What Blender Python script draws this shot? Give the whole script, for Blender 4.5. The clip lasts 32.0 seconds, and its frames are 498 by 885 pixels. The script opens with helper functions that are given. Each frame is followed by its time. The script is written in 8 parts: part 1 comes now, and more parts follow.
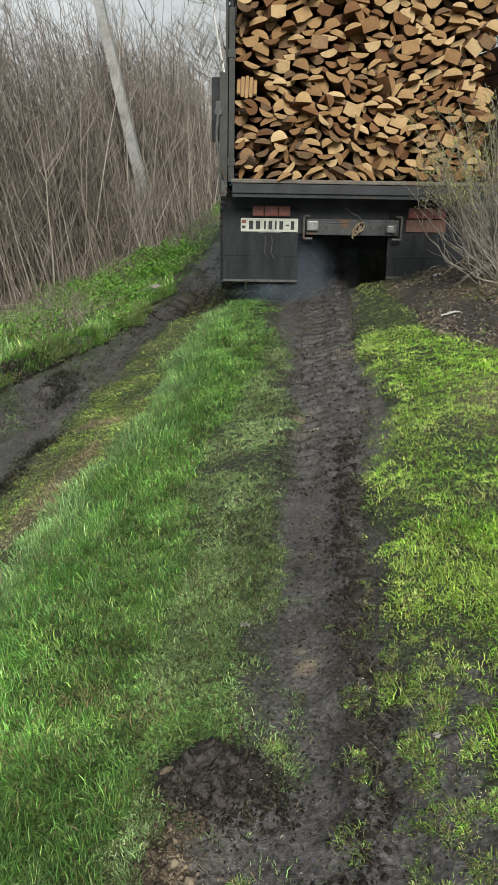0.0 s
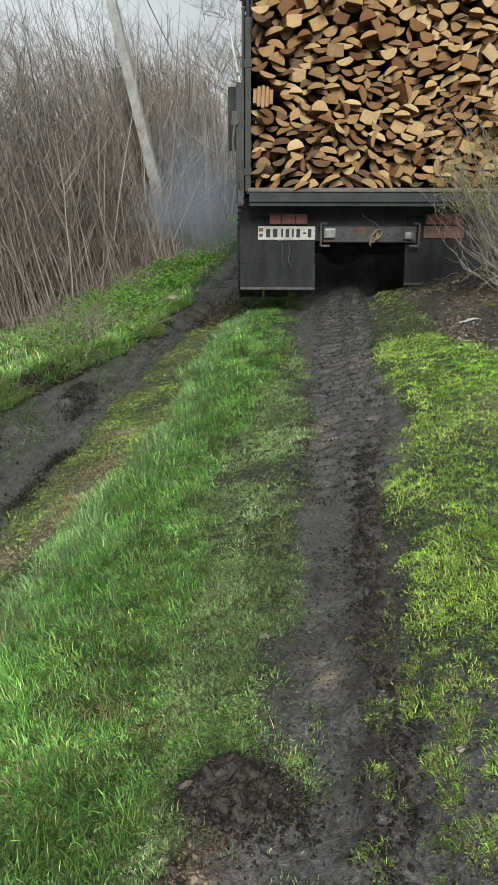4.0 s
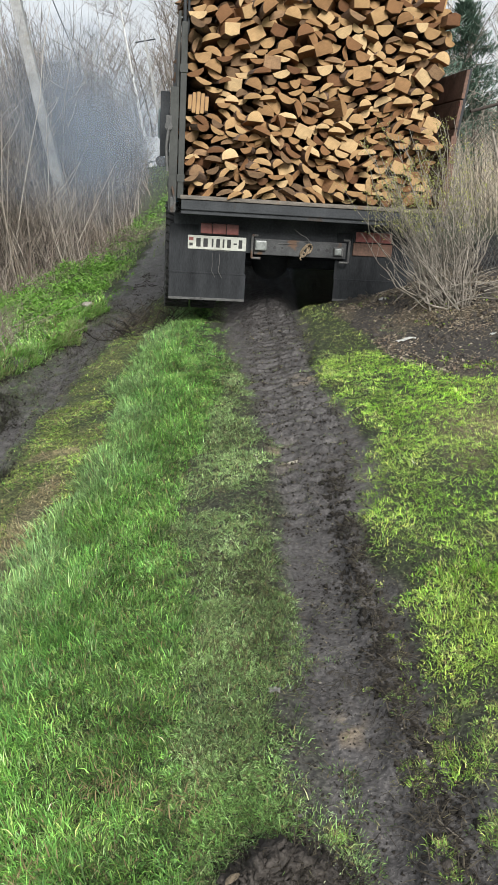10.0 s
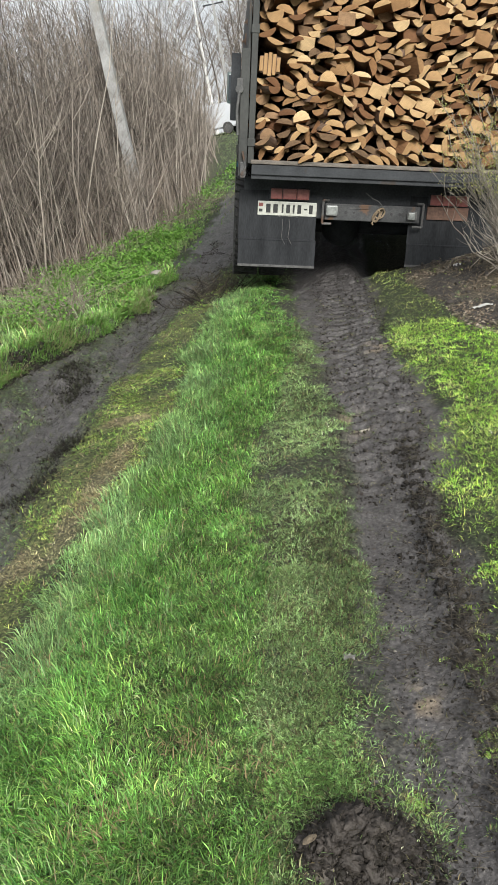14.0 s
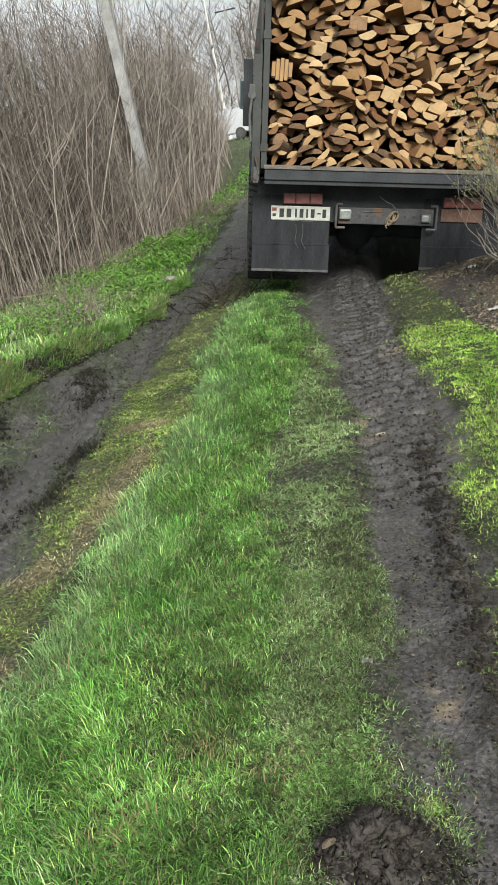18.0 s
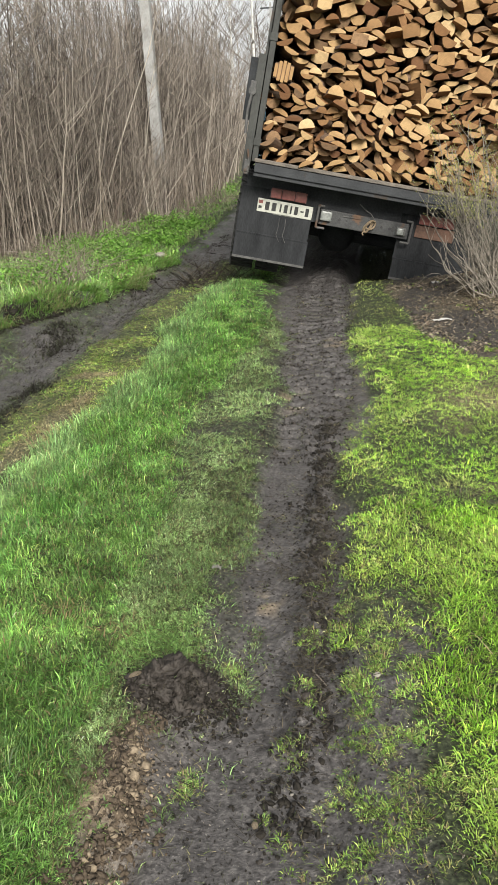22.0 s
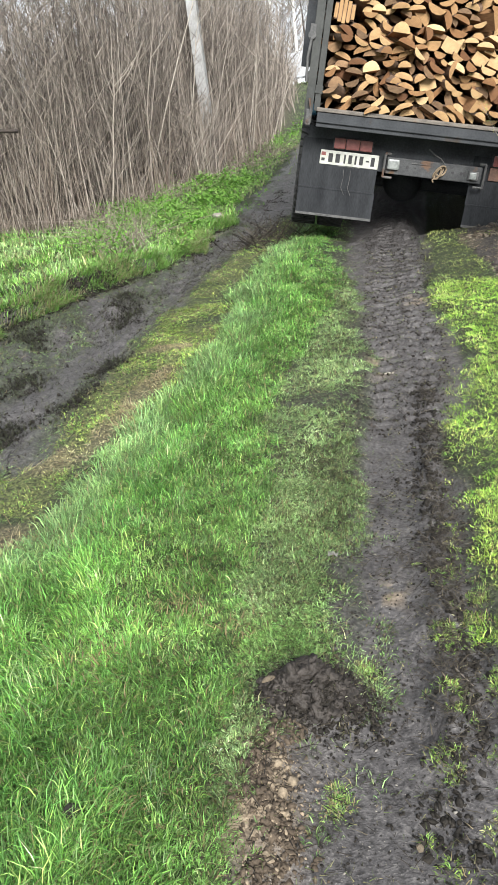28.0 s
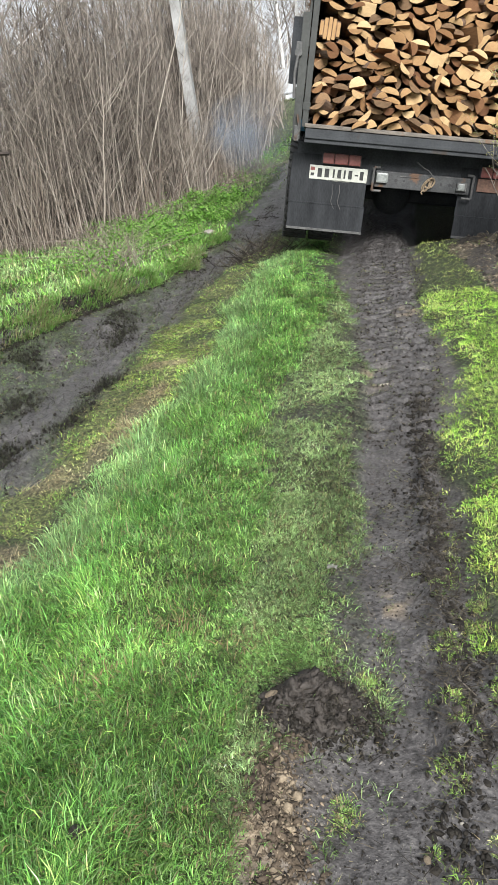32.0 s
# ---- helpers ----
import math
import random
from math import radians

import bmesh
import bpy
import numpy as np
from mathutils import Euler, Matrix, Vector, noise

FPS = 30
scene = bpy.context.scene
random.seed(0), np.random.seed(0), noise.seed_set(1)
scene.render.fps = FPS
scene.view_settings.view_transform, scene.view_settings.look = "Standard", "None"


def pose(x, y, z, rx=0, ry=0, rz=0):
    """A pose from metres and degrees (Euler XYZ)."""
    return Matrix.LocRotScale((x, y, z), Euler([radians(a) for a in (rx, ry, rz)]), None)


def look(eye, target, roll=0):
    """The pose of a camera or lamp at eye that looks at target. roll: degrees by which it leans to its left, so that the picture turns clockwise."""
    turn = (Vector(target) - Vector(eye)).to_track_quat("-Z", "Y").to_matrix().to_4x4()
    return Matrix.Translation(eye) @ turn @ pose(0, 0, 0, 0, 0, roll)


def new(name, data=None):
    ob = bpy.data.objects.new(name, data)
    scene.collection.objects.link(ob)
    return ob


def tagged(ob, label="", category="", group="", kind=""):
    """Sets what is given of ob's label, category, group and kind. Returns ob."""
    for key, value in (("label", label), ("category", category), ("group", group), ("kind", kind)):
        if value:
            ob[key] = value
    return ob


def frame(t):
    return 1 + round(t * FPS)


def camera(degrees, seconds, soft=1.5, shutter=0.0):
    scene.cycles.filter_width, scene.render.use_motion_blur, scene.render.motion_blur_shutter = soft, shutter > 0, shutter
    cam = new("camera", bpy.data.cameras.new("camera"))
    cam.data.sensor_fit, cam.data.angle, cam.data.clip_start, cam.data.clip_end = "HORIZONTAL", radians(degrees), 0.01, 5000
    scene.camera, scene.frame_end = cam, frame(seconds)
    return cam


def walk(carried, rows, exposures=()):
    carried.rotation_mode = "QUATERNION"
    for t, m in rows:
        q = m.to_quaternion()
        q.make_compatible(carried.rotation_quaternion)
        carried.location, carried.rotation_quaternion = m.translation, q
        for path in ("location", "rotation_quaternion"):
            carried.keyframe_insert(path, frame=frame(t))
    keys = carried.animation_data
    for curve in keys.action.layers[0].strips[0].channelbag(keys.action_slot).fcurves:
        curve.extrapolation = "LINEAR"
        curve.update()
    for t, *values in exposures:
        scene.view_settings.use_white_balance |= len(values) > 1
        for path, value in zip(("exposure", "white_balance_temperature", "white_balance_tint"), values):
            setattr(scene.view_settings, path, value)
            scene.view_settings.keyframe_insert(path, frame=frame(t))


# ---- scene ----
cam = camera(36.5, 32.0, soft=1.05)

PATH = [
    (0, (0.303, -0.043, 1.253), (-0.047, 1.804, 0.571), -11.9),
    (0.5, (0.297, -0.043, 1.252), (-0.052, 1.806, 0.573), -12.1),
    (1, (0.301, -0.036, 1.247), (-0.06, 1.812, 0.573), -12.2),
    (1.5, (0.3, -0.03, 1.245), (-0.065, 1.821, 0.582), -12.3),
    (2, (0.299, -0.032, 1.244), (-0.069, 1.821, 0.589), -12.4),
    (2.5, (0.3, -0.032, 1.241), (-0.072, 1.822, 0.591), -12.5),
    (3, (0.3, -0.035, 1.247), (-0.079, 1.818, 0.598), -12.4),
    (3.5, (0.305, -0.031, 1.249), (-0.082, 1.821, 0.599), -12.6),
    (5.5, (0.295, -0.033, 1.251), (-0.124, 1.813, 0.606), -12.8),
    (6, (0.288, -0.04, 1.25), (-0.13, 1.807, 0.606), -12.2),
    (6.5, (0.289, -0.047, 1.251), (-0.135, 1.799, 0.608), -12.3),
    (7, (0.287, -0.049, 1.257), (-0.142, 1.799, 0.623), -12.0),
    (7.5, (0.28, -0.051, 1.248), (-0.154, 1.8, 0.627), -11.3),
    (8, (0.28, -0.061, 1.271), (-0.15, 1.796, 0.665), -10.2),
    (8.5, (0.314, -0.072, 1.273), (-0.069, 1.813, 0.727), -10.2),
    (9, (0.325, -0.069, 1.27), (0.163, 1.823, 0.642), -9.2),
    (9.5, (0.172, 0.038, 1.304), (0.086, 1.917, 0.625), -9.6),
    (10, (-0.03, 0.134, 1.336), (-0.137, 2.008, 0.646), -9.7),
    (10.5, (-0.077, 0.184, 1.331), (-0.248, 2.058, 0.653), -9.7),
    (11, (-0.08, 0.176, 1.326), (-0.31, 2.037, 0.628), -9.7),
    (11.5, (-0.068, 0.157, 1.328), (-0.308, 2.013, 0.623), -9.8),
    (12, (-0.062, 0.146, 1.321), (-0.311, 1.996, 0.602), -10.1),
    (12.5, (-0.062, 0.143, 1.326), (-0.321, 1.986, 0.594), -10.3),
    (13, (-0.068, 0.143, 1.325), (-0.326, 1.986, 0.593), -10.6),
    (13.5, (-0.067, 0.145, 1.321), (-0.345, 1.985, 0.589), -11.0),
    (14, (-0.067, 0.144, 1.324), (-0.352, 1.982, 0.59), -11.1),
    (14.5, (-0.073, 0.149, 1.318), (-0.367, 1.987, 0.587), -11.2),
    (16.5, (-0.076, 0.145, 1.323), (-0.394, 1.984, 0.603), -11.7),
    (17, (-0.075, 0.14, 1.323), (-0.396, 1.979, 0.605), -12.0),
    (17.5, (-0.075, 0.139, 1.329), (-0.398, 1.977, 0.612), -12.0),
    (18, (-0.067, 0.137, 1.327), (-0.39, 1.976, 0.611), -12.0),
    (18.5, (-0.027, 0.09, 1.327), (-0.359, 1.931, 0.619), -12.4),
    (19, (0.116, -0.017, 1.296), (-0.263, 1.811, 0.579), -12.7),
    (19.5, (0.258, -0.173, 1.259), (-0.131, 1.659, 0.557), -12.5),
    (20, (0.276, -0.216, 1.26), (-0.019, 1.636, 0.565), -8.8),
    (20.5, (0.328, -0.264, 1.269), (0.225, 1.597, 0.544), -4.6),
    (21, (0.306, -0.268, 1.263), (0.201, 1.596, 0.544), -5.1),
    (21.5, (0.312, -0.273, 1.255), (0.202, 1.579, 0.507), -4.6),
    (22, (0.282, -0.258, 1.25), (-0.008, 1.583, 0.524), -3.3),
    (22.5, (0.204, -0.268, 1.255), (-0.295, 1.525, 0.524), -3.3),
    (23, (0.098, -0.226, 1.269), (-0.472, 1.547, 0.54), -3.6),
    (23.5, (0.038, -0.194, 1.291), (-0.526, 1.569, 0.534), -2.8),
    (24, (0.019, -0.164, 1.271), (-0.553, 1.591, 0.501), -2.8),
    (24.5, (0.088, -0.165, 1.279), (-0.427, 1.598, 0.486), -6.9),
    (25, (0.077, -0.157, 1.277), (-0.433, 1.602, 0.473), -6.9),
    (25.5, (0.077, -0.164, 1.283), (-0.412, 1.599, 0.475), -6.3),
    (26, (0.092, -0.163, 1.273), (-0.356, 1.611, 0.465), -6.6),
    (26.5, (0.094, -0.148, 1.269), (-0.331, 1.629, 0.454), -8.1),
    (28.5, (0.075, -0.118, 1.276), (-0.354, 1.656, 0.459), -7.3),
    (29, (0.071, -0.118, 1.279), (-0.359, 1.657, 0.464), -7.3),
    (29.5, (0.077, -0.118, 1.271), (-0.352, 1.658, 0.458), -8.0),
    (30, (0.082, -0.129, 1.276), (-0.348, 1.646, 0.461), -8.2),
    (30.5, (0.086, -0.129, 1.273), (-0.342, 1.648, 0.461), -8.5),
    (31, (0.09, -0.132, 1.276), (-0.339, 1.647, 0.468), -8.9),
    (31.5, (0.088, -0.128, 1.274), (-0.334, 1.655, 0.471), -8.7),
    (32, (0.084, -0.126, 1.278), (-0.334, 1.666, 0.494), -8.7),
]
EXPOSURES = [(0, 0.4, 6450, 5), (1, 0.22, 6380, 5), (2, 0.4, 6300, 5), (3.5, 0.42, 6300, 5), (6, 0.4, 6300, 5), (8, 0.12, 6300, 5), (8.6, -0.2, 6400, 5), (9, 0.38, 6450, 8), (10, 0.8, 6300, 8), (11, 1.03, 6300, 8), (12, 1.07, 6300, 8), (13, 0.88, 6320, 8), (14, 0.82, 6330, 8), (17, 0.76, 6350, 6), (18, 0.76, 6350, 6), (19, 0.9, 6400, 6), (20, -0.1, 6650, 8), (20.5, 0.38, 6650, 8), (21, 1.23, 6450, 8), (21.5, 0.38, 6650, 8), (22, 0.9, 6650, 8), (22.5, 1.28, 6400, 9), (24, 1.33, 6280, 9), (25, 1.23, 6280, 9), (26, 1.33, 6250, 9), (29, 1.27, 6200, 9), (32, 1.17, 6200, 9)]
walk(cam, [(t, look(eye, target, roll)) for t, eye, target, roll in PATH], exposures=EXPOSURES)

# ---------------------------------------------------------------- light
world = bpy.data.worlds.new("overcast_sky")
scene.world = world
world.use_nodes = True
wn, wl = world.node_tree.nodes, world.node_tree.links
wn.clear()
w_out = wn.new("ShaderNodeOutputWorld")
w_bg = wn.new("ShaderNodeBackground")
w_sky = wn.new("ShaderNodeTexSky")
w_sky.sky_type = "NISHITA"
w_sky.sun_disc = False
w_sky.sun_elevation = radians(38)
w_sky.sun_rotation = radians(150)
w_sky.air_density, w_sky.dust_density = 1.0, 3.0
w_co = wn.new("ShaderNodeTexCoord")
w_no = wn.new("ShaderNodeTexNoise")
w_no.inputs["Scale"].default_value = 2.6
w_no.inputs["Detail"].default_value = 6
w_ra = wn.new("ShaderNodeValToRGB")
w_ra.color_ramp.elements[0].position, w_ra.color_ramp.elements[0].color = 0.32, (7.9, 8.05, 8.2, 1)
w_ra.color_ramp.elements[1].position, w_ra.color_ramp.elements[1].color = 0.66, (10.7, 10.85, 11.0, 1)
w_mx = wn.new("ShaderNodeMix")
w_mx.data_type = "RGBA"
w_mx.inputs[0].default_value = 0.88
wl.new(w_co.outputs["Generated"], w_no.inputs["Vector"])
wl.new(w_no.outputs["Fac"], w_ra.inputs["Fac"])
wl.new(w_sky.outputs["Color"], w_mx.inputs[6])
wl.new(w_ra.outputs["Color"], w_mx.inputs[7])
wl.new(w_mx.outputs[2], w_bg.inputs["Color"])
w_bg.inputs["Strength"].default_value = 0.057
wl.new(w_bg.outputs["Background"], w_out.inputs["Surface"])

sun_data = bpy.data.lights.new("sun", "SUN")
sun_data.energy, sun_data.angle, sun_data.color = 3.5, radians(24), (1.0, 0.97, 0.92)
sun = new("sun", sun_data)
sun.matrix_world = look((6, -10, 9.5), (0, 5, 0))

# ---------------------------------------------------------------- materials


def nodes_of(name):
    m = bpy.data.materials.new(name)
    m.use_nodes = True
    n, l = m.node_tree.nodes, m.node_tree.links
    return m, n, l, n["Principled BSDF"]


def rgba(c):
    return (c[0], c[1], c[2], 1.0)


def surf(name, dark, light, scale=6.0, rough=0.7, metal=0.0, bump=0.3, fine=60.0, stain=None, stain_at=0.6, rand=0.0, spec=0.4, stretch=(1, 1, 1)):
    """Two scales of variation, an optional stain, fine relief; rand: value spread from object to object."""
    m, n, l, b = nodes_of(name)
    co = n.new("ShaderNodeTexCoord")
    mp = n.new("ShaderNodeMapping")
    mp.inputs["Scale"].default_value = stretch
    l.new(co.outputs["Object"], mp.inputs["Vector"])
    big = n.new("ShaderNodeTexNoise")
    big.inputs["Scale"].default_value, big.inputs["Detail"].default_value = scale, 5
    small = n.new("ShaderNodeTexNoise")
    small.inputs["Scale"].default_value, small.inputs["Detail"].default_value = fine, 4
    for t in (big, small):
        l.new(mp.outputs["Vector"], t.inputs["Vector"])
    add = n.new("ShaderNodeMath")
    add.operation = "MULTIPLY_ADD"
    add.inputs[1].default_value = 0.45
    l.new(small.outputs["Fac"], add.inputs[0])
    sc = n.new("ShaderNodeMath")
    sc.operation = "MULTIPLY"
    sc.inputs[1].default_value = 0.62
    l.new(big.outputs["Fac"], sc.inputs[0])
    l.new(sc.outputs[0], add.inputs[2])
    ramp = n.new("ShaderNodeValToRGB")
    ramp.color_ramp.elements[0].position, ramp.color_ramp.elements[0].color = 0.34, rgba(dark)
    ramp.color_ramp.elements[1].position, ramp.color_ramp.elements[1].color = 0.68, rgba(light)
    l.new(add.outputs[0], ramp.inputs["Fac"])
    colour = ramp.outputs["Color"]
    if stain:
        st = n.new("ShaderNodeTexNoise")
        st.inputs["Scale"].default_value, st.inputs["Detail"].default_value = scale * 0.6, 8
        l.new(co.outputs["Object"], st.inputs["Vector"])
        cut = n.new("ShaderNodeMapRange")
        cut.inputs["From Min"].default_value, cut.inputs["From Max"].default_value = stain_at, stain_at + 0.08
        l.new(st.outputs["Fac"], cut.inputs["Value"])
        mx = n.new("ShaderNodeMix")
        mx.data_type = "RGBA"
        mx.inputs[7].default_value = rgba(stain)
        l.new(cut.outputs["Result"], mx.inputs[0])
        l.new(colour, mx.inputs[6])
        colour = mx.outputs[2]
    if rand:
        info = n.new("ShaderNodeObjectInfo")
        hs = n.new("ShaderNodeHueSaturation")
        mr = n.new("ShaderNodeMapRange")
        mr.inputs["To Min"].default_value, mr.inputs["To Max"].default_value = 1 - rand, 1 + rand
        l.new(info.outputs["Random"], mr.inputs["Value"])
        l.new(mr.outputs["Result"], hs.inputs["Value"])
        l.new(colour, hs.inputs["Color"])
        colour = hs.outputs["Color"]
    l.new(colour, b.inputs["Base Color"])
    b.inputs["Roughness"].default_value = rough
    b.inputs["Metallic"].default_value = metal
    b.inputs["Specular IOR Level"].default_value = spec
    if bump:
        bp = n.new("ShaderNodeBump")
        bp.inputs["Strength"].default_value, bp.inputs["Distance"].default_value = bump, 0.01
        l.new(add.outputs[0], bp.inputs["Height"])
        l.new(bp.outputs["Normal"], b.inputs["Normal"])
    return m


def plant(name, colours, patch=None, rough=0.5, through_light=0.22, patch_scale=1.3):
    """Blades, leaves or stems: one colour per piece, with slow patches over the place."""
    m, n, l, b = nodes_of(name)
    geo = n.new("ShaderNodeNewGeometry")
    ramp = n.new("ShaderNodeValToRGB")
    els = ramp.color_ramp.elements
    while len(els) < len(colours):
        els.new(0.5)
    for k, c in enumerate(colours):
        els[k].position, els[k].color = k / max(1, len(colours) - 1), rgba(c)
    l.new(geo.outputs["Random Per Island"], ramp.inputs["Fac"])
    colour = ramp.outputs["Color"]
    if patch:
        no = n.new("ShaderNodeTexNoise")
        no.inputs["Scale"].default_value, no.inputs["Detail"].default_value = patch_scale, 4
        l.new(geo.outputs["Position"], no.inputs["Vector"])
        mr = n.new("ShaderNodeMapRange")
        mr.inputs["From Min"].default_value, mr.inputs["From Max"].default_value = 0.45, 0.72
        l.new(no.outputs["Fac"], mr.inputs["Value"])
        mx = n.new("ShaderNodeMix")
        mx.data_type = "RGBA"
        mx.inputs[7].default_value = rgba(patch)
        l.new(mr.outputs["Result"], mx.inputs[0])
        l.new(colour, mx.inputs[6])
        colour = mx.outputs[2]
    l.new(colour, b.inputs["Base Color"])
    b.inputs["Roughness"].default_value = rough
    b.inputs["Specular IOR Level"].default_value = 0.22
    if through_light:
        tr = n.new("ShaderNodeBsdfTranslucent")
        l.new(colour, tr.inputs["Color"])
        ms = n.new("ShaderNodeMixShader")
        ms.inputs[0].default_value = through_light
        l.new(b.outputs[0], ms.inputs[1])
        l.new(tr.outputs[0], ms.inputs[2])
        l.new(ms.outputs[0], n["Material Output"].inputs["Surface"])
    return m


def ground_material():
    """Wet black mud, trodden soil under grass, straw litter and pale sand, told apart by the vertex attribute "zone"."""
    m, n, l, b = nodes_of("ground_soil")
    at = n.new("ShaderNodeAttribute")
    at.attribute_name = "zone"
    sep = n.new("ShaderNodeSeparateColor")
    l.new(at.outputs["Color"], sep.inputs["Color"])
    geo = n.new("ShaderNodeNewGeometry")

    def noise_tex(scale, detail=6, dist=0.0):
        t = n.new("ShaderNodeTexNoise")
        t.inputs["Scale"].default_value, t.inputs["Detail"].default_value = scale, detail
        t.inputs["Distortion"].default_value = dist
        l.new(geo.outputs["Position"], t.inputs["Vector"])
        return t.outputs["Fac"]

    def ramp(fac, stops):
        r = n.new("ShaderNodeValToRGB")
        e = r.color_ramp.elements
        while len(e) < len(stops):
            e.new(0.5)
        for k, (p, c) in enumerate(stops):
            e[k].position, e[k].color = p, rgba(c)
        l.new(fac, r.inputs["Fac"])
        return r.outputs["Color"]

    def mix(fac, a, c):
        x = n.new("ShaderNodeMix")
        x.data_type = "RGBA"
        l.new(fac, x.inputs[0])
        l.new(a, x.inputs[6])
        l.new(c, x.inputs[7])
        return x.outputs[2]

    mid, fine = noise_tex(11, 6), noise_tex(85, 5)
    soil = ramp(fine, [(0.36, (0.012, 0.0105, 0.009)), (0.53, (0.036, 0.031, 0.027)), (0.68, (0.085, 0.075, 0.064))])
    grit = noise_tex(230, 3)
    blend = n.new("ShaderNodeMath")
    blend.operation = "MULTIPLY_ADD"
    blend.inputs[1].default_value = 0.66
    l.new(fine, blend.inputs[0])
    half = n.new("ShaderNodeMath")
    half.operation = "MULTIPLY"
    half.inputs[1].default_value = 0.34
    l.new(mid, half.inputs[0])
    l.new(half.outputs[0], blend.inputs[2])
    mud = ramp(blend.outputs[0], [(0.36, (0.024, 0.0217, 0.0208)), (0.46, (0.052, 0.0475, 0.0462)), (0.55, (0.076, 0.0703, 0.0684)), (0.66, (0.125, 0.115, 0.109))])
    speck = ramp(grit, [(0.63, (0, 0, 0)), (0.70, (0.10, 0.093, 0.083))])
    sp = n.new("ShaderNodeMix")
    sp.data_type, sp.blend_type = "RGBA", "ADD"
    sp.inputs[0].default_value = 1.0
    l.new(mud, sp.inputs[6])
    l.new(speck, sp.inputs[7])
    mud = sp.outputs[2]
    turf = ramp(fine, [(0.36, (0.009, 0.014, 0.004)), (0.55, (0.028, 0.044, 0.012)), (0.72, (0.070, 0.088, 0.030))])
    straw = ramp(fine, [(0.36, (0.04, 0.032, 0.020)), (0.55, (0.12, 0.098, 0.060)), (0.74, (0.26, 0.22, 0.14))])
    sand = ramp(fine, [(0.3, (0.16, 0.115, 0.075)), (0.7, (0.42, 0.33, 0.22))])
    c = mix(sep.outputs["Red"], soil, mud)
    at2 = n.new("ShaderNodeAttribute")
    at2.attribute_name = "cover"
    sep2 = n.new("ShaderNodeSeparateColor")
    l.new(at2.outputs["Color"], sep2.inputs["Color"])
    c = mix(sep2.outputs["Red"], c, turf)
    moss = ramp(fine, [(0.38, (0.022, 0.024, 0.010)), (0.52, (0.085, 0.098, 0.028)), (0.70, (0.19, 0.205, 0.07))])
    c = mix(sep2.outputs["Green"], c, moss)
    c = mix(sep.outputs["Green"], c, straw)
    c = mix(sep.outputs["Blue"], c, sand)
    l.new(c, b.inputs["Base Color"])
    rr = n.new("ShaderNodeMapRange")
    rr.inputs["From Min"].default_value, rr.inputs["From Max"].default_value = 0.3, 0.75
    rr.inputs["To Min"].default_value, rr.inputs["To Max"].default_value = 0.40, 0.70
    l.new(mid, rr.inputs["Value"])
    mr = n.new("ShaderNodeMix")
    mr.data_type = "FLOAT"
    mr.inputs[2].default_value = 0.9
    l.new(sep.outputs["Red"], mr.inputs[0])
    l.new(rr.outputs["Result"], mr.inputs[3])
    l.new(mr.outputs[0], b.inputs["Roughness"])
    b.inputs["Specular IOR Level"].default_value = 0.36
    bp = n.new("ShaderNodeBump")
    bp.inputs["Strength"].default_value, bp.inputs["Distance"].default_value = 0.7, 0.008
    ad = n.new("ShaderNodeMath")
    l.new(mid, ad.inputs[0])
    l.new(fine, ad.inputs[1])
    ad2 = n.new("ShaderNodeMath")
    ad2.operation = "MULTIPLY_ADD"
    ad2.inputs[1].default_value = 0.5
    l.new(grit, ad2.inputs[0])
    l.new(ad.outputs[0], ad2.inputs[2])
    l.new(ad2.outputs[0], bp.inputs["Height"])
    l.new(bp.outputs["Normal"], b.inputs["Normal"])
    return m


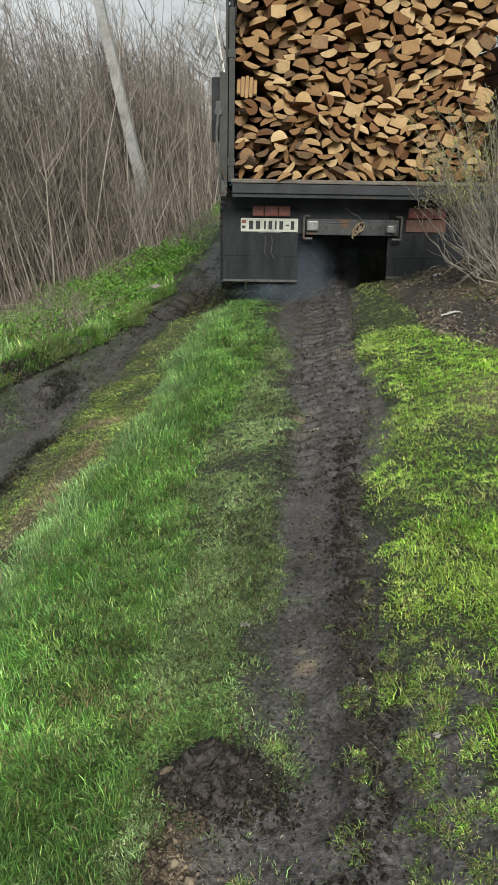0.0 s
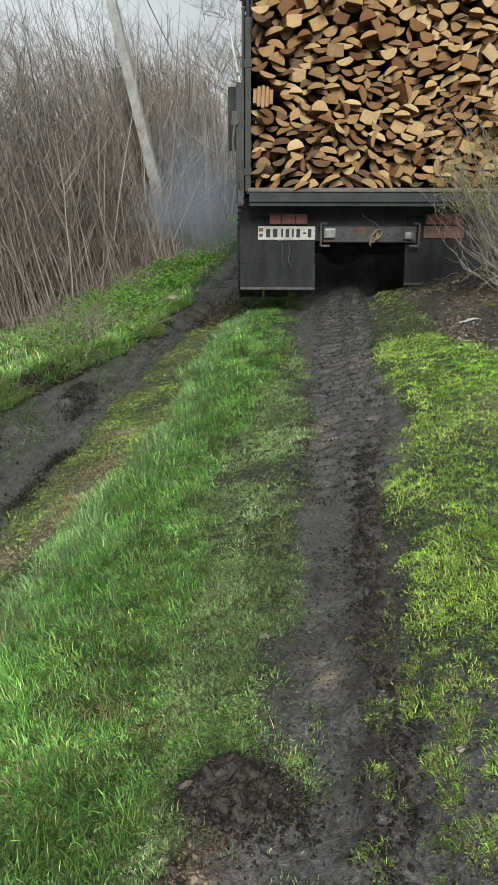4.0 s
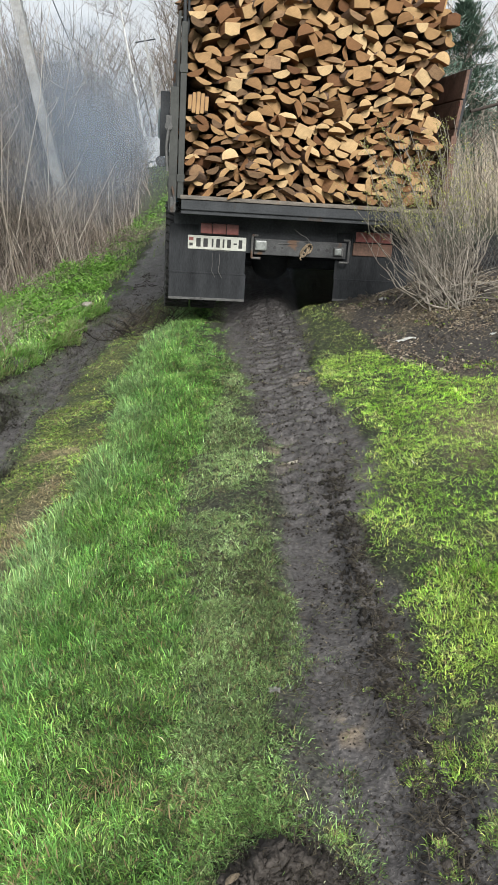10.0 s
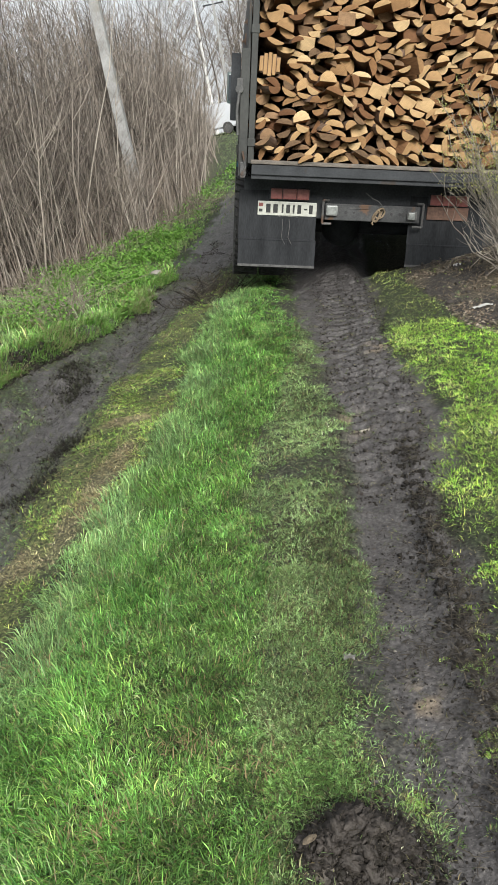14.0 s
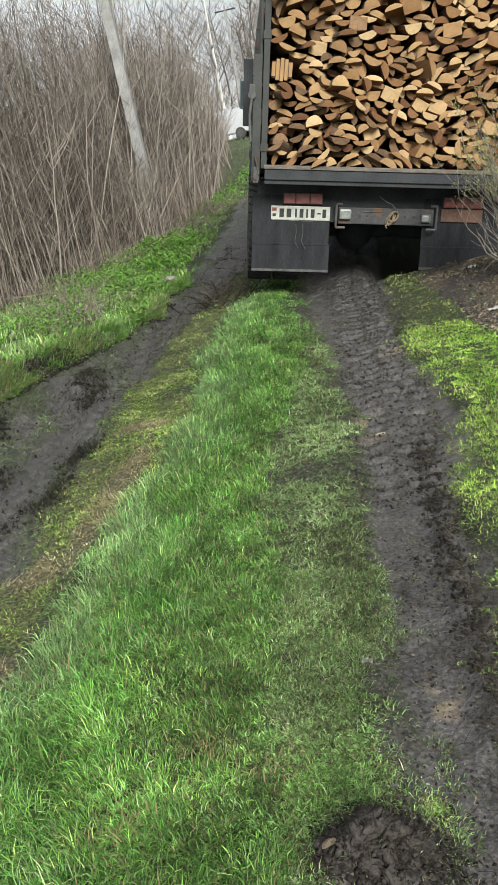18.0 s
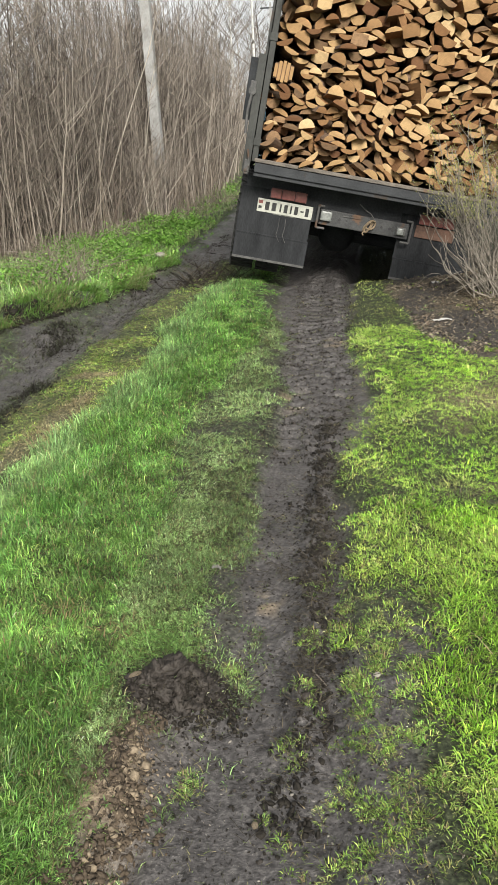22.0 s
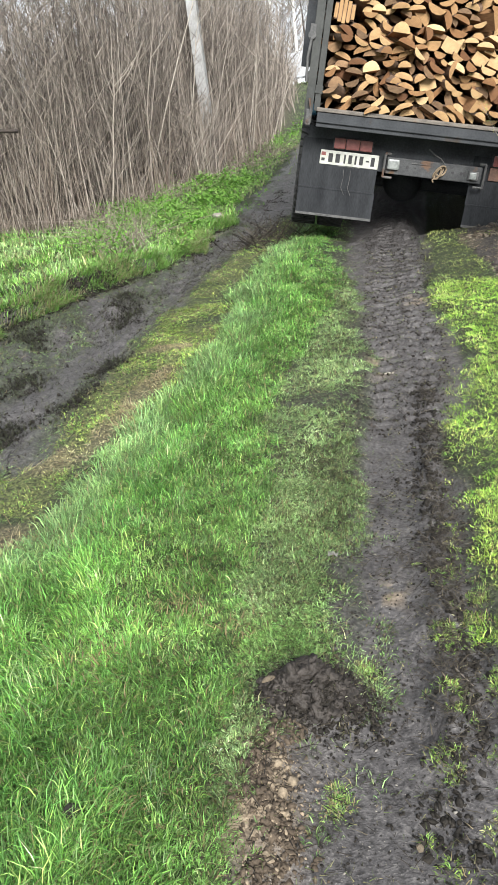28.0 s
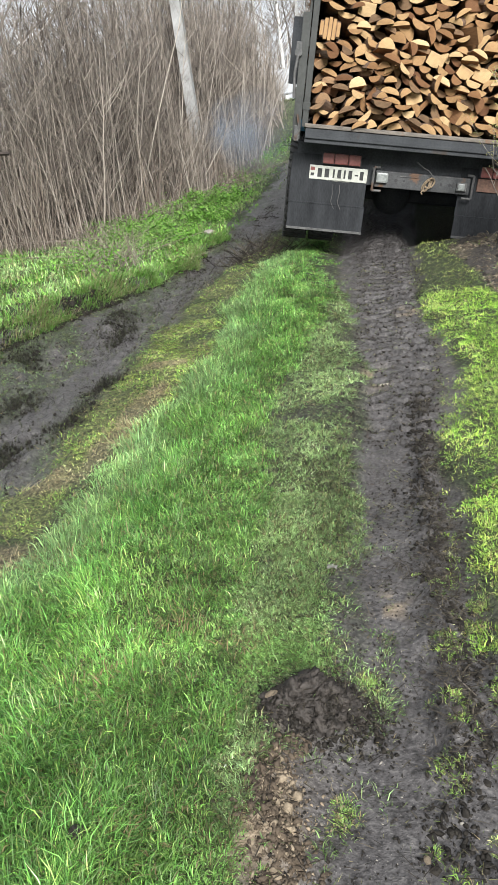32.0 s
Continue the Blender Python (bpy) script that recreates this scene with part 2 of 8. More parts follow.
def wood_end_material():
    """Fresh split firewood: growth rings and saw marks on the end grain, tone by piece."""
    m, n, l, b = nodes_of("cut_wood")
    co = n.new("ShaderNodeTexCoord")
    info = n.new("ShaderNodeObjectInfo")
    wv = n.new("ShaderNodeTexWave")
    wv.wave_type, wv.rings_direction = "RINGS", "Y"
    wv.inputs["Scale"].default_value, wv.inputs["Distortion"].default_value = 34, 6.0
    wv.inputs["Detail"].default_value = 3
    l.new(co.outputs["Object"], wv.inputs["Vector"])
    no = n.new("ShaderNodeTexNoise")
    no.inputs["Scale"].default_value, no.inputs["Detail"].default_value = 16, 6
    l.new(co.outputs["Object"], no.inputs["Vector"])
    base = n.new("ShaderNodeValToRGB")
    e = base.color_ramp.elements
    for _ in range(3):
        e.new(0.5)
    for k, (p, c) in enumerate([(0.0, (0.115, 0.054, 0.027)), (0.2, (0.20, 0.102, 0.045)), (0.5, (0.32, 0.193, 0.090)), (0.8, (0.42, 0.278, 0.137)), (1.0, (0.52, 0.37, 0.20))]):
        e[k].position, e[k].color = p, rgba(c)
    l.new(info.outputs["Random"], base.inputs["Fac"])
    mx = n.new("ShaderNodeMix")
    mx.data_type, mx.blend_type = "RGBA", "MULTIPLY"
    mx.inputs[0].default_value = 0.22
    l.new(base.outputs["Color"], mx.inputs[6])
    l.new(wv.outputs["Color"], mx.inputs[7])
    m2 = n.new("ShaderNodeMix")
    m2.data_type, m2.blend_type = "RGBA", "OVERLAY"
    m2.inputs[0].default_value = 0.55
    l.new(mx.outputs[2], m2.inputs[6])
    l.new(no.outputs["Fac"], m2.inputs[7])
    l.new(m2.outputs[2], b.inputs["Base Color"])
    b.inputs["Roughness"].default_value = 0.85
    b.inputs["Specular IOR Level"].default_value = 0.2
    bp = n.new("ShaderNodeBump")
    bp.inputs["Strength"].default_value, bp.inputs["Distance"].default_value = 0.15, 0.003
    l.new(wv.outputs["Fac"], bp.inputs["Height"])
    l.new(bp.outputs["Normal"], b.inputs["Normal"])
    return m


M_GROUND = ground_material()
M_LIME = plant("spring_grass", [(0.11, 0.22, 0.010), (0.19, 0.33, 0.018), (0.15, 0.27, 0.014), (0.25, 0.36, 0.03), (0.30, 0.30, 0.08)], (0.20, 0.30, 0.02))
M_FARGRASS = plant("lane_grass", [(0.10, 0.16, 0.05), (0.19, 0.26, 0.10), (0.14, 0.20, 0.07), (0.25, 0.28, 0.14), (0.22, 0.20, 0.12)], (0.17, 0.21, 0.09))
M_NETTLE = plant("nettle_leaf", [(0.04, 0.11, 0.014), (0.17, 0.34, 0.05), (0.08, 0.20, 0.026), (0.28, 0.44, 0.11), (0.13, 0.28, 0.04), (0.03, 0.08, 0.012)], (0.12, 0.26, 0.035), rough=0.5, through_light=0.12, patch_scale=2.4)
M_STRAW = plant("dead_straw", [(0.26, 0.205, 0.125), (0.40, 0.33, 0.21), (0.15, 0.11, 0.065), (0.33, 0.265, 0.16)], rough=0.8, through_light=0.1)
M_STEM = plant("bare_twig", [(0.040, 0.034, 0.029), (0.235, 0.200, 0.168), (0.085, 0.072, 0.060), (0.40, 0.345, 0.29), (0.125, 0.105, 0.088), (0.060, 0.050, 0.042), (0.19, 0.162, 0.137)], rough=0.8, through_light=0.0)
M_CANE = plant("grey_cane", [(0.09, 0.076, 0.066), (0.30, 0.262, 0.220), (0.15, 0.126, 0.107), (0.42, 0.375, 0.315), (0.21, 0.175, 0.145)], rough=0.8, through_light=0.0)
M_DRYSTALK = plant("dry_stalk", [(0.21, 0.178, 0.145), (0.38, 0.33, 0.275), (0.06, 0.047, 0.040), (0.28, 0.235, 0.185), (0.10, 0.076, 0.062), (0.24, 0.20, 0.16), (0.085, 0.064, 0.052)], rough=0.8, through_light=0.0)
M_REED = plant("dead_reed", [(0.36, 0.31, 0.235), (0.48, 0.42, 0.33), (0.27, 0.225, 0.17), (0.41, 0.35, 0.265)], rough=0.8, through_light=0.15)
M_BUD = plant("spring_bud", [(0.24, 0.26, 0.075), (0.38, 0.38, 0.13), (0.20, 0.23, 0.065), (0.44, 0.41, 0.19)], rough=0.6, through_light=0.3)
M_NEEDLE = plant("spruce_needle", [(0.07, 0.115, 0.088), (0.13, 0.19, 0.145), (0.095, 0.150, 0.114), (0.165, 0.225, 0.17)], rough=0.7, through_light=0.1)


def tinted_blade_material():
    """Grass of many kinds: the colour of each blade is in the attribute "tint"."""
    m, n, l, b = nodes_of("mixed_grass")
    at = n.new("ShaderNodeAttribute")
    at.attribute_name = "tint"
    l.new(at.outputs["Color"], b.inputs["Base Color"])
    b.inputs["Roughness"].default_value = 0.5
    b.inputs["Specular IOR Level"].default_value = 0.24
    tr = n.new("ShaderNodeBsdfTranslucent")
    l.new(at.outputs["Color"], tr.inputs["Color"])
    ms = n.new("ShaderNodeMixShader")
    ms.inputs[0].default_value = 0.14
    l.new(b.outputs[0], ms.inputs[1])
    l.new(tr.outputs[0], ms.inputs[2])
    l.new(ms.outputs[0], n["Material Output"].inputs["Surface"])
    return m


M_BLADE = tinted_blade_material()
M_THATCH = plant("old_thatch", [(0.016, 0.026, 0.008), (0.06, 0.08, 0.026), (0.024, 0.04, 0.011), (0.11, 0.09, 0.045), (0.03, 0.046, 0.014)], rough=0.7, through_light=0.05)
M_ROOT = plant("dark_root", [(0.010, 0.0085, 0.007), (0.045, 0.037, 0.028), (0.020, 0.0165, 0.013), (0.10, 0.085, 0.06), (0.014, 0.012, 0.010)], rough=0.85, through_light=0.0)
M_LITTER = plant("leaf_litter", [(0.10, 0.078, 0.056), (0.22, 0.18, 0.135), (0.34, 0.295, 0.225), (0.06, 0.047, 0.034), (0.14, 0.10, 0.068), (0.27, 0.23, 0.18)], rough=0.85, through_light=0.05)
M_WITHERED = plant("withered_grass", [(0.17, 0.13, 0.06), (0.29, 0.235, 0.12), (0.12, 0.092, 0.045), (0.24, 0.20, 0.10)], rough=0.85, through_light=0.05)
M_BARKGREY = surf("grey_bark", (0.10, 0.085, 0.07), (0.24, 0.21, 0.18), 8, 0.9, bump=0.6)
M_BUSHBARK = surf("bush_bark", (0.085, 0.074, 0.062), (0.30, 0.265, 0.22), 20, 0.85, bump=0.3)
M_CLOD = surf("wet_clod", (0.014, 0.012, 0.0105), (0.062, 0.053, 0.046), 45, 0.62, bump=0.8, fine=160, rand=0.3, spec=0.2)
M_DARKCLOD = surf("torn_turf", (0.007, 0.0062, 0.0055), (0.030, 0.026, 0.021), 45, 0.7, bump=0.8, fine=160, spec=0.14)
M_BROWNCLOD = surf("brown_soil", (0.026, 0.020, 0.015), (0.105, 0.080, 0.056), 45, 0.8, bump=0.8, fine=160, spec=0.2)
M_NET = surf("dark_net", (0.008, 0.008, 0.009), (0.026, 0.026, 0.028), 30, 0.8, bump=0.6)
M_SANDSTONE = surf("sandy_lump", (0.07, 0.055, 0.038), (0.26, 0.205, 0.14), 20, 0.9, bump=0.6, fine=140, rand=0.25)
M_STONE = surf("pebble", (0.13, 0.118, 0.10), (0.34, 0.315, 0.27), 14, 0.75, bump=0.4, rand=0.3)
M_PALESTONE = surf("pale_stone", (0.27, 0.235, 0.18), (0.52, 0.47, 0.38), 16, 0.8, bump=0.5)
M_SCRAP = surf("pale_litter", (0.28, 0.28, 0.27), (0.50, 0.50, 0.48), 30, 0.7, bump=0.2)
M_WOOD = wood_end_material()
M_SPLIT = surf("split_side", (0.11, 0.052, 0.022), (0.27, 0.138, 0.058), 12, 0.85, bump=0.5, fine=90, rand=0.3, stretch=(1, 0.15, 1))
M_DARKWOOD = surf("dark_brown_wood", (0.085, 0.048, 0.026), (0.22, 0.135, 0.070), 14, 0.9, bump=0.5, fine=80, rand=0.4)
M_BARK = surf("log_bark", (0.075, 0.048, 0.034), (0.18, 0.114, 0.074), 18, 0.9, bump=0.8, fine=70, rand=0.3)
M_BAR = surf("sooty_bar", (0.026, 0.027, 0.028), (0.070, 0.070, 0.070), 12, 0.65, 0.2, 0.3, 80, stain=(0.10, 0.058, 0.035), stain_at=0.6)
M_STEEL = surf("dark_painted_steel", (0.021, 0.0225, 0.0245), (0.050, 0.0525, 0.056), 5, 0.75, 0.0, 0.25, 60, spec=0.2, stain=(0.045, 0.032, 0.022), stain_at=0.64)
M_SILL = surf("worn_bed_edge", (0.05, 0.044, 0.038), (0.17, 0.145, 0.12), 9, 0.7, 0.0, 0.4, 70, stain=(0.14, 0.075, 0.04), stain_at=0.6, stretch=(1, 1, 4))
M_BOARD = surf("grey_green_board", (0.017, 0.018, 0.016), (0.044, 0.045, 0.041), 4, 0.65, 0.0, 0.25, 50, stain=(0.10, 0.062, 0.038), stain_at=0.62)
M_RUSTBOARD = surf("rusty_board", (0.055, 0.035, 0.026), (0.17, 0.095, 0.068), 7, 0.85, 0.0, 0.5, 50, stain=(0.22, 0.19, 0.17), stain_at=0.64)
M_RUBBER = surf("muddy_rubber", (0.026, 0.026, 0.026), (0.060, 0.058, 0.055), 9, 0.75, bump=0.3, fine=50, stain=(0.075, 0.065, 0.055), stain_at=0.6)
M_FLAP = surf("mud_flap_rubber", (0.012, 0.0128, 0.014), (0.032, 0.0335, 0.036), 5, 0.85, spec=0.15, bump=0.2, fine=50, stain=(0.048, 0.046, 0.043), stain_at=0.68, stretch=(3, 1, 0.5))
M_IRON = surf("weathered_iron", (0.04, 0.04, 0.04), (0.11, 0.108, 0.103), 12, 0.65, 0.2, 0.3, 80, stain=(0.085, 0.05, 0.032), stain_at=0.62)
M_LIP = surf("scuffed_rubber", (0.03, 0.03, 0.03), (0.10, 0.098, 0.094), 16, 0.8, bump=0.3, fine=60)
M_REDLENS = surf("faded_red_lens", (0.13, 0.036, 0.032), (0.24, 0.085, 0.072), 14, 0.35, bump=0.15, spec=0.5)
M_LENS = surf("milky_lens", (0.11, 0.118, 0.112), (0.22, 0.228, 0.215), 30, 0.4, bump=0.15, spec=0.5)
M_WHITE = surf("white_plate", (0.30, 0.30, 0.26), (0.48, 0.48, 0.43), 12, 0.4, bump=0.05)
M_BLACK = surf("black_print", (0.012, 0.012, 0.012), (0.03, 0.03, 0.03), 20, 0.6, bump=0.05)
M_CAB = surf("blue_cab_paint", (0.05, 0.13, 0.20), (0.08, 0.19, 0.28), 4, 0.4, bump=0.1, stain=(0.10, 0.085, 0.07), stain_at=0.62)
M_MIRROR_BACK = surf("mirror_housing", (0.05, 0.07, 0.068), (0.10, 0.13, 0.125), 8, 0.5, bump=0.1)
M_CONCRETE = surf("pole_concrete", (0.17, 0.166, 0.158), (0.34, 0.336, 0.325), 5, 0.85, bump=0.5, fine=40, stain=(0.22, 0.21, 0.19), stain_at=0.56)
M_VANWHITE = surf("van_paint", (0.40, 0.41, 0.43), (0.48, 0.49, 0.50), 2, 0.35, bump=0.02)
M_GLASS = surf("dark_glass", (0.02, 0.025, 0.03), (0.04, 0.045, 0.05), 3, 0.08, bump=0.0, spec=0.6)
M_BIRCH = surf("birch_bark", (0.45, 0.44, 0.42), (0.75, 0.74, 0.71), 4, 0.7, bump=0.3, stain=(0.05, 0.045, 0.04), stain_at=0.58, stretch=(1, 1, 3))
M_BAG = surf("white_plastic", (0.66, 0.67, 0.68), (0.82, 0.82, 0.82), 8, 0.4, bump=0.2)
M_ROPE = surf("dirty_rope", (0.11, 0.08, 0.05), (0.25, 0.19, 0.125), 40, 0.9, bump=0.5)
M_PAPER = surf("dirty_paper", (0.09, 0.086, 0.078), (0.20, 0.19, 0.175), 30, 0.85, bump=0.2)
M_PLANK = surf("fresh_plank", (0.22, 0.125, 0.052), (0.36, 0.22, 0.10), 10, 0.8, bump=0.3, stretch=(1, 1, 0.2))

# ---------------------------------------------------------------- mesh helpers
RNG = np.random.default_rng(7)


def lattice_noise(x, y, scale, seed=0):
    """Smooth value noise in 0..1 over arrays."""
    x, y = np.asarray(x) / scale + 1000.0, np.asarray(y) / scale + 1000.0
    ix, iy = np.floor(x).astype(np.int64), np.floor(y).astype(np.int64)
    fx, fy = x - ix, y - iy
    fx, fy = fx * fx * (3 - 2 * fx), fy * fy * (3 - 2 * fy)

    def h(a, b):
        v = (a * 374761393 + b * 668265263 + seed * 1442695041) & 0x7FFFFFFF
        v = ((v ^ (v >> 13)) * 1274126177) & 0x7FFFFFFF
        return ((v ^ (v >> 16)) & 0xFFFF) / 65535.0

    top = h(ix, iy) * (1 - fx) + h(ix + 1, iy) * fx
    low = h(ix, iy + 1) * (1 - fx) + h(ix + 1, iy + 1) * fx
    return top * (1 - fy) + low * fy


def smooth(a, b, v):
    t = np.clip((np.asarray(v) - a) / (b - a), 0, 1)
    return t * t * (3 - 2 * t)


def tri_mesh(name, verts, tris, material=None, shade=False):
    me = bpy.data.meshes.new(name)
    verts, tris = np.ascontiguousarray(verts, np.float32), np.ascontiguousarray(tris, np.int32)
    me.vertices.add(len(verts))
    me.vertices.foreach_set("co", verts.ravel())
    me.loops.add(tris.size)
    me.loops.foreach_set("vertex_index", tris.ravel())
    me.polygons.add(len(tris))
    me.polygons.foreach_set("loop_start", np.arange(0, tris.size, 3, dtype=np.int32))
    if shade:
        me.polygons.foreach_set("use_smooth", np.ones(len(tris), bool))
    me.update(calc_edges=True)
    if material:
        me.materials.append(material)
    return me


def child(name, data, parent, label="", m=None):
    ob = new(name, data)
    ob.parent = parent
    if m is not None:
        ob.matrix_basis = m
    if label:
        ob["label"] = label
    return ob


def part(name, bm, material, parent, label="", m=None, shade=False):
    me = bpy.data.meshes.new(name)
    bmesh.ops.recalc_face_normals(bm, faces=bm.faces)
    if shade:
        for f in bm.faces:
            f.smooth = True
    bm.to_mesh(me)
    bm.free()
    me.materials.append(material)
    return child(name, me, parent, label, m)


def box(bm, x0, x1, y0, y1, z0, z1, bevel=0.0, m=None, taper=None):
    """A box between limits, edges rounded by bevel."""
    r = bmesh.ops.create_cube(bm, size=1.0)
    vs = r["verts"]
    for v in vs:
        v.co = Vector(((x0 + x1) / 2 + v.co.x * (x1 - x0), (y0 + y1) / 2 + v.co.y * (y1 - y0), (z0 + z1) / 2 + v.co.z * (z1 - z0)))
        if taper:
            v.co = taper(v.co)
    if bevel:
        edges = list({e for v in vs for e in v.link_edges})
        out = bmesh.ops.bevel(bm, geom=edges, offset=bevel, segments=2, affect="EDGES", profile=0.6)
        vs = list({v for f in out["faces"] for v in f.verts} | {v for v in vs if v.is_valid})
    if m is not None:
        bmesh.ops.transform(bm, matrix=m, verts=vs)
    return vs


def rod(bm, a, b, r0, r1=None, seg=8):
    """A round rod from a to b."""
    a, b = Vector(a), Vector(b)
    d = b - a
    q = d.to_track_quat("Z", "Y").to_matrix().to_4x4()
    bmesh.ops.create_cone(bm, cap_ends=True, segments=seg, radius1=r0, radius2=r0 if r1 is None else r1, depth=d.length, matrix=Matrix.Translation((a + b) / 2) @ q)


def bent_rod(bm, pts, r, seg=6):
    for a, b in zip(pts[:-1], pts[1:]):
        rod(bm, a, b, r, r, seg)


def tubes(paths, radii, sides=3):
    """Thin tubes along many polylines at once: paths (N, K, 3), radii (N, K). Returns vertices and triangles."""
    paths, radii = np.asarray(paths, float), np.asarray(radii, float)
    n, k, _ = paths.shape
    d = np.gradient(paths, axis=1)
    d /= np.linalg.norm(d, axis=2, keepdims=True) + 1e-9
    ref = np.zeros_like(d)
    ref[..., 0] = 1.0
    ref[np.abs(d[..., 0]) > 0.8] = (0, 1, 0)
    u = np.cross(d, ref)
    u /= np.linalg.norm(u, axis=2, keepdims=True) + 1e-9
    v = np.cross(d, u)
    ang = np.arange(sides) * 2 * np.pi / sides
    ring = paths[:, :, None] + radii[:, :, None, None] * (np.cos(ang)[:, None] * u[:, :, None] + np.sin(ang)[:, None] * v[:, :, None])
    idx = np.arange(n * k * sides).reshape(n, k, sides)
    a, b = idx[:, :-1], idx[:, 1:]
    a2, b2 = np.roll(a, -1, 2), np.roll(b, -1, 2)
    tris = np.concatenate([np.stack([a, a2, b2], -1).reshape(-1, 3), np.stack([a, b2, b], -1).reshape(-1, 3)])
    return ring.reshape(-1, 3), tris


def blades(pos, length, width, lean, heading, bend=0.5):
    """Grass blades of five vertices: pos (N, 3), the rest (N,). lean 0 upright to 1 lying."""
    n = len(pos)
    dirh = np.stack([np.cos(heading), np.sin(heading), np.zeros(n)], 1)
    side = np.stack([-np.sin(heading), np.cos(heading), np.zeros(n)], 1)
    tw = RNG.uniform(-1, 1, n)[:, None]
    side = side * np.cos(tw) + dirh * np.sin(tw)
    up = np.array([0, 0, 1.0])
    l0 = (lean * (1 - bend))[:, None]
    l1 = np.clip(lean * (1 + bend), 0, 1.25)[:, None]
    d0 = dirh * np.sin(l0 * 1.5) + up * np.cos(l0 * 1.5)
    d1 = dirh * np.sin(l1 * 1.5) + up * np.cos(l1 * 1.5)
    ln, w = length[:, None], width[:, None]
    mid = pos + d0 * ln * 0.55
    tip = mid + d1 * ln * 0.45
    tip[:, 2] = np.maximum(tip[:, 2], pos[:, 2] + 0.004)
    v = np.stack([pos - side * w * 0.5, pos + side * w * 0.5, mid + side * w * 0.42, mid - side * w * 0.42, tip], 1).reshape(-1, 3)
    i = np.arange(n)[:, None] * 5
    t = np.concatenate([i + [0, 1, 2], i + [0, 2, 3], i + [3, 2, 4]])
    return v, t


def short_blades(pos, length, width, lean, heading):
    """Short blades of one triangle each."""
    n = len(pos)
    dirh = np.stack([np.cos(heading), np.sin(heading), np.zeros(n)], 1)
    tw = heading + np.pi / 2 + RNG.uniform(-1, 1, n)
    side = np.stack([np.cos(tw), np.sin(tw), np.zeros(n)], 1)
    w = width[:, None]
    tip = pos + (dirh * np.sin(lean * 1.5)[:, None] + np.array([0, 0, 1.0]) * np.cos(lean * 1.5)[:, None]) * length[:, None]
    tip[:, 2] = np.maximum(tip[:, 2], pos[:, 2] + 0.004)
    return np.stack([pos - side * w * 0.5, pos + side * w * 0.5, tip], 1).reshape(-1, 3), np.arange(3 * n).reshape(-1, 3)


def leaves(pos, size, normal_tilt=0.6, aspect=0.6):
    """Folded leaves of four vertices and two faces."""
    n = len(pos)
    a = RNG.uniform(0, 2 * np.pi, n)
    e = RNG.uniform(-normal_tilt, normal_tilt, n)
    d = np.stack([np.cos(a) * np.cos(e), np.sin(a) * np.cos(e), np.sin(e)], 1)
    s = np.stack([-np.sin(a), np.cos(a), RNG.uniform(-0.5, 0.5, n)], 1)
    ln, w = size[:, None], (size * aspect)[:, None] * 0.5
    m = pos + d * ln * 0.45
    lift = np.zeros((n, 3))
    lift[:, 2] = size * 0.12
    v = np.stack([pos, m + s * w + lift, pos + d * ln, m - s * w + lift], 1).reshape(-1, 3)
    i = np.arange(n)[:, None] * 4
    t = np.concatenate([i + [0, 1, 2], i + [0, 2, 3]])
    return v, t


def join(sets):
    vs, ts, o = [], [], 0
    for v, t in sets:
        vs.append(v)
        ts.append(t + o)
        o += len(v)
    return np.concatenate(vs), np.concatenate(ts)


def lump_mesh(name, seed, material, flat=0.7, rough=0.35, sub=2):
    """An uneven clod or stone of about unit radius."""
    bm = bmesh.new()
    bmesh.ops.create_icosphere(bm, subdivisions=sub, radius=1.0)
    off = Vector((seed * 3.7, seed * 1.3, seed * 2.1))
    for v in bm.verts:
        d = v.co.normalized()
        k = 1 + rough * (noise.noise(d * 1.6 + off) + 0.5 * noise.noise(d * 4 + off))
        v.co = d * k
        v.co.z *= flat
    me = bpy.data.meshes.new(name)
    bm.to_mesh(me)
    bm.free()
    me.materials.append(material)
    return me


def scattered_lumps(name, label, pts, radii, seeds, material, flat=0.62, rough=0.8, sub=1):
    """Many lumps in one mesh of kind stuff."""
    base = []
    for s in range(9):
        bm = bmesh.new()
        bmesh.ops.create_icosphere(bm, subdivisions=sub, radius=1.0)
        off = Vector((s * 5.1 + seeds, s * 2.3, s * 1.7))
        jag = random.Random(s * 31 + int(seeds))
        for v in bm.verts:
            v.co = v.co * (1 + 0.4 * rough * noise.noise(v.co * 1.3 + off)) * jag.uniform(1 - 0.32 * rough, 1 + 0.2 * rough)
            v.co.z *= flat
        bm.faces.ensure_lookup_table()
        base.append((np.array([v.co[:] for v in bm.verts]), np.array([[v.index for v in f.verts] for f in bm.faces])))
        bm.free()
    sets = []
    for k, (p, r) in enumerate(zip(pts, radii)):
        v, t = base[k % 9]
        rot = np.linalg.qr(RNG.normal(0, 1, (3, 3)))[0]
        sets.append(((v * r * RNG.uniform(0.6, 1.5, 3)) @ rot.T + p, t))
    v, t = join(sets)
    ob = new(name, tri_mesh(name, v, t, material))
    return tagged(ob, label, name.replace("_", " ")[:20], kind="stuff")


# ---------------------------------------------------------------- the ground
# lines along the track: x at a given y
def line(ys, xs):
    return lambda y: np.interp(y, ys, xs)


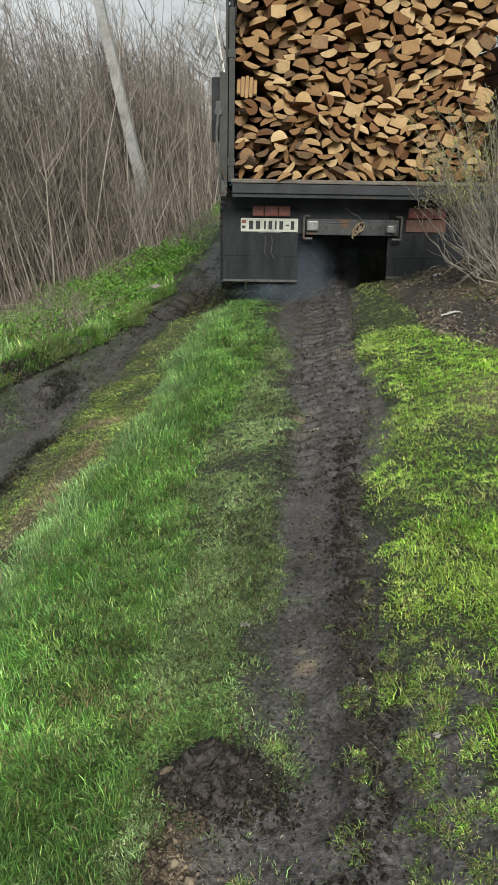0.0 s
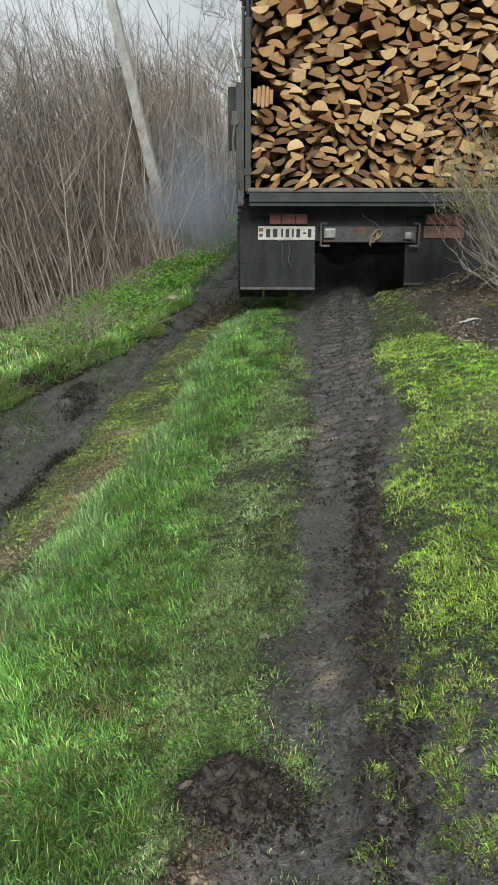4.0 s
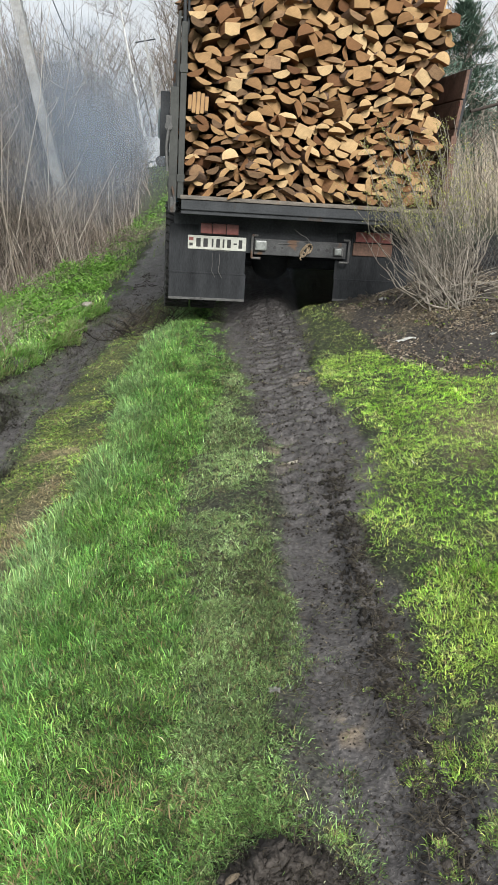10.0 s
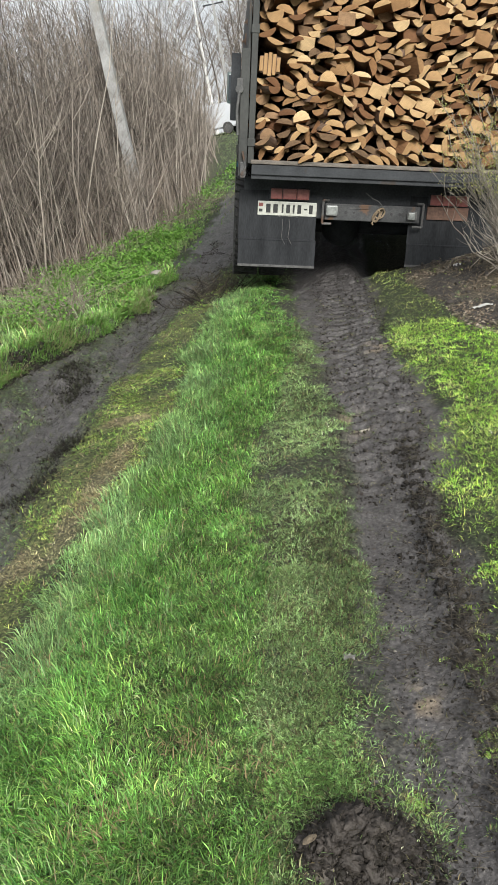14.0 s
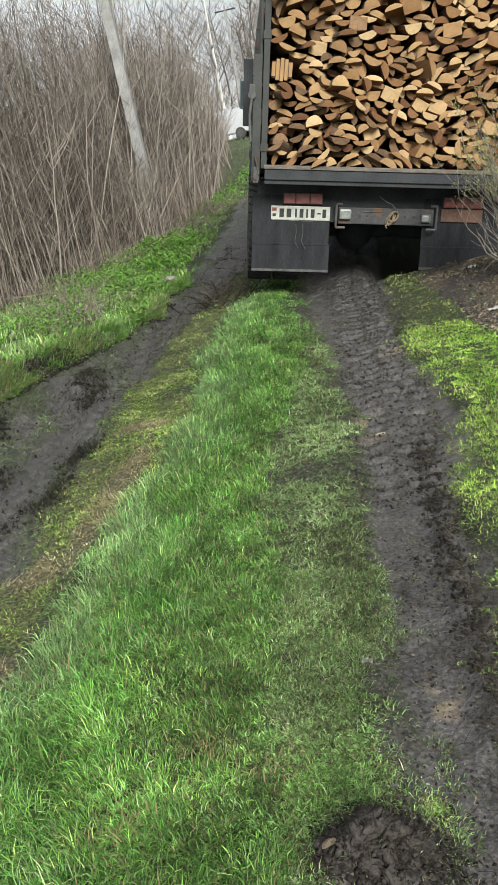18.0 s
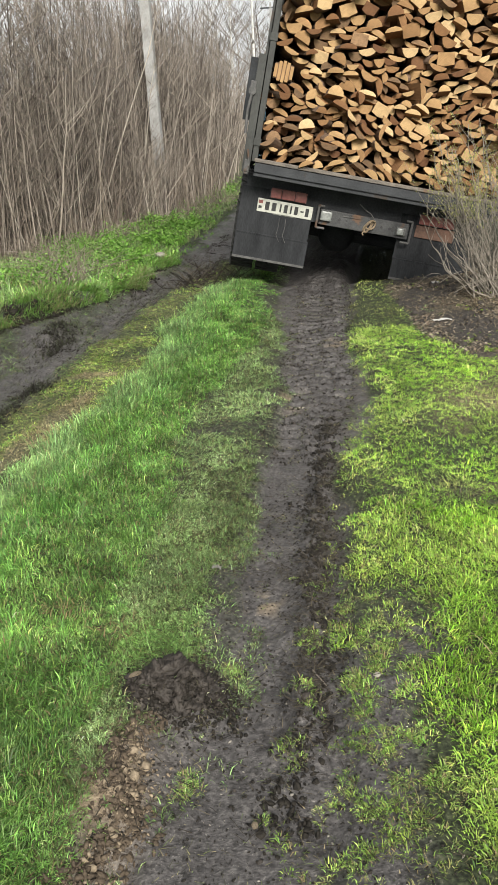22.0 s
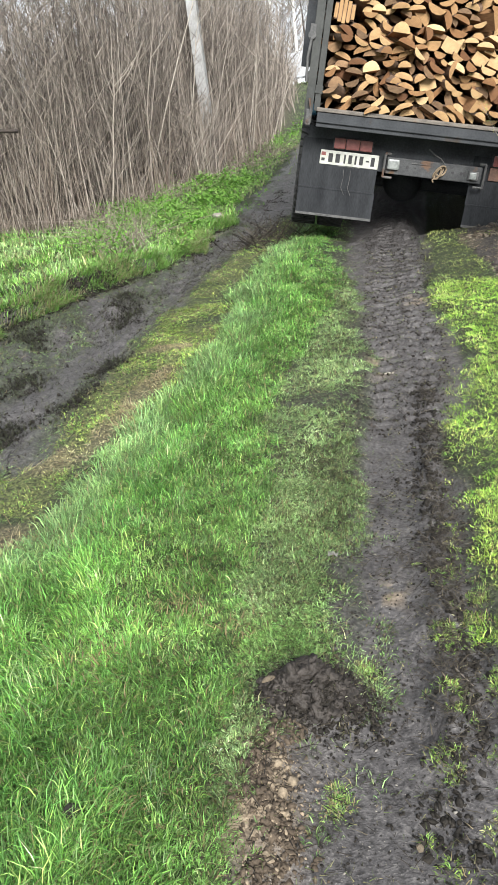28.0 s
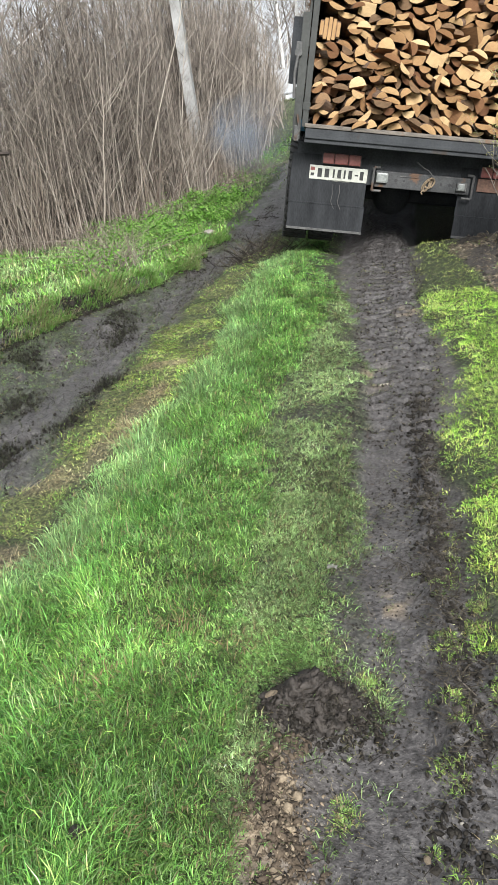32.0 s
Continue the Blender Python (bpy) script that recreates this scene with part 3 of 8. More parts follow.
rut_l = line([0.0, 0.7, 1.08, 1.25, 1.45, 1.8, 2.1, 2.7, 3.6, 4.4, 6.7, 9], [-0.24, -0.22, -0.18, -0.11, -0.09, -0.14, -0.12, -0.13, -0.13, -0.21, -0.50, -0.5])
rut_r = line([0.0, 0.8, 1.3, 2.1, 2.7, 3.1, 3.7, 4.3, 4.7, 6.8, 9], [0.27, 0.26, 0.25, 0.24, 0.20, 0.35, 0.36, 0.30, 0.21, 0.25, 0.3])
tall_r = line([0, 0.7, 0.94, 1.27, 1.6, 2.55, 3.3, 3.8, 5.0, 7.3, 9], [-0.30, -0.31, -0.37, -0.44, -0.47, -0.46, -0.53, -0.43, -0.39, -0.60, -0.62])
tall_l = line([0, 1.5, 1.9, 2.15, 2.7, 3.2, 4.2, 5.3, 7.6, 10], [-1.45, -1.36, -1.22, -1.24, -1.20, -1.09, -1.05, -1.17, -1.10, -1.0])
yellow_l = line([0, 2.0, 2.4, 2.65, 3.3, 4.3, 6.7, 8.75, 12], [-1.75, -1.55, -1.58, -1.48, -1.6, -1.6, -1.54, -1.3, -1.2])
left_l = line([0, 2, 3, 4.3, 4.6, 5.3, 6.4, 8, 11.7, 20, 50], [-3.3, -3.1, -2.95, -2.72, -2.48, -2.25, -2.05, -1.83, -1.80, -1.9, -3.6])
bank = line([0, 2, 4.0, 4.7, 5.1, 5.6, 6.4, 8.2, 12, 50], [-3.7, -3.4, -3.0, -2.89, -2.62, -2.4, -2.15, -1.95, -1.95, -3.8])
thicket_edge = line([0, 8.6, 9.2, 9.6, 10.5, 13, 17.5, 24, 37, 60], [-12, -7.2, -5.4, -4.8, -4.0, -3.45, -3.2, -3.4, -4.8, -7.5])


def bank_edge(x, y):
    return bank(y) + (lattice_noise(x, y, 0.4, 14) - 0.5) * 0.46 + (lattice_noise(x, y, 0.1, 16) - 0.5) * 0.12


def wet_lane(x, y):
    """The smooth wet wheel print in the left-hand rut."""
    return np.exp(-(((x - yellow_l(y) + 0.29) / 0.17) ** 4))


def rise(y):
    return 2.0 * smooth(8, 56, y) * np.clip((np.asarray(y) - 8) / 48, 0.35, 1.0) ** 0.4


def height(x, y):
    x, y = np.asarray(x, float), np.asarray(y, float)
    near = smooth(22, 9, y)
    wob = (lattice_noise(x, y, 0.22, 3) - 0.5) * 0.06
    xw = x + wob * near
    z = rise(y) + (lattice_noise(x, y, 1.1, 1) - 0.5) * 0.05 + (lattice_noise(x, y, 0.33, 2) - 0.5) * 0.022
    # right-hand wheel rut
    inside = smooth(-0.05, 0.05, xw - rut_l(y)) * smooth(0.05, -0.05, xw - rut_r(y)) * smooth(12, 8.5, y)
    z = z - 0.035 * inside
    centre = np.interp(y, [0, 1.7, 2.7, 4.4, 7], [0.0, -0.02, -0.02, 0.02, -0.08])
    flat = np.exp(-(((xw - centre) / 0.10) ** 4)) * smooth(12, 8.5, y)
    z = z - 0.008 * flat
    ridge = np.exp(-(((xw - centre - 0.155) / 0.046) ** 2)) * inside * smooth(0.9, 1.2, y) * smooth(3.4, 2.6, y)
    rough = lattice_noise(x, y, 0.045, 5)
    z = z + ridge * (0.004 + 0.026 * rough * lattice_noise(x, y, 0.11, 6) * 1.6 + 0.02 * lattice_noise(x, y, 0.02, 28))
    # lug prints
    shift = np.where(xw > centre + 0.02, 0.5, 0.0) + 0.5 * lattice_noise(x, y, 0.12, 17)
    lugs = smooth(-0.12, 0.12, np.sin(((y + 0.30 * np.abs(xw - centre)) / 0.118 + shift) * 2 * np.pi))
    tread = smooth(0.19, 0.16, np.abs(xw - centre - 0.03)) * smooth(2.6, 3.2, y) * smooth(12, 8, y)
    z = z - 0.036 * lugs * tread * (0.35 + 0.9 * lattice_noise(x, y, 0.2, 9)) * np.where(np.abs(xw - centre - 0.02) < 0.018, 0.2, 1.0)
    # short lug marks pressed into the left-hand lip of the print
    lip = np.exp(-(((xw - centre + 0.125) / 0.035) ** 2)) * smooth(1.5, 1.9, y) * smooth(9, 7, y)
    z = z + lip * (0.020 * smooth(0.1, 0.7, np.sin((y + 0.5 * xw) / 0.105 * 2 * np.pi + 2.2 * lattice_noise(x, y, 0.3, 24))) * (0.3 + lattice_noise(x, y, 0.07, 25)) - 0.008)
    calm = np.maximum(flat, 0.75 * smooth(0.17, 0.20, xw - centre) * smooth(0.32, 0.27, xw - centre))
    calm = np.maximum(calm, 0.7 * smooth(1.15, 0.95, y) * smooth(-0.12, -0.04, x))
    z = z + (lattice_noise(x, y, 0.055, 7) - 0.5) * 0.024 * near * (0.4 + 0.6 * inside) * (1 - 0.8 * calm)
    z = z + (lattice_noise(x, y, 0.026, 8) - 0.5) * 0.014 * near * (1 - 0.7 * calm) + (lattice_noise(x, y, 0.013, 10) - 0.5) * 0.006 * near * (1 - 0.5 * calm)
    # grass ridge between the ruts
    z = z + 0.045 * smooth(0.0, 0.35, tall_r(y) + 0.12 - x) * smooth(0.0, 0.4, x - tall_l(y) + 0.1) * near
    # left-hand rut and the cut bank of the verge
    lrut = smooth(-0.1, 0.12, yellow_l(y) - xw) * smooth(-0.1, 0.1, xw - left_l(y)) * smooth(14, 9, y)
    churn = lrut * (1 - 0.8 * wet_lane(x, y))
    z = z - 0.05 * lrut - 0.02 * lrut * wet_lane(x, y)
    z = z + churn * ((lattice_noise(x * 1.5, y * 0.6, 0.17, 12) - 0.45) * 0.14 * (0.4 + lattice_noise(x, y, 0.6, 13)) + (lattice_noise(x * 1.2, y * 0.8, 0.07, 26) - 0.5) * 0.05)
    z = z + lrut * wet_lane(x, y) * ((lattice_noise(x * 2, y * 0.4, 0.14, 27) - 0.5) * 0.05 + (lattice_noise(x * 1.6, y * 0.7, 0.06, 29) - 0.5) * 0.03)
    z = z + (0.05 + 0.09 * smooth(7.2, 6.0, y) * (0.2 + 1.1 * lattice_noise(x, y, 0.5, 30))) * smooth(-0.05, 0.05, bank_edge(x, y) - x) * smooth(60, 30, y)
    # earth thrown up on the right, and the hole dug by the right-hand rear wheels
    z = z + 0.10 * np.exp(-(((x - 1.6) / 0.7) ** 2 + ((y - 6.4) / 0.8) ** 2)) * (0.6 + 0.8 * lattice_noise(x, y, 0.12, 15))
    z = z - 0.42 * np.exp(-(((x - 0.63) / 0.42) ** 4 + ((y - 8.2) / 0.75) ** 4))
    z = z - 0.10 * np.exp(-(((x + 0.77) / 0.5) ** 4 + ((y - 8.0) / 0.75) ** 4))
    z = z + 0.062 * np.exp(-(((x + 0.18) / 0.12) ** 2 + ((y - 1.235) / 0.075) ** 2)) * (0.15 + 1.3 * lattice_noise(x, y, 0.045, 18)) + 0.02 * np.exp(-(((x + 0.26) / 0.09) ** 2 + ((y - 0.95) / 0.2) ** 2))
    return z


def soil_patch(x, y):
    """Bare dark earth by the bush and the fence."""
    e = (lattice_noise(x, y, 0.5, 21) - 0.5) * 0.7 + (lattice_noise(x, y, 0.15, 22) - 0.5) * 0.3
    edge = np.interp(x, [0.45, 0.7, 0.95, 1.3, 1.9, 4, 8], [7.2, 4.9, 4.15, 4.1, 3.6, 3.5, 4.0])
    return smooth(-0.12, 0.12, y + e - edge) * smooth(0.35, 0.65, x + e * 0.25) * smooth(9.8, 8.2, y)


def dead_patch(x, y):
    """Dead brown grass and straw between the hump and the far rut."""
    e = (lattice_noise(x, y, 0.1, 97) - 0.5) * 0.9
    spots = ((-1.23, 3.3, 0.08, 0.36), (-1.26, 2.75, 0.07, 0.3), (-1.33, 4.05, 0.14, 0.12), (-1.40, 2.5, 0.1, 0.15), (-1.3, 1.9, 0.16, 0.12))
    return smooth(1.5, 0.5, np.min([((x - a) / b) ** 2 + ((y - c) / d) ** 2 for a, c, b, d in spots], axis=0) + e)


def grid_axis(lo, hi, step, far_lo, far_hi, grow=1.22):
    mid = list(np.arange(lo, hi + step / 2, step))
    a, s = lo, step
    left = []
    while a > far_lo:
        s *= grow
        a -= s
        left.append(a)
    b, s = hi, step
    right = []
    while b < far_hi:
        s *= grow
        b += s
        right.append(b)
    return np.array(left[::-1] + mid + right)


gx = grid_axis(-3.2, 1.9, 0.026, -900, 900, 1.13)
gx = np.unique(np.round(np.concatenate([gx[(gx < -1.9) | (gx > 1.1)], np.arange(-1.9, -0.5, 0.02), np.arange(-0.5, 0.62, 0.0125), np.arange(0.62, 1.1, 0.02)]), 5))
gy = grid_axis(0.45, 8.6, 0.026, -400, 2500, 1.1)
gy = np.unique(np.round(np.concatenate([gy[(gy < 0.45) | (gy > 6.2)], np.arange(0.45, 2.8, 0.0135), np.arange(2.8, 6.2, 0.021)]), 5))
GX, GY = np.meshgrid(gx, gy)
GZ = height(GX, GY)
ni, nj = GX.shape
gi = np.arange(ni * nj).reshape(ni, nj)
q = np.stack([gi[:-1, :-1], gi[:-1, 1:], gi[1:, 1:], gi[1:, :-1]], -1).reshape(-1, 4)
ground_me = tri_mesh("ground", np.stack([GX, GY, GZ], -1).reshape(-1, 3), np.concatenate([q[:, [0, 1, 2]], q[:, [0, 2, 3]]]), M_GROUND, True)
X, Y = GX.ravel(), GY.ravel()
wobble = (lattice_noise(X, Y, 0.25, 31) - 0.5) * 0.16 + (lattice_noise(X, Y, 0.08, 32) - 0.5) * 0.06
in_rut = smooth(-0.04, 0.04, X + wobble * 0.5 - rut_l(Y)) * smooth(0.04, -0.04, X + wobble * 0.6 - rut_r(Y)) * smooth(13, 9, Y)
front_mud = smooth(1.75, 1.2, Y + wobble * 3) * smooth(-0.30, -0.2, X + wobble * 0.5) * smooth(0.56, 0.40, X + wobble * 1.5)
in_left = smooth(-0.08, 0.08, yellow_l(Y) - X + wobble) * smooth(-0.03, 0.03, X - bank_edge(X, Y) + 0.05) * smooth(24, 15, Y)
soil_w = soil_patch(X, Y)
zone_mud = np.clip(np.maximum.reduce([in_rut, front_mud, in_left]), 0, 1)
yel = smooth(-0.05, 0.1, tall_l(Y) - X) * smooth(-0.05, 0.1, X - yellow_l(Y)) * smooth(11, 8, Y)
zone_straw = np.clip(0.6 * yel * dead_patch(X, Y) + 0.9 * np.exp(-(((X - 1.05) / 0.3) ** 2 + ((Y - 3.45) / 0.25) ** 2)) + 0.5 * soil_w * smooth(0.5, 0.8, lattice_noise(X, Y, 0.3, 34)) * smooth(4.9, 5.4, Y) + 0.7 * smooth(0.62, 0.8, lattice_noise(X, Y, 0.35, 35)) * smooth(0.5, 0.9, X) * smooth(5, 3.5, Y), 0, 1)
zone_straw = np.maximum(zone_straw, 0.85 * smooth(2.5, 4, X) * smooth(9, 11, Y))
zone_straw = np.maximum(zone_straw, 0.8 * smooth(-0.5, 0.6, thicket_edge(Y) - X) * smooth(8.3, 9.2, Y))
zone_sand = np.clip(0.65 * np.exp(-(((X + 0.26) / 0.075) ** 2 + ((Y - 0.93) / 0.19) ** 2)) * lattice_noise(X, Y, 0.06, 36) * 1.6, 0, 1)
zone_sand = np.maximum(zone_sand, 0.7 * np.exp(-(((X + 0.07) / 0.06) ** 2 + ((Y - 3.6) / 0.13) ** 2)) * smooth(0.35, 0.6, lattice_noise(X, Y, 0.06, 37)))
zone_sand = np.maximum(zone_sand, 0.6 * np.exp(-(((X + 0.0) / 0.045) ** 2 + ((Y - 1.66) / 0.06) ** 2)) * smooth(0.45, 0.6, lattice_noise(X, Y, 0.03, 38)))
zone_sand = np.maximum(zone_sand, 0.7 * np.exp(-(((X - 0.12) / 0.06) ** 2 + ((Y - 4.9) / 0.12) ** 2)) * smooth(0.35, 0.6, lattice_noise(X, Y, 0.06, 39)))
matted = in_left * (1 - 0.9 * wet_lane(X, Y)) * smooth(-0.1, 0.15, lattice_noise(X + 0.25 * Y, Y * 0.35, 0.16, 69) - np.interp(Y, [0, 2.6, 3.6, 5, 9], [-0.1, 0.05, 0.25, 0.45, 0.6]))
cover = np.clip(1 - zone_mud + 0.6 * matted, 0, 1) * 0.75 * (1 - soil_w)
cover = np.where((X > rut_r(Y)) & (Y < 9), cover * 0.9, cover)
cover = np.where((X > tall_r(Y) - 0.05) & (X < rut_l(Y)) & (Y < 9), cover * 0.5, cover)
moss_w = 0.6 * yel * smooth(0.32, 0.6, lattice_noise(X, Y, 0.2, 42) + 0.12)
for attr_name, rgb in (("zone", (zone_mud, zone_straw, zone_sand)), ("cover", (cover, moss_w, cover * 0))):
    at = ground_me.color_attributes.new(attr_name, "FLOAT_COLOR", "POINT")
    at.data.foreach_set("color", np.stack([*rgb, np.ones_like(X)], 1).astype(np.float32).ravel())
ground = tagged(new("ground", ground_me), "muddy farm track with wheel ruts and grassy verges", "ground", kind="structure")

# ---------------------------------------------------------------- the truck
# truck space: x to its right, y forward, z up; the rear edge of the load bed is y = 0, z = 0
TRUCK_AT = Matrix.Translation((0.502, 6.85, 0.912)) @ pose(0, 0, 0, 0, 12.7, 6) @ Matrix.Translation((0.1, 0, 0))
truck = tagged(new("truck"), "old dark flatbed truck leaning in the mud, loaded with firewood", "truck")
CX = -0.2  # middle of the chassis


def truck_body():
    # tail sill: a worn edge plate over a dark channel
    bm = bmesh.new()
    box(bm, -1.26, 1.06, -0.012, 0.10, -0.032, 0.0, 0.006)
    part("bed_edge", bm, M_SILL, truck, "worn brown-grey steel edge of the bed")
    bm = bmesh.new()
    box(bm, -1.25, 1.05, 0.0, 0.09, -0.115, -0.036, 0.006)
    box(bm, -1.25, 1.05, 0.02, 0.07, -0.15, -0.112, 0.004)
    part("tail_channel", bm, M_STEEL, truck, "dark channel under the bed edge")
    bm = bmesh.new()
    box(bm, -1.25, 1.05, 0.10, 4.2, -0.07, -0.005)
    part("bed_floor", bm, M_SILL, truck, "boards of the load bed")
    for k in range(6):
        bm = bmesh.new()
        box(bm, -1.22, 1.02, 0.35 + k * 0.7, 0.43 + k * 0.7, -0.17, -0.072, 0.004)
        part("cross_bearer", bm, M_STEEL, truck)
    for x in (CX - 0.43, CX + 0.37):
        bm = bmesh.new()
        box(bm, x, x + 0.07, 0.34, 7.2, -0.40, -0.172, 0.006)
        part("chassis_rail", bm, M_STEEL, truck)
    # dark panel across the tail, carrying lamps and plate
    bm = bmesh.new()
    box(bm, -1.30, 0.86, 0.33, 0.345, -0.47, -0.155, 0.004)
    part("rear_panel", bm, M_STEEL, truck, "soot-black steel panel under the bed")
    # corner posts and the tie above them
    bm = bmesh.new()
    box(bm, -1.285, -1.235, 0.0, 0.06, -0.03, 1.28, 0.005)
    box(bm, -1.292, -1.228, -0.006, 0.02, 0.10, 0.16, 0.003)
    box(bm, -1.292, -1.228, -0.006, 0.02, 0.92, 0.98, 0.003)
    post = part("corner_post", bm, M_BOARD, truck, "rust-streaked steel corner post")
    bm = bmesh.new()
    rod(bm, (-1.262, 0.03, 1.27), (-1.275, 0.05, 2.05), 0.014, 0.010)
    part("stake", bm, M_STEEL, truck)
    bm = bmesh.new()
    rod(bm, (-1.235, 0.06, 1.2), (-1.225, 0.08, 1.95), 0.010, 0.008)
    part("stake", bm, M_STEEL, truck)
    bm = bmesh.new()
    box(bm, 0.985, 1.04, 0.0, 0.06, -0.03, 0.62, 0.005, m=pose(0, 0, 0, 0, 0.8, 0))
    part("corner_post", bm, M_RUSTBOARD, truck)
    # left-hand side board: ribbed grey-green steel, standing off the post, with hinge and latch
    bm = bmesh.new()
    box(bm, -1.335, -1.30, 0.02, 4.1, -0.10, 0.80, 0.006)
    for z in (0.0, 0.27, 0.54):
        box(bm, -1.352, -1.334, 0.03, 4.08, z, z + 0.10, 0.008)
    box(bm, -1.36, -1.292, 0.012, 0.05, -0.13, 0.815, 0.004)
    lb = part("side_board", bm, M_BOARD, truck, "grey-green ribbed steel side board")
    bm = bmesh.new()
    box(bm, -1.392, -1.345, -0.005, 0.05, 0.52, 0.60, 0.006)
    rod(bm, (-1.37, -0.02, 0.52), (-1.37, 0.06, 0.52), 0.032, seg=12)
    bent_rod(bm, [(-1.37, -0.02, 0.50), (-1.385, -0.02, 0.36), (-1.372, -0.02, 0.18)], 0.012)
    part("latch", bm, M_IRON, lb, "pale worn latch lever")
    bm = bmesh.new()
    box(bm, -1.345, -1.30, -0.02, 0.03, -0.145, -0.02, 0.01)
    rod(bm, (-1.32, -0.03, -0.10), (-1.32, 0.05, -0.10), 0.022, seg=10)
    bent_rod(bm, [(-1.33, -0.02, 0.06), (-1.30, -0.025, -0.06), (-1.325, -0.025, -0.12)], 0.009)
    part("hinge", bm, M_IRON, lb)
    bm = bmesh.new()
    box(bm, -1.44, -1.36, 0.45, 0.50, 0.30, 0.82, 0.006)
    part("board_edge", bm, M_STEEL, lb)
    bm = bmesh.new()
    box(bm, -1.312, -1.290, 0.05, 4.1, 0.815, 1.36, 0.006)
    part("upper_board", bm, M_BOARD, lb, "grey upper side board")
    # right-hand side board of planks, leaning outwards
    lean = Matrix.Translation((0.965, 0, -0.02)) @ pose(0, 0, 0, 0, 4.6, 0)
    rb_bm = bmesh.new()
    box(rb_bm, 0.030, 0.055, 0.05, 4.1, -0.05, 1.16, 0.004, m=lean)
    rb = part("side_board", rb_bm, M_STEEL, truck, "side board of rusty brown planks leaning outwards")
    for k in range(5):
        bm = bmesh.new()
        box(bm, 0.0, 0.028, 0.02 + 0.01 * (k % 2), 4.1, 0.0 + k * 0.23, 0.222 + k * 0.23, 0.006, m=lean)
        part("plank", bm, M_RUSTBOARD, rb)
    bm = bmesh.new()
    box(bm, -0.004, 0.0, 0.01, 0.05, 0.86, 0.885, 0.001, m=lean)
    part("paint_mark", bm, M_REDLENS, rb, "faded red paint mark")
    for x, lab in ((0.60, "long pale split plank"), (0.87, "long pale split plank")):
        bm = bmesh.new()
        box(bm, 0, 0.036, 0.50, 0.525, 0, 0.72, 0.006, m=Matrix.Translation((x, 0, 1.22)) @ pose(0, 0, 0, 0, 3 if x < 0.7 else 8, 0))
        part("plank", bm, M_PLANK, truck, lab)
    # head board behind the cab
    bm = bmesh.new()
    box(bm, -1.29, 1.06, 4.1, 4.15, -0.02, 1.25, 0.01)
    part("head_board", bm, M_BOARD, truck)


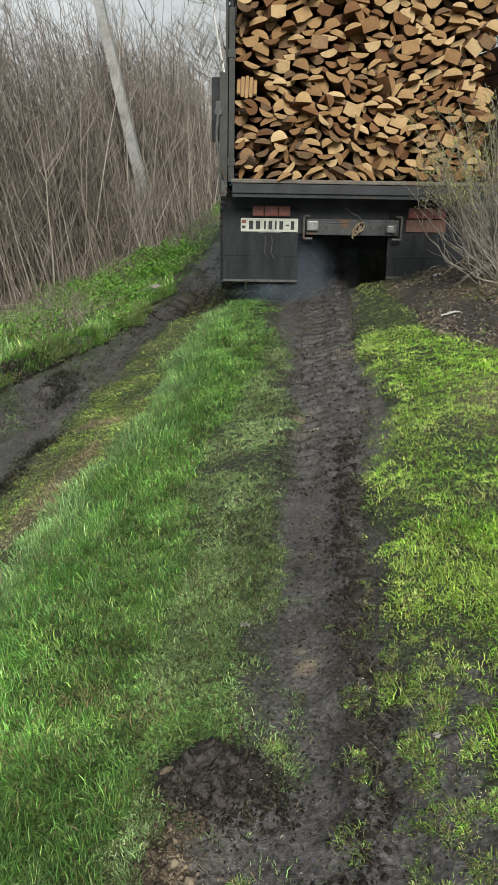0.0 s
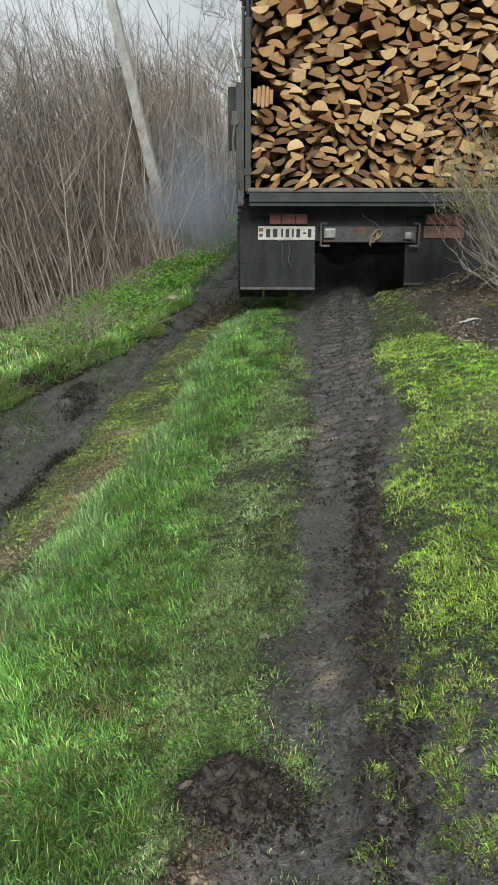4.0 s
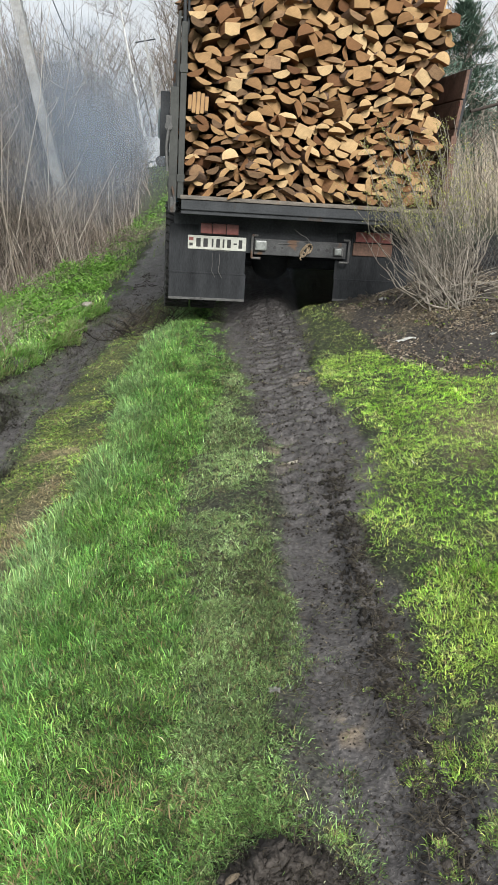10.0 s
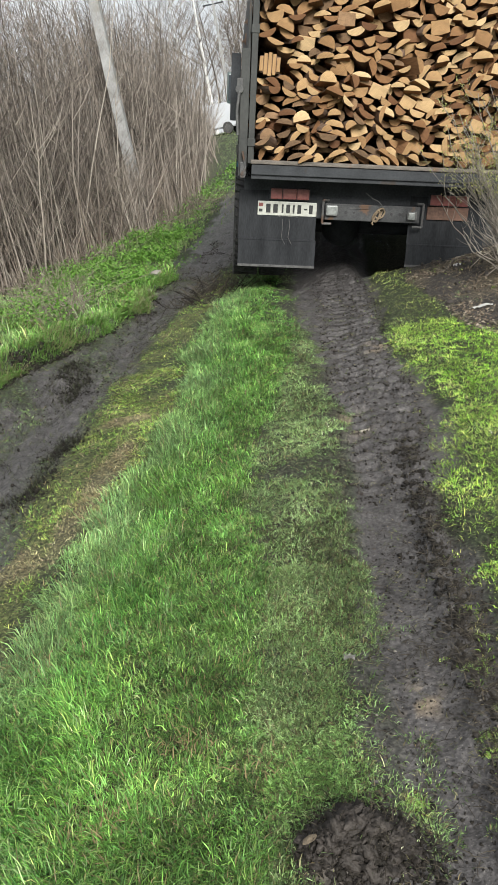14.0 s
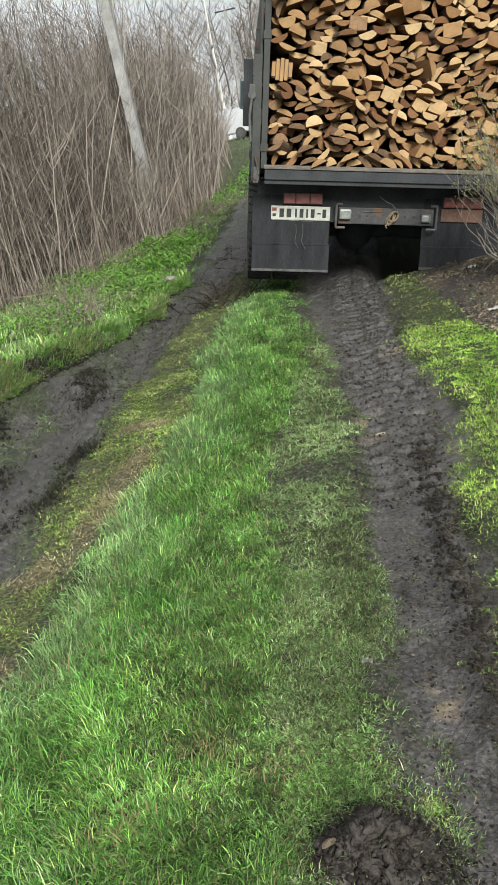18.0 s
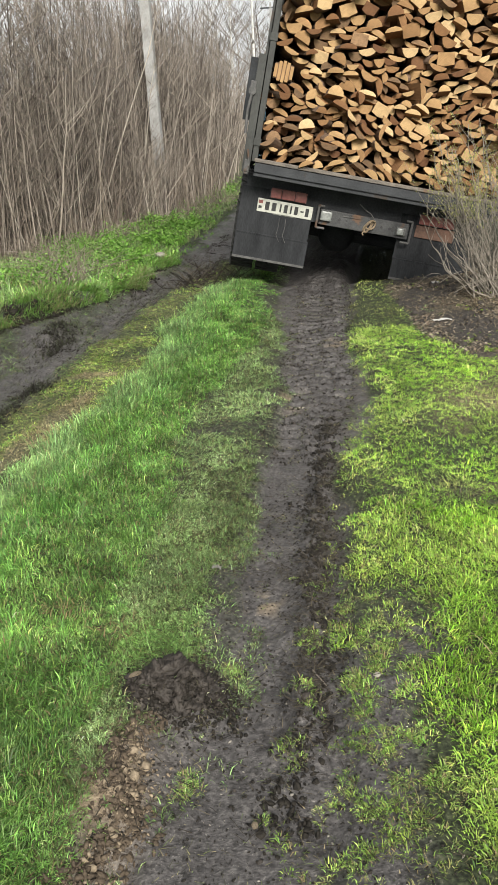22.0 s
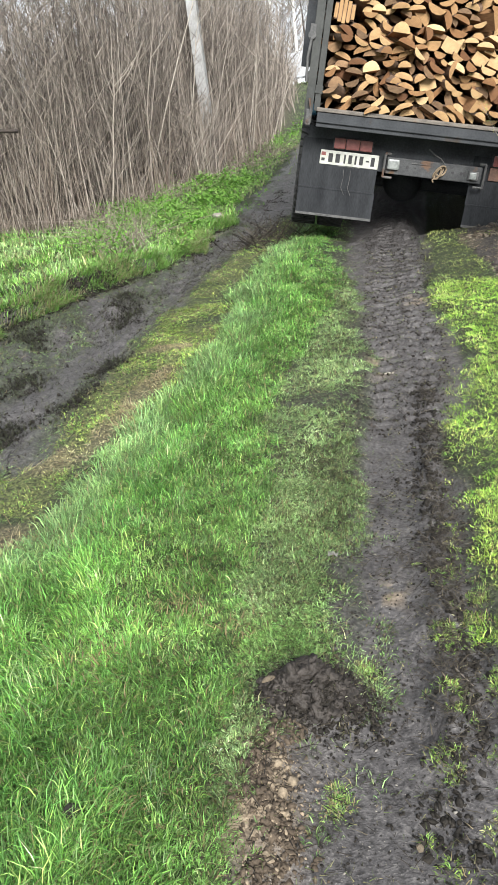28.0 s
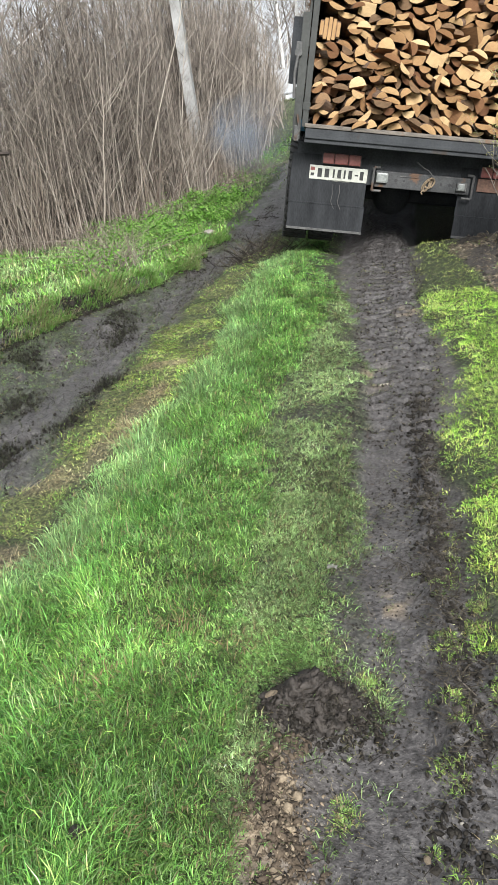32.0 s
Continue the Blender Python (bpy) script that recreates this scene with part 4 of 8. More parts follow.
def truck_tail():
    # tail lamps of segments in a dark shell
    for x0, lab in ((-1.065, "faded red tail lamp"), (0.335, "faded red tail lamp")):
        bm = bmesh.new()
        box(bm, x0 - 0.01, x0 + 0.345, 0.285, 0.33, -0.325, -0.222, 0.008)
        lamp = part("tail_lamp", bm, M_STEEL, truck, lab)
        for k, (a, b) in enumerate(((0.0, 0.10), (0.104, 0.225), (0.229, 0.335))):
            bm = bmesh.new()
            box(bm, x0 + a, x0 + b, 0.272, 0.287, -0.318, -0.23, 0.008)
            part("lens", bm, M_REDLENS, lamp)
    bm = bmesh.new()
    box(bm, 0.325, 0.69, 0.300, 0.329, -0.44, -0.33, 0.004)
    part("lamp_bracket", bm, M_RUSTBOARD, truck, "rusty plate under the tail lamp")
    # plate: white, with dark marks drawn as plain bars
    bm = bmesh.new()
    box(bm, -1.178, -0.648, 0.318, 0.328, -0.470, -0.334, 0.006)
    frame_part = part("plate_holder", bm, M_BLACK, truck)
    bm = bmesh.new()
    box(bm, -1.173, -0.653, 0.308, 0.3175, -0.458, -0.339, 0.006)
    plate = part("number_plate", bm, M_WHITE, frame_part, "white plate with dark marks")
    x = -1.10
    for w in (0.040, 0.040, 0.0, 0.016, 0.034, 0.016, 0.034):
        if w:
            bm = bmesh.new()
            box(bm, x, x + w, 0.3055, 0.309, -0.436, -0.362, 0.002)
            part("mark", bm, M_BLACK, plate)
        x += w + 0.024 if w else 0.010
    bm = bmesh.new()
    box(bm, x, x + 0.03, 0.3055, 0.309, -0.405, -0.392, 0.001)
    part("mark", bm, M_BLACK, plate)
    bm = bmesh.new()
    box(bm, x + 0.045, x + 0.078, 0.3055, 0.309, -0.436, -0.362, 0.002)
    part("mark", bm, M_BLACK, plate)
    bm = bmesh.new()
    box(bm, -1.165, -1.125, 0.3055, 0.309, -0.385, -0.355, 0.001)
    part("mark", bm, M_REDLENS, plate, "small red and green patch")
    bm = bmesh.new()
    box(bm, -1.16, -1.13, 0.3055, 0.309, -0.43, -0.405, 0.001)
    part("mark", bm, M_BLACK, plate)
    bm = bmesh.new()
    box(bm, -1.01, -0.80, 0.3150, 0.3185, -0.4665, -0.4605, 0.001)
    part("mark", bm, M_WHITE, frame_part)
    # under-run bar with bracket hoops
    bm = bmesh.new()
    box(bm, -0.585, 0.255, 0.265, 0.31, -0.475, -0.335, 0.008)
    bar = part("under_run_bar", bm, M_BAR, truck, "weathered steel bar with drilled holes")
    for hx, r in ((-0.40, 0.014), (-0.33, 0.008), (-0.08, 0.007), (0.0, 0.012), (0.075, 0.014), (0.11, 0.022), (-0.5, 0.008)):
        bm = bmesh.new()
        rod(bm, (hx, 0.262, -0.405), (hx, 0.27, -0.405), r, seg=12)
        part("bolt_hole", bm, M_BLACK, bar)
    bm = bmesh.new()
    box(bm, -0.37, -0.20, 0.258, 0.268, -0.372, -0.362, 0.002)
    part("rib", bm, M_IRON, bar)
    for hx, sgn in ((-0.605, 1), (0.275, -1)):
        bm = bmesh.new()
        bent_rod(bm, [(hx + sgn * 0.08, 0.255, -0.505), (hx, 0.25, -0.505), (hx, 0.25, -0.31), (hx + sgn * 0.05, 0.27, -0.31)], 0.011, 8)
        part("hoop", bm, M_IRON, bar)
    bm = bmesh.new()
    box(bm, -0.58, -0.475, 0.225, 0.268, -0.435, -0.348, 0.014)
    part("reversing_lamp", bm, M_LENS, truck, "milky square reversing lamp")
    bm = bmesh.new()
    box(bm, 0.135, 0.225, 0.24, 0.268, -0.45, -0.375, 0.01)
    fog = part("fog_lamp", bm, M_IRON, truck, "small square lamp with cloudy glass")
    bm = bmesh.new()
    box(bm, 0.145, 0.205, 0.228, 0.243, -0.442, -0.383, 0.01)
    part("lens", bm, M_LENS, fog)
    bm = bmesh.new()
    for cx, cz, ra, rb, yo, tilt in ((-0.125, -0.415, 0.026, 0.062, 0.245, -0.55), (-0.105, -0.40, 0.034, 0.048, 0.235, -0.75), (-0.13, -0.425, 0.018, 0.05, 0.23, -0.35)):
        ring = []
        for k in range(15):
            a = k * 2 * math.pi / 14
            u, w = ra * math.cos(a), rb * math.sin(a)
            ring.append((cx + u * math.cos(tilt) - w * math.sin(tilt), yo + 0.012 * math.sin(2 * a + cx), cz + u * math.sin(tilt) + w * math.cos(tilt)))
        bent_rod(bm, ring, 0.008, 6)
    bent_rod(bm, [(-0.15, 0.235, -0.46), (-0.17, 0.235, -0.485), (-0.155, 0.24, -0.50)], 0.006)
    rope = part("rope_knot", bm, M_ROPE, truck, "dirty rope tied round the bar")
    bm = bmesh.new()
    bent_rod(bm, [(-0.06, 0.235, -0.37), (-0.13, 0.225, -0.30), (-0.18, 0.22, -0.28), (-0.245, 0.215, -0.235)], 0.005)
    part("wire_end", bm, M_IRON, rope)
    # mud flaps: upper sheet, lower sheet, a fold between, pale lower lip
    for x0, x1, z0, lab in ((-1.335, -0.655, -0.905, "black rubber mud flap with a pale scuffed lip"), (0.175, 0.86, -0.86, "black rubber mud flap")):
        bm = bmesh.new()
        box(bm, x0 - 0.003, x1 + 0.003, 0.315, 0.325, -0.665, -0.25, 0.003)
        flap = part("mud_flap", bm, M_FLAP, truck, lab)
        bm = bmesh.new()
        box(bm, x0, x1 + 0.012, 0.30, 0.312, z0, -0.668, 0.004, m=None)
        part("lower_flap", bm, M_FLAP, flap)
        bm = bmesh.new()
        box(bm, x0, x1 + 0.01, 0.296, 0.318, -0.672, -0.657, 0.004)
        part("fold", bm, M_FLAP, flap)
        bm = bmesh.new()
        box(bm, x0, x1 + 0.012, 0.294, 0.30, z0, z0 + 0.022, 0.002)
        part("lip", bm, M_LIP, flap)
    for x in (-0.95, -0.89):
        bm = bmesh.new()
        bent_rod(bm, [(x, 0.312, -0.49), (x + 0.006, 0.306, -0.56), (x - 0.004, 0.298, -0.64), (x + 0.03, 0.292, -0.70)], 0.003, 5)
        part("trailing_root", bm, M_IRON, truck)


def tyre_mesh(r=0.50, w=0.24):
    """A lugged tyre round the x axis."""
    bm = bmesh.new()
    prof = [(-w * 0.38, r * 0.60), (-w * 0.5, r * 0.72), (-w * 0.5, r * 0.88), (-w * 0.44, r * 0.965), (w * 0.44, r * 0.965), (w * 0.5, r * 0.88), (w * 0.5, r * 0.72), (w * 0.38, r * 0.60)]
    n = 40
    rings = []
    for k in range(n):
        a = 2 * math.pi * k / n
        rings.append([bm.verts.new((x, rr * math.cos(a), rr * math.sin(a))) for x, rr in prof])
    for k in range(n):
        p, q2 = rings[k], rings[(k + 1) % n]
        for j in range(len(prof) - 1):
            bm.faces.new((p[j], p[j + 1], q2[j + 1], q2[j]))
    for k in range(n):
        a = 360.0 * k / n
        for s in (-1, 1):
            m = pose(0, 0, 0, a + (4.5 if s > 0 else 0), 0, 0) @ Matrix.Translation((s * w * 0.24, 0, r * 0.975)) @ pose(0, 0, 0, 0, 0, s * 22)
            box(bm, -w * 0.25, w * 0.25, -0.017, 0.017, -0.02, 0.02, 0, m=m)
    me = bpy.data.meshes.new("tyre")
    bmesh.ops.recalc_face_normals(bm, faces=bm.faces)
    bm.to_mesh(me)
    bm.free()
    me.materials.append(M_RUBBER)
    return me


def rim_mesh(r=0.30, w=0.20):
    bm = bmesh.new()
    bmesh.ops.create_cone(bm, cap_ends=True, segments=28, radius1=r, radius2=r, depth=w, matrix=pose(0, 0, 0, 0, 90, 0))
    bmesh.ops.create_cone(bm, cap_ends=True, segments=20, radius1=r * 0.5, radius2=r * 0.35, depth=w * 1.15, matrix=pose(0, 0, 0, 0, 90, 0))
    for k in range(8):
        a = k * math.pi / 4
        rod(bm, (-w * 0.55, r * 0.68 * math.cos(a), r * 0.68 * math.sin(a)), (w * 0.55, r * 0.68 * math.cos(a), r * 0.68 * math.sin(a)), 0.018, seg=8)
    me = bpy.data.meshes.new("rim")
    bm.to_mesh(me)
    bm.free()
    me.materials.append(M_IRON)
    return me


TYRE, RIM = tyre_mesh(), rim_mesh()
REAR_Y, AXLE_Z, FRONT_Y = 1.15, -0.60, 5.35
REAR_WHEELS, FRONT_WHEELS = [], []


def truck_running_gear():
    for x in (-1.25, -0.98, 0.66, 0.93):
        hub = child("wheel", None, truck, m=pose(x, REAR_Y, AXLE_Z))
        child("tyre", TYRE, hub, "mud-caked lugged tyre")
        child("rim", RIM, hub)
        REAR_WHEELS.append((hub, x, REAR_Y))
    for x in (-1.16, 0.78):
        hub = child("wheel", None, truck, m=pose(x, FRONT_Y, AXLE_Z))
        child("tyre", TYRE, hub, "mud-caked lugged tyre")
        child("rim", RIM, hub)
        FRONT_WHEELS.append((hub, x, FRONT_Y))
    bm = bmesh.new()
    rod(bm, (-1.2, REAR_Y, AXLE_Z), (0.82, REAR_Y, AXLE_Z), 0.07, seg=14)
    axle = part("rear_axle", bm, M_STEEL, truck)
    bm = bmesh.new()
    bmesh.ops.create_uvsphere(bm, u_segments=20, v_segments=12, radius=0.19, matrix=Matrix.Translation((CX - 0.12, REAR_Y - 0.05, AXLE_Z)))
    part("differential", bm, M_STEEL, axle, shade=True)
    for x in (CX - 0.5, CX + 0.42):
        for k in range(5):
            bm = bmesh.new()
            ln = 0.62 - k * 0.1
            box(bm, x, x + 0.08, REAR_Y - ln, REAR_Y + ln, AXLE_Z + 0.085 + k * 0.016 - 0.0, AXLE_Z + 0.099 + k * 0.016, 0.003)
            part("leaf_spring", bm, M_STEEL, truck)
    bm = bmesh.new()
    rod(bm, (-1.0, FRONT_Y, AXLE_Z), (0.62, FRONT_Y, AXLE_Z), 0.055, seg=12)
    part("front_axle", bm, M_STEEL, truck)
    bm = bmesh.new()
    bent_rod(bm, [(-0.45, 3.9, -0.45), (-0.75, 3.4, -0.5), (-1.2, 3.3, -0.52)], 0.04, 12)
    part("exhaust_pipe", bm, M_RUSTBOARD, truck)
    bm = bmesh.new()
    rod(bm, (-1.02, 2.2, -0.45), (-1.02, 3.1, -0.45), 0.2, seg=24)
    part("fuel_tank", bm, M_STEEL, truck)
    bm = bmesh.new()
    box(bm, 0.5, 1.0, 2.3, 2.8, -0.62, -0.2, 0.02)
    part("tool_box", bm, M_STEEL, truck)
    bm = bmesh.new()
    rod(bm, (CX, 1.1, AXLE_Z), (CX, 4.6, -0.35), 0.05, seg=10)
    part("drive_shaft", bm, M_STEEL, truck)
    for x in (-1.31, 0.93):
        bm = bmesh.new()
        for k in range(9):
            a = math.pi * k / 8
            b = math.pi * (k + 1) / 8
            if k < 8:
                y0, z0 = REAR_Y - 0.57 * math.cos(a), AXLE_Z - 0.18 + 0.57 * math.sin(a)
                y1, z1 = REAR_Y - 0.57 * math.cos(b), AXLE_Z - 0.18 + 0.57 * math.sin(b)
                vs = [bm.verts.new((x + dx, y, z)) for dx, y, z in ((-0.02, y0, z0), (0.35 if x < 0 else -0.35, y0, z0), (0.35 if x < 0 else -0.35, y1, z1), (-0.02, y1, z1))]
                bm.faces.new(vs)
        bmesh.ops.solidify(bm, geom=bm.faces[:], thickness=0.008)
        part("mudguard", bm, M_STEEL, truck)


def truck_cab():
    bm = bmesh.new()

    def lean_in(co):
        if co.z > 1.0:
            co.x = CX + (co.x - CX) * 0.92
            co.y = 5.3 + (co.y - 5.3) * 0.86
        return co

    box(bm, -1.30, 0.92, 4.45, 6.35, -0.15, 0.62, 0.06)
    box(bm, -1.26, 0.88, 4.45, 6.25, 0.60, 1.85, 0.08, taper=lean_in)
    cab = part("cab", bm, M_CAB, truck, "blue painted cab", shade=False)
    for sx in (-1.312, 0.912):
        bm = bmesh.new()
        box(bm, sx - 0.01, sx + 0.02, 4.75, 5.75, -0.05, 0.60, 0.02)
        door = part("door", bm, M_CAB, cab)
        bm = bmesh.new()
        box(bm, sx - 0.02, sx, 4.85, 5.0, 0.40, 0.43, 0.008)
        part("handle", bm, M_IRON, door)
        bm = bmesh.new()
        box(bm, sx * 0.985 - 0.006, sx * 0.985 + 0.012, 4.85, 5.65, 0.68, 1.20, 0.01)
        part("window", bm, M_GLASS, cab)
    bm = bmesh.new()
    box(bm, -1.08, 0.70, 6.17, 6.19, 0.72, 1.22, 0.01, m=Matrix.Translation((0, -0.02, 0)))
    part("windscreen", bm, M_GLASS, cab)
    bm = bmesh.new()
    box(bm, -0.8, 0.4, 4.43, 4.45, 0.75, 1.15, 0.008)
    part("rear_window", bm, M_GLASS, cab)
    bm = bmesh.new()
    box(bm, -1.05, 0.65, 6.3, 7.3, -0.10, 0.58, 0.1)
    part("bonnet", bm, M_CAB, cab)
    bm = bmesh.new()
    box(bm, -1.3, 0.9, 7.28, 7.45, -0.5, -0.28, 0.03)
    part("front_bumper", bm, M_IRON, truck)
    for x in (-0.85, 0.45):
        bm = bmesh.new()
        rod(bm, (x, 7.28, 0.15), (x, 7.34, 0.15), 0.12, 0.12, 20)
        part("headlamp", bm, M_LENS, cab)
    for sx in (-1, 1):
        bm = bmesh.new()
        xo = CX + sx * 1.23
        bent_rod(bm, [(CX + sx * 1.06, 5.8, 1.12), (xo, 5.75, 1.12), (xo, 5.72, 0.62), (CX + sx * 1.10, 5.8, 0.62)], 0.014, 8)
        arm = part("mirror_arm", bm, M_STEEL, cab)
        bm = bmesh.new()
        box(bm, xo - 0.075, xo + 0.075, 5.70, 5.76, 0.66, 1.09, 0.03)
        part("mirror", bm, M_MIRROR_BACK, arm, "tall grey-green side mirror")
        bm = bmesh.new()
        box(bm, xo - 0.055, xo + 0.055, 5.694, 5.700, 0.70, 1.05, 0.002)
        part("mirror_glass", bm, M_GLASS, arm)
        bm = bmesh.new()
        for k in range(8):
            a, b = math.pi * k / 8, math.pi * (k + 1) / 8
            xs = (CX + sx * 1.13, CX + sx * 0.78)
            vs = [bm.verts.new((xx, FRONT_Y - 0.6 * math.cos(t2), AXLE_Z + 0.02 + 0.6 * math.sin(t2))) for xx, t2 in ((xs[0], a), (xs[1], a), (xs[1], b), (xs[0], b))]
            bm.faces.new(vs)
        bmesh.ops.solidify(bm, geom=bm.faces[:], thickness=0.012)
        part("wing", bm, M_CAB, cab)


truck_body()
truck_tail()
truck_running_gear()
truck_cab()

# ---------------------------------------------------------------- firewood
load = tagged(new("firewood_load"), "tall stack of split firewood on the truck bed", "firewood")


def log_section(kind, w, t, seed):
    """The outline of a split log's end, and which of its sides carry bark."""
    r = random.Random(seed)
    pts, bark = [], []
    if kind in ("slab", "half"):
        n = 7
        pts = [(-w / 2, 0.0), (w / 2, 0.0)]
        bark = [False]
        power = r.uniform(0.85, 1.15)
        for k in range(1, n):
            a = math.pi * k / n
            pts.append((w / 2 * math.cos(a) * r.uniform(0.97, 1.03), t * math.sin(a) ** power * r.uniform(0.95, 1.05)))
        bark += [True] * n
    elif kind == "wedge":
        a0, a1 = math.radians(r.uniform(35, 55)), math.radians(r.uniform(125, 145))
        pts, bark = [(r.uniform(-0.2, 0.2) * w, 0.0)], [False]
        for k in range(6):
            a = a0 + (a1 - a0) * k / 5
            pts.append((w * 0.66 * math.cos(a), t * math.sin(a) * r.uniform(0.97, 1.03)))
        bark += [True] * 5 + [False]
    else:
        k = r.uniform(0.75, 1.0)
        pts = [(-w / 2, 0), (w / 2 * k, r.uniform(-0.1, 0.1) * t), (w / 2, t * r.uniform(0.75, 1)), (w * 0.1, t * r.uniform(0.98, 1.12)), (-w / 2 * r.uniform(0.75, 1), t * r.uniform(0.8, 1))]
        bark = [False, False, True, True, False]
    return pts, bark


def log_mesh(name, pts, bark, length):
    """End face at y = 0, running forward; a slight chamfer on the sawn edge."""
    n = len(pts)
    cx, cz = sum(p[0] for p in pts) / n, sum(p[1] for p in pts) / n
    vs = [(cx + (x - cx) * 0.955, 0.0, cz + (z - cz) * 0.955) for x, z in pts]
    vs += [(x, 0.004, z) for x, z in pts]
    vs += [(x * 0.97, length, z * 0.97) for x, z in pts]
    vs.append((cx, -0.0015, cz))
    fs, mi = [], []
    for k in range(n):
        j = (k + 1) % n
        fs += [(k, j, 3 * n), (k, n + k, n + j, j), (n + k, 2 * n + k, 2 * n + j, n + j)]
        mi += [0, 0, 2 if bark[k] else 1]
    fs.append(tuple(range(2 * n, 3 * n)))
    mi.append(0)
    me = bpy.data.meshes.new(name)
    me.from_pydata(vs, [], fs)
    for m in (M_WOOD, M_SPLIT, M_BARK):
        me.materials.append(m)
    me.polygons.foreach_set("material_index", mi)
    me.update()
    bm = bmesh.new()
    bm.from_mesh(me)
    bmesh.ops.recalc_face_normals(bm, faces=bm.faces)
    bm.to_mesh(me)
    bm.free()
    return me


LOGS = []
for s in range(26):
    rr = random.Random(100 + s)
    kind = ("slab", "slab", "slab", "half", "slab", "slab", "block", "slab", "slab", "slab", "half", "slab", "slab")[s % 13]
    w = rr.uniform(0.10, 0.16) if kind == "slab" else rr.uniform(0.10, 0.145)
    t = {"slab": rr.uniform(0.036, 0.060), "half": rr.uniform(0.06, 0.085), "wedge": rr.uniform(0.075, 0.105), "block": rr.uniform(0.065, 0.10)}[kind]
    outline, barked = log_section(kind, w, t, 500 + s)
    LOGS.append((kind, w, t, outline, barked, log_mesh("log", outline, barked, rr.uniform(0.36, 0.42))))


def stack(seed, depth):
    """Stacks logs from the bed upwards like a stacker would: each goes to a low place and takes the slope there."""
    r = random.Random(seed)
    x0, x1, dx = -1.225, 0.94, 0.0125
    n = int((x1 - x0) / dx)
    xs = x0 + dx * (np.arange(n) + 0.5)
    h = np.zeros(n) + 0.004
    top = np.interp(xs, [-1.23, -0.9, -0.6, -0.47, -0.28, -0.15, 0.1, 0.32, 0.6, 0.83, 0.92], [1.53, 1.60, 1.64, 1.58, 1.46, 1.68, 1.66, 1.60, 1.58, 1.54, 1.36])
    placed = []
    wave = [r.uniform(0, 6.28) for _ in range(3)]
    for _ in range(900):
        room = np.where(h < top, h + 0.03 * np.sin(xs * 5 + wave[0]), 99)
        if room.min() > 50:
            break
        c = int(np.argmin(room + np.array([r.uniform(0, 0.05) for _ in range(n)])))
        kind, w, t, outline, barked, me = LOGS[r.randrange(len(LOGS))]
        if h[c] < 0.8 and kind != "slab" and r.random() < 0.6:
            kind, w, t, outline, barked, me = LOGS[r.choice([i for i in range(len(LOGS)) if LOGS[i][0] == "slab"])]
        upper = h[c] > 0.95 + 0.2 * math.sin(xs[c] * 3)
        if upper and kind == "slab" and r.random() < 0.18:
            kind, w, t, outline, barked, me = LOGS[r.choice([i for i in range(len(LOGS)) if LOGS[i][0] != "slab"])]
        right_edge = float(np.interp(h[c], [0, 1.1, 1.4, 1.6], [0.90, 0.88, 0.96, 0.90]))
        xc = min(max(xs[c], x0 + w * 0.40), right_edge - w * 0.40)
        lo, hi = xc - w / 2, xc + w / 2
        win = (xs >= lo) & (xs <= hi)
        hw = h[win]
        slope = (hw[-4:].mean() - hw[:4].mean()) / (w * 0.8)
        ang = math.degrees(math.atan(slope)) * 0.8 + r.gauss(0, 14) + 13 * math.sin(xs[c] * 2.6 + h[c] * 4.2 + wave[1])
        stand = r.random() < 0.05
        if stand:
            ang = r.choice((-1, 1)) * r.uniform(50, 80)
        ang = max(-80, min(80, ang))
        ca, sa = abs(math.cos(math.radians(ang))), abs(math.sin(math.radians(ang)))
        ww, tt = w * ca + t * sa * 0.6, t * ca + w * sa * (0.75 if stand else 0.25)
        win = (xs >= xc - ww / 2) & (xs <= xc + ww / 2)
        if not win.any():
            continue
        base = np.percentile(h[win], 55)
        flip = r.random() < 0.42
        u = (xs[win] - xc) / (ww / 2)
        prof = base + (tt * (0.93 if not flip else 0.97)) * (np.sqrt(np.clip(1 - 0.75 * u * u, 0, 1)) if not flip else 1.0)
        h[win] = np.maximum(h[win], prof * 0.985 + h[win] * 0.015)
        h[c] = max(h[c], prof.max() * 0.97)
        h[xs > right_edge - 0.01] = np.maximum(h[xs > right_edge - 0.01], h[(xs > right_edge - 0.06) & (xs <= right_edge - 0.01)].mean())
        if h[c] > top[c] - 0.05 and r.random() < 0.3:
            ang += r.choice((-1, 1)) * r.uniform(15, 60)
        placed.append((me, outline, barked, xc, base + tt / 2, ang, flip, w, t, depth + r.gauss(0, 0.05), r.uniform(0.94, 1.05), r.gauss(0, 10), r.gauss(-1, 7)))
    return placed


FRONT = stack(21, 0.05)


def log_pose(p):
    me, outline, barked, xc, zc, ang, flip, w, t, d, s, ya, pi = p
    return Matrix.Translation((xc, d, zc)) @ pose(0, 0, 0, pi, -ang + (180 if flip else 0), ya) @ Matrix.Translation((0, 0, -t / 2)) @ Matrix.Scale(s, 4)


# the striped saw-cut block among the logs
def striped_block():
    blk = child("log", None, load, "squared log end with dark saw cuts", pose(-1.135, 0.035, 0.71, 0, 2, 0))
    for k in range(5):
        bm = bmesh.new()
        hgt = (0.052, 0.076, 0.084, 0.076, 0.052)[k]
        box(bm, -0.084 + k * 0.034, -0.055 + k * 0.034, 0.0, 0.35, -hgt, hgt, 0.004)
        part("cut", bm, M_PLANK, blk)
    bm = bmesh.new()
    box(bm, -0.08, 0.08, 0.012, 0.34, -0.06, 0.06)
    part("heart", bm, M_BARK, blk)
    return blk


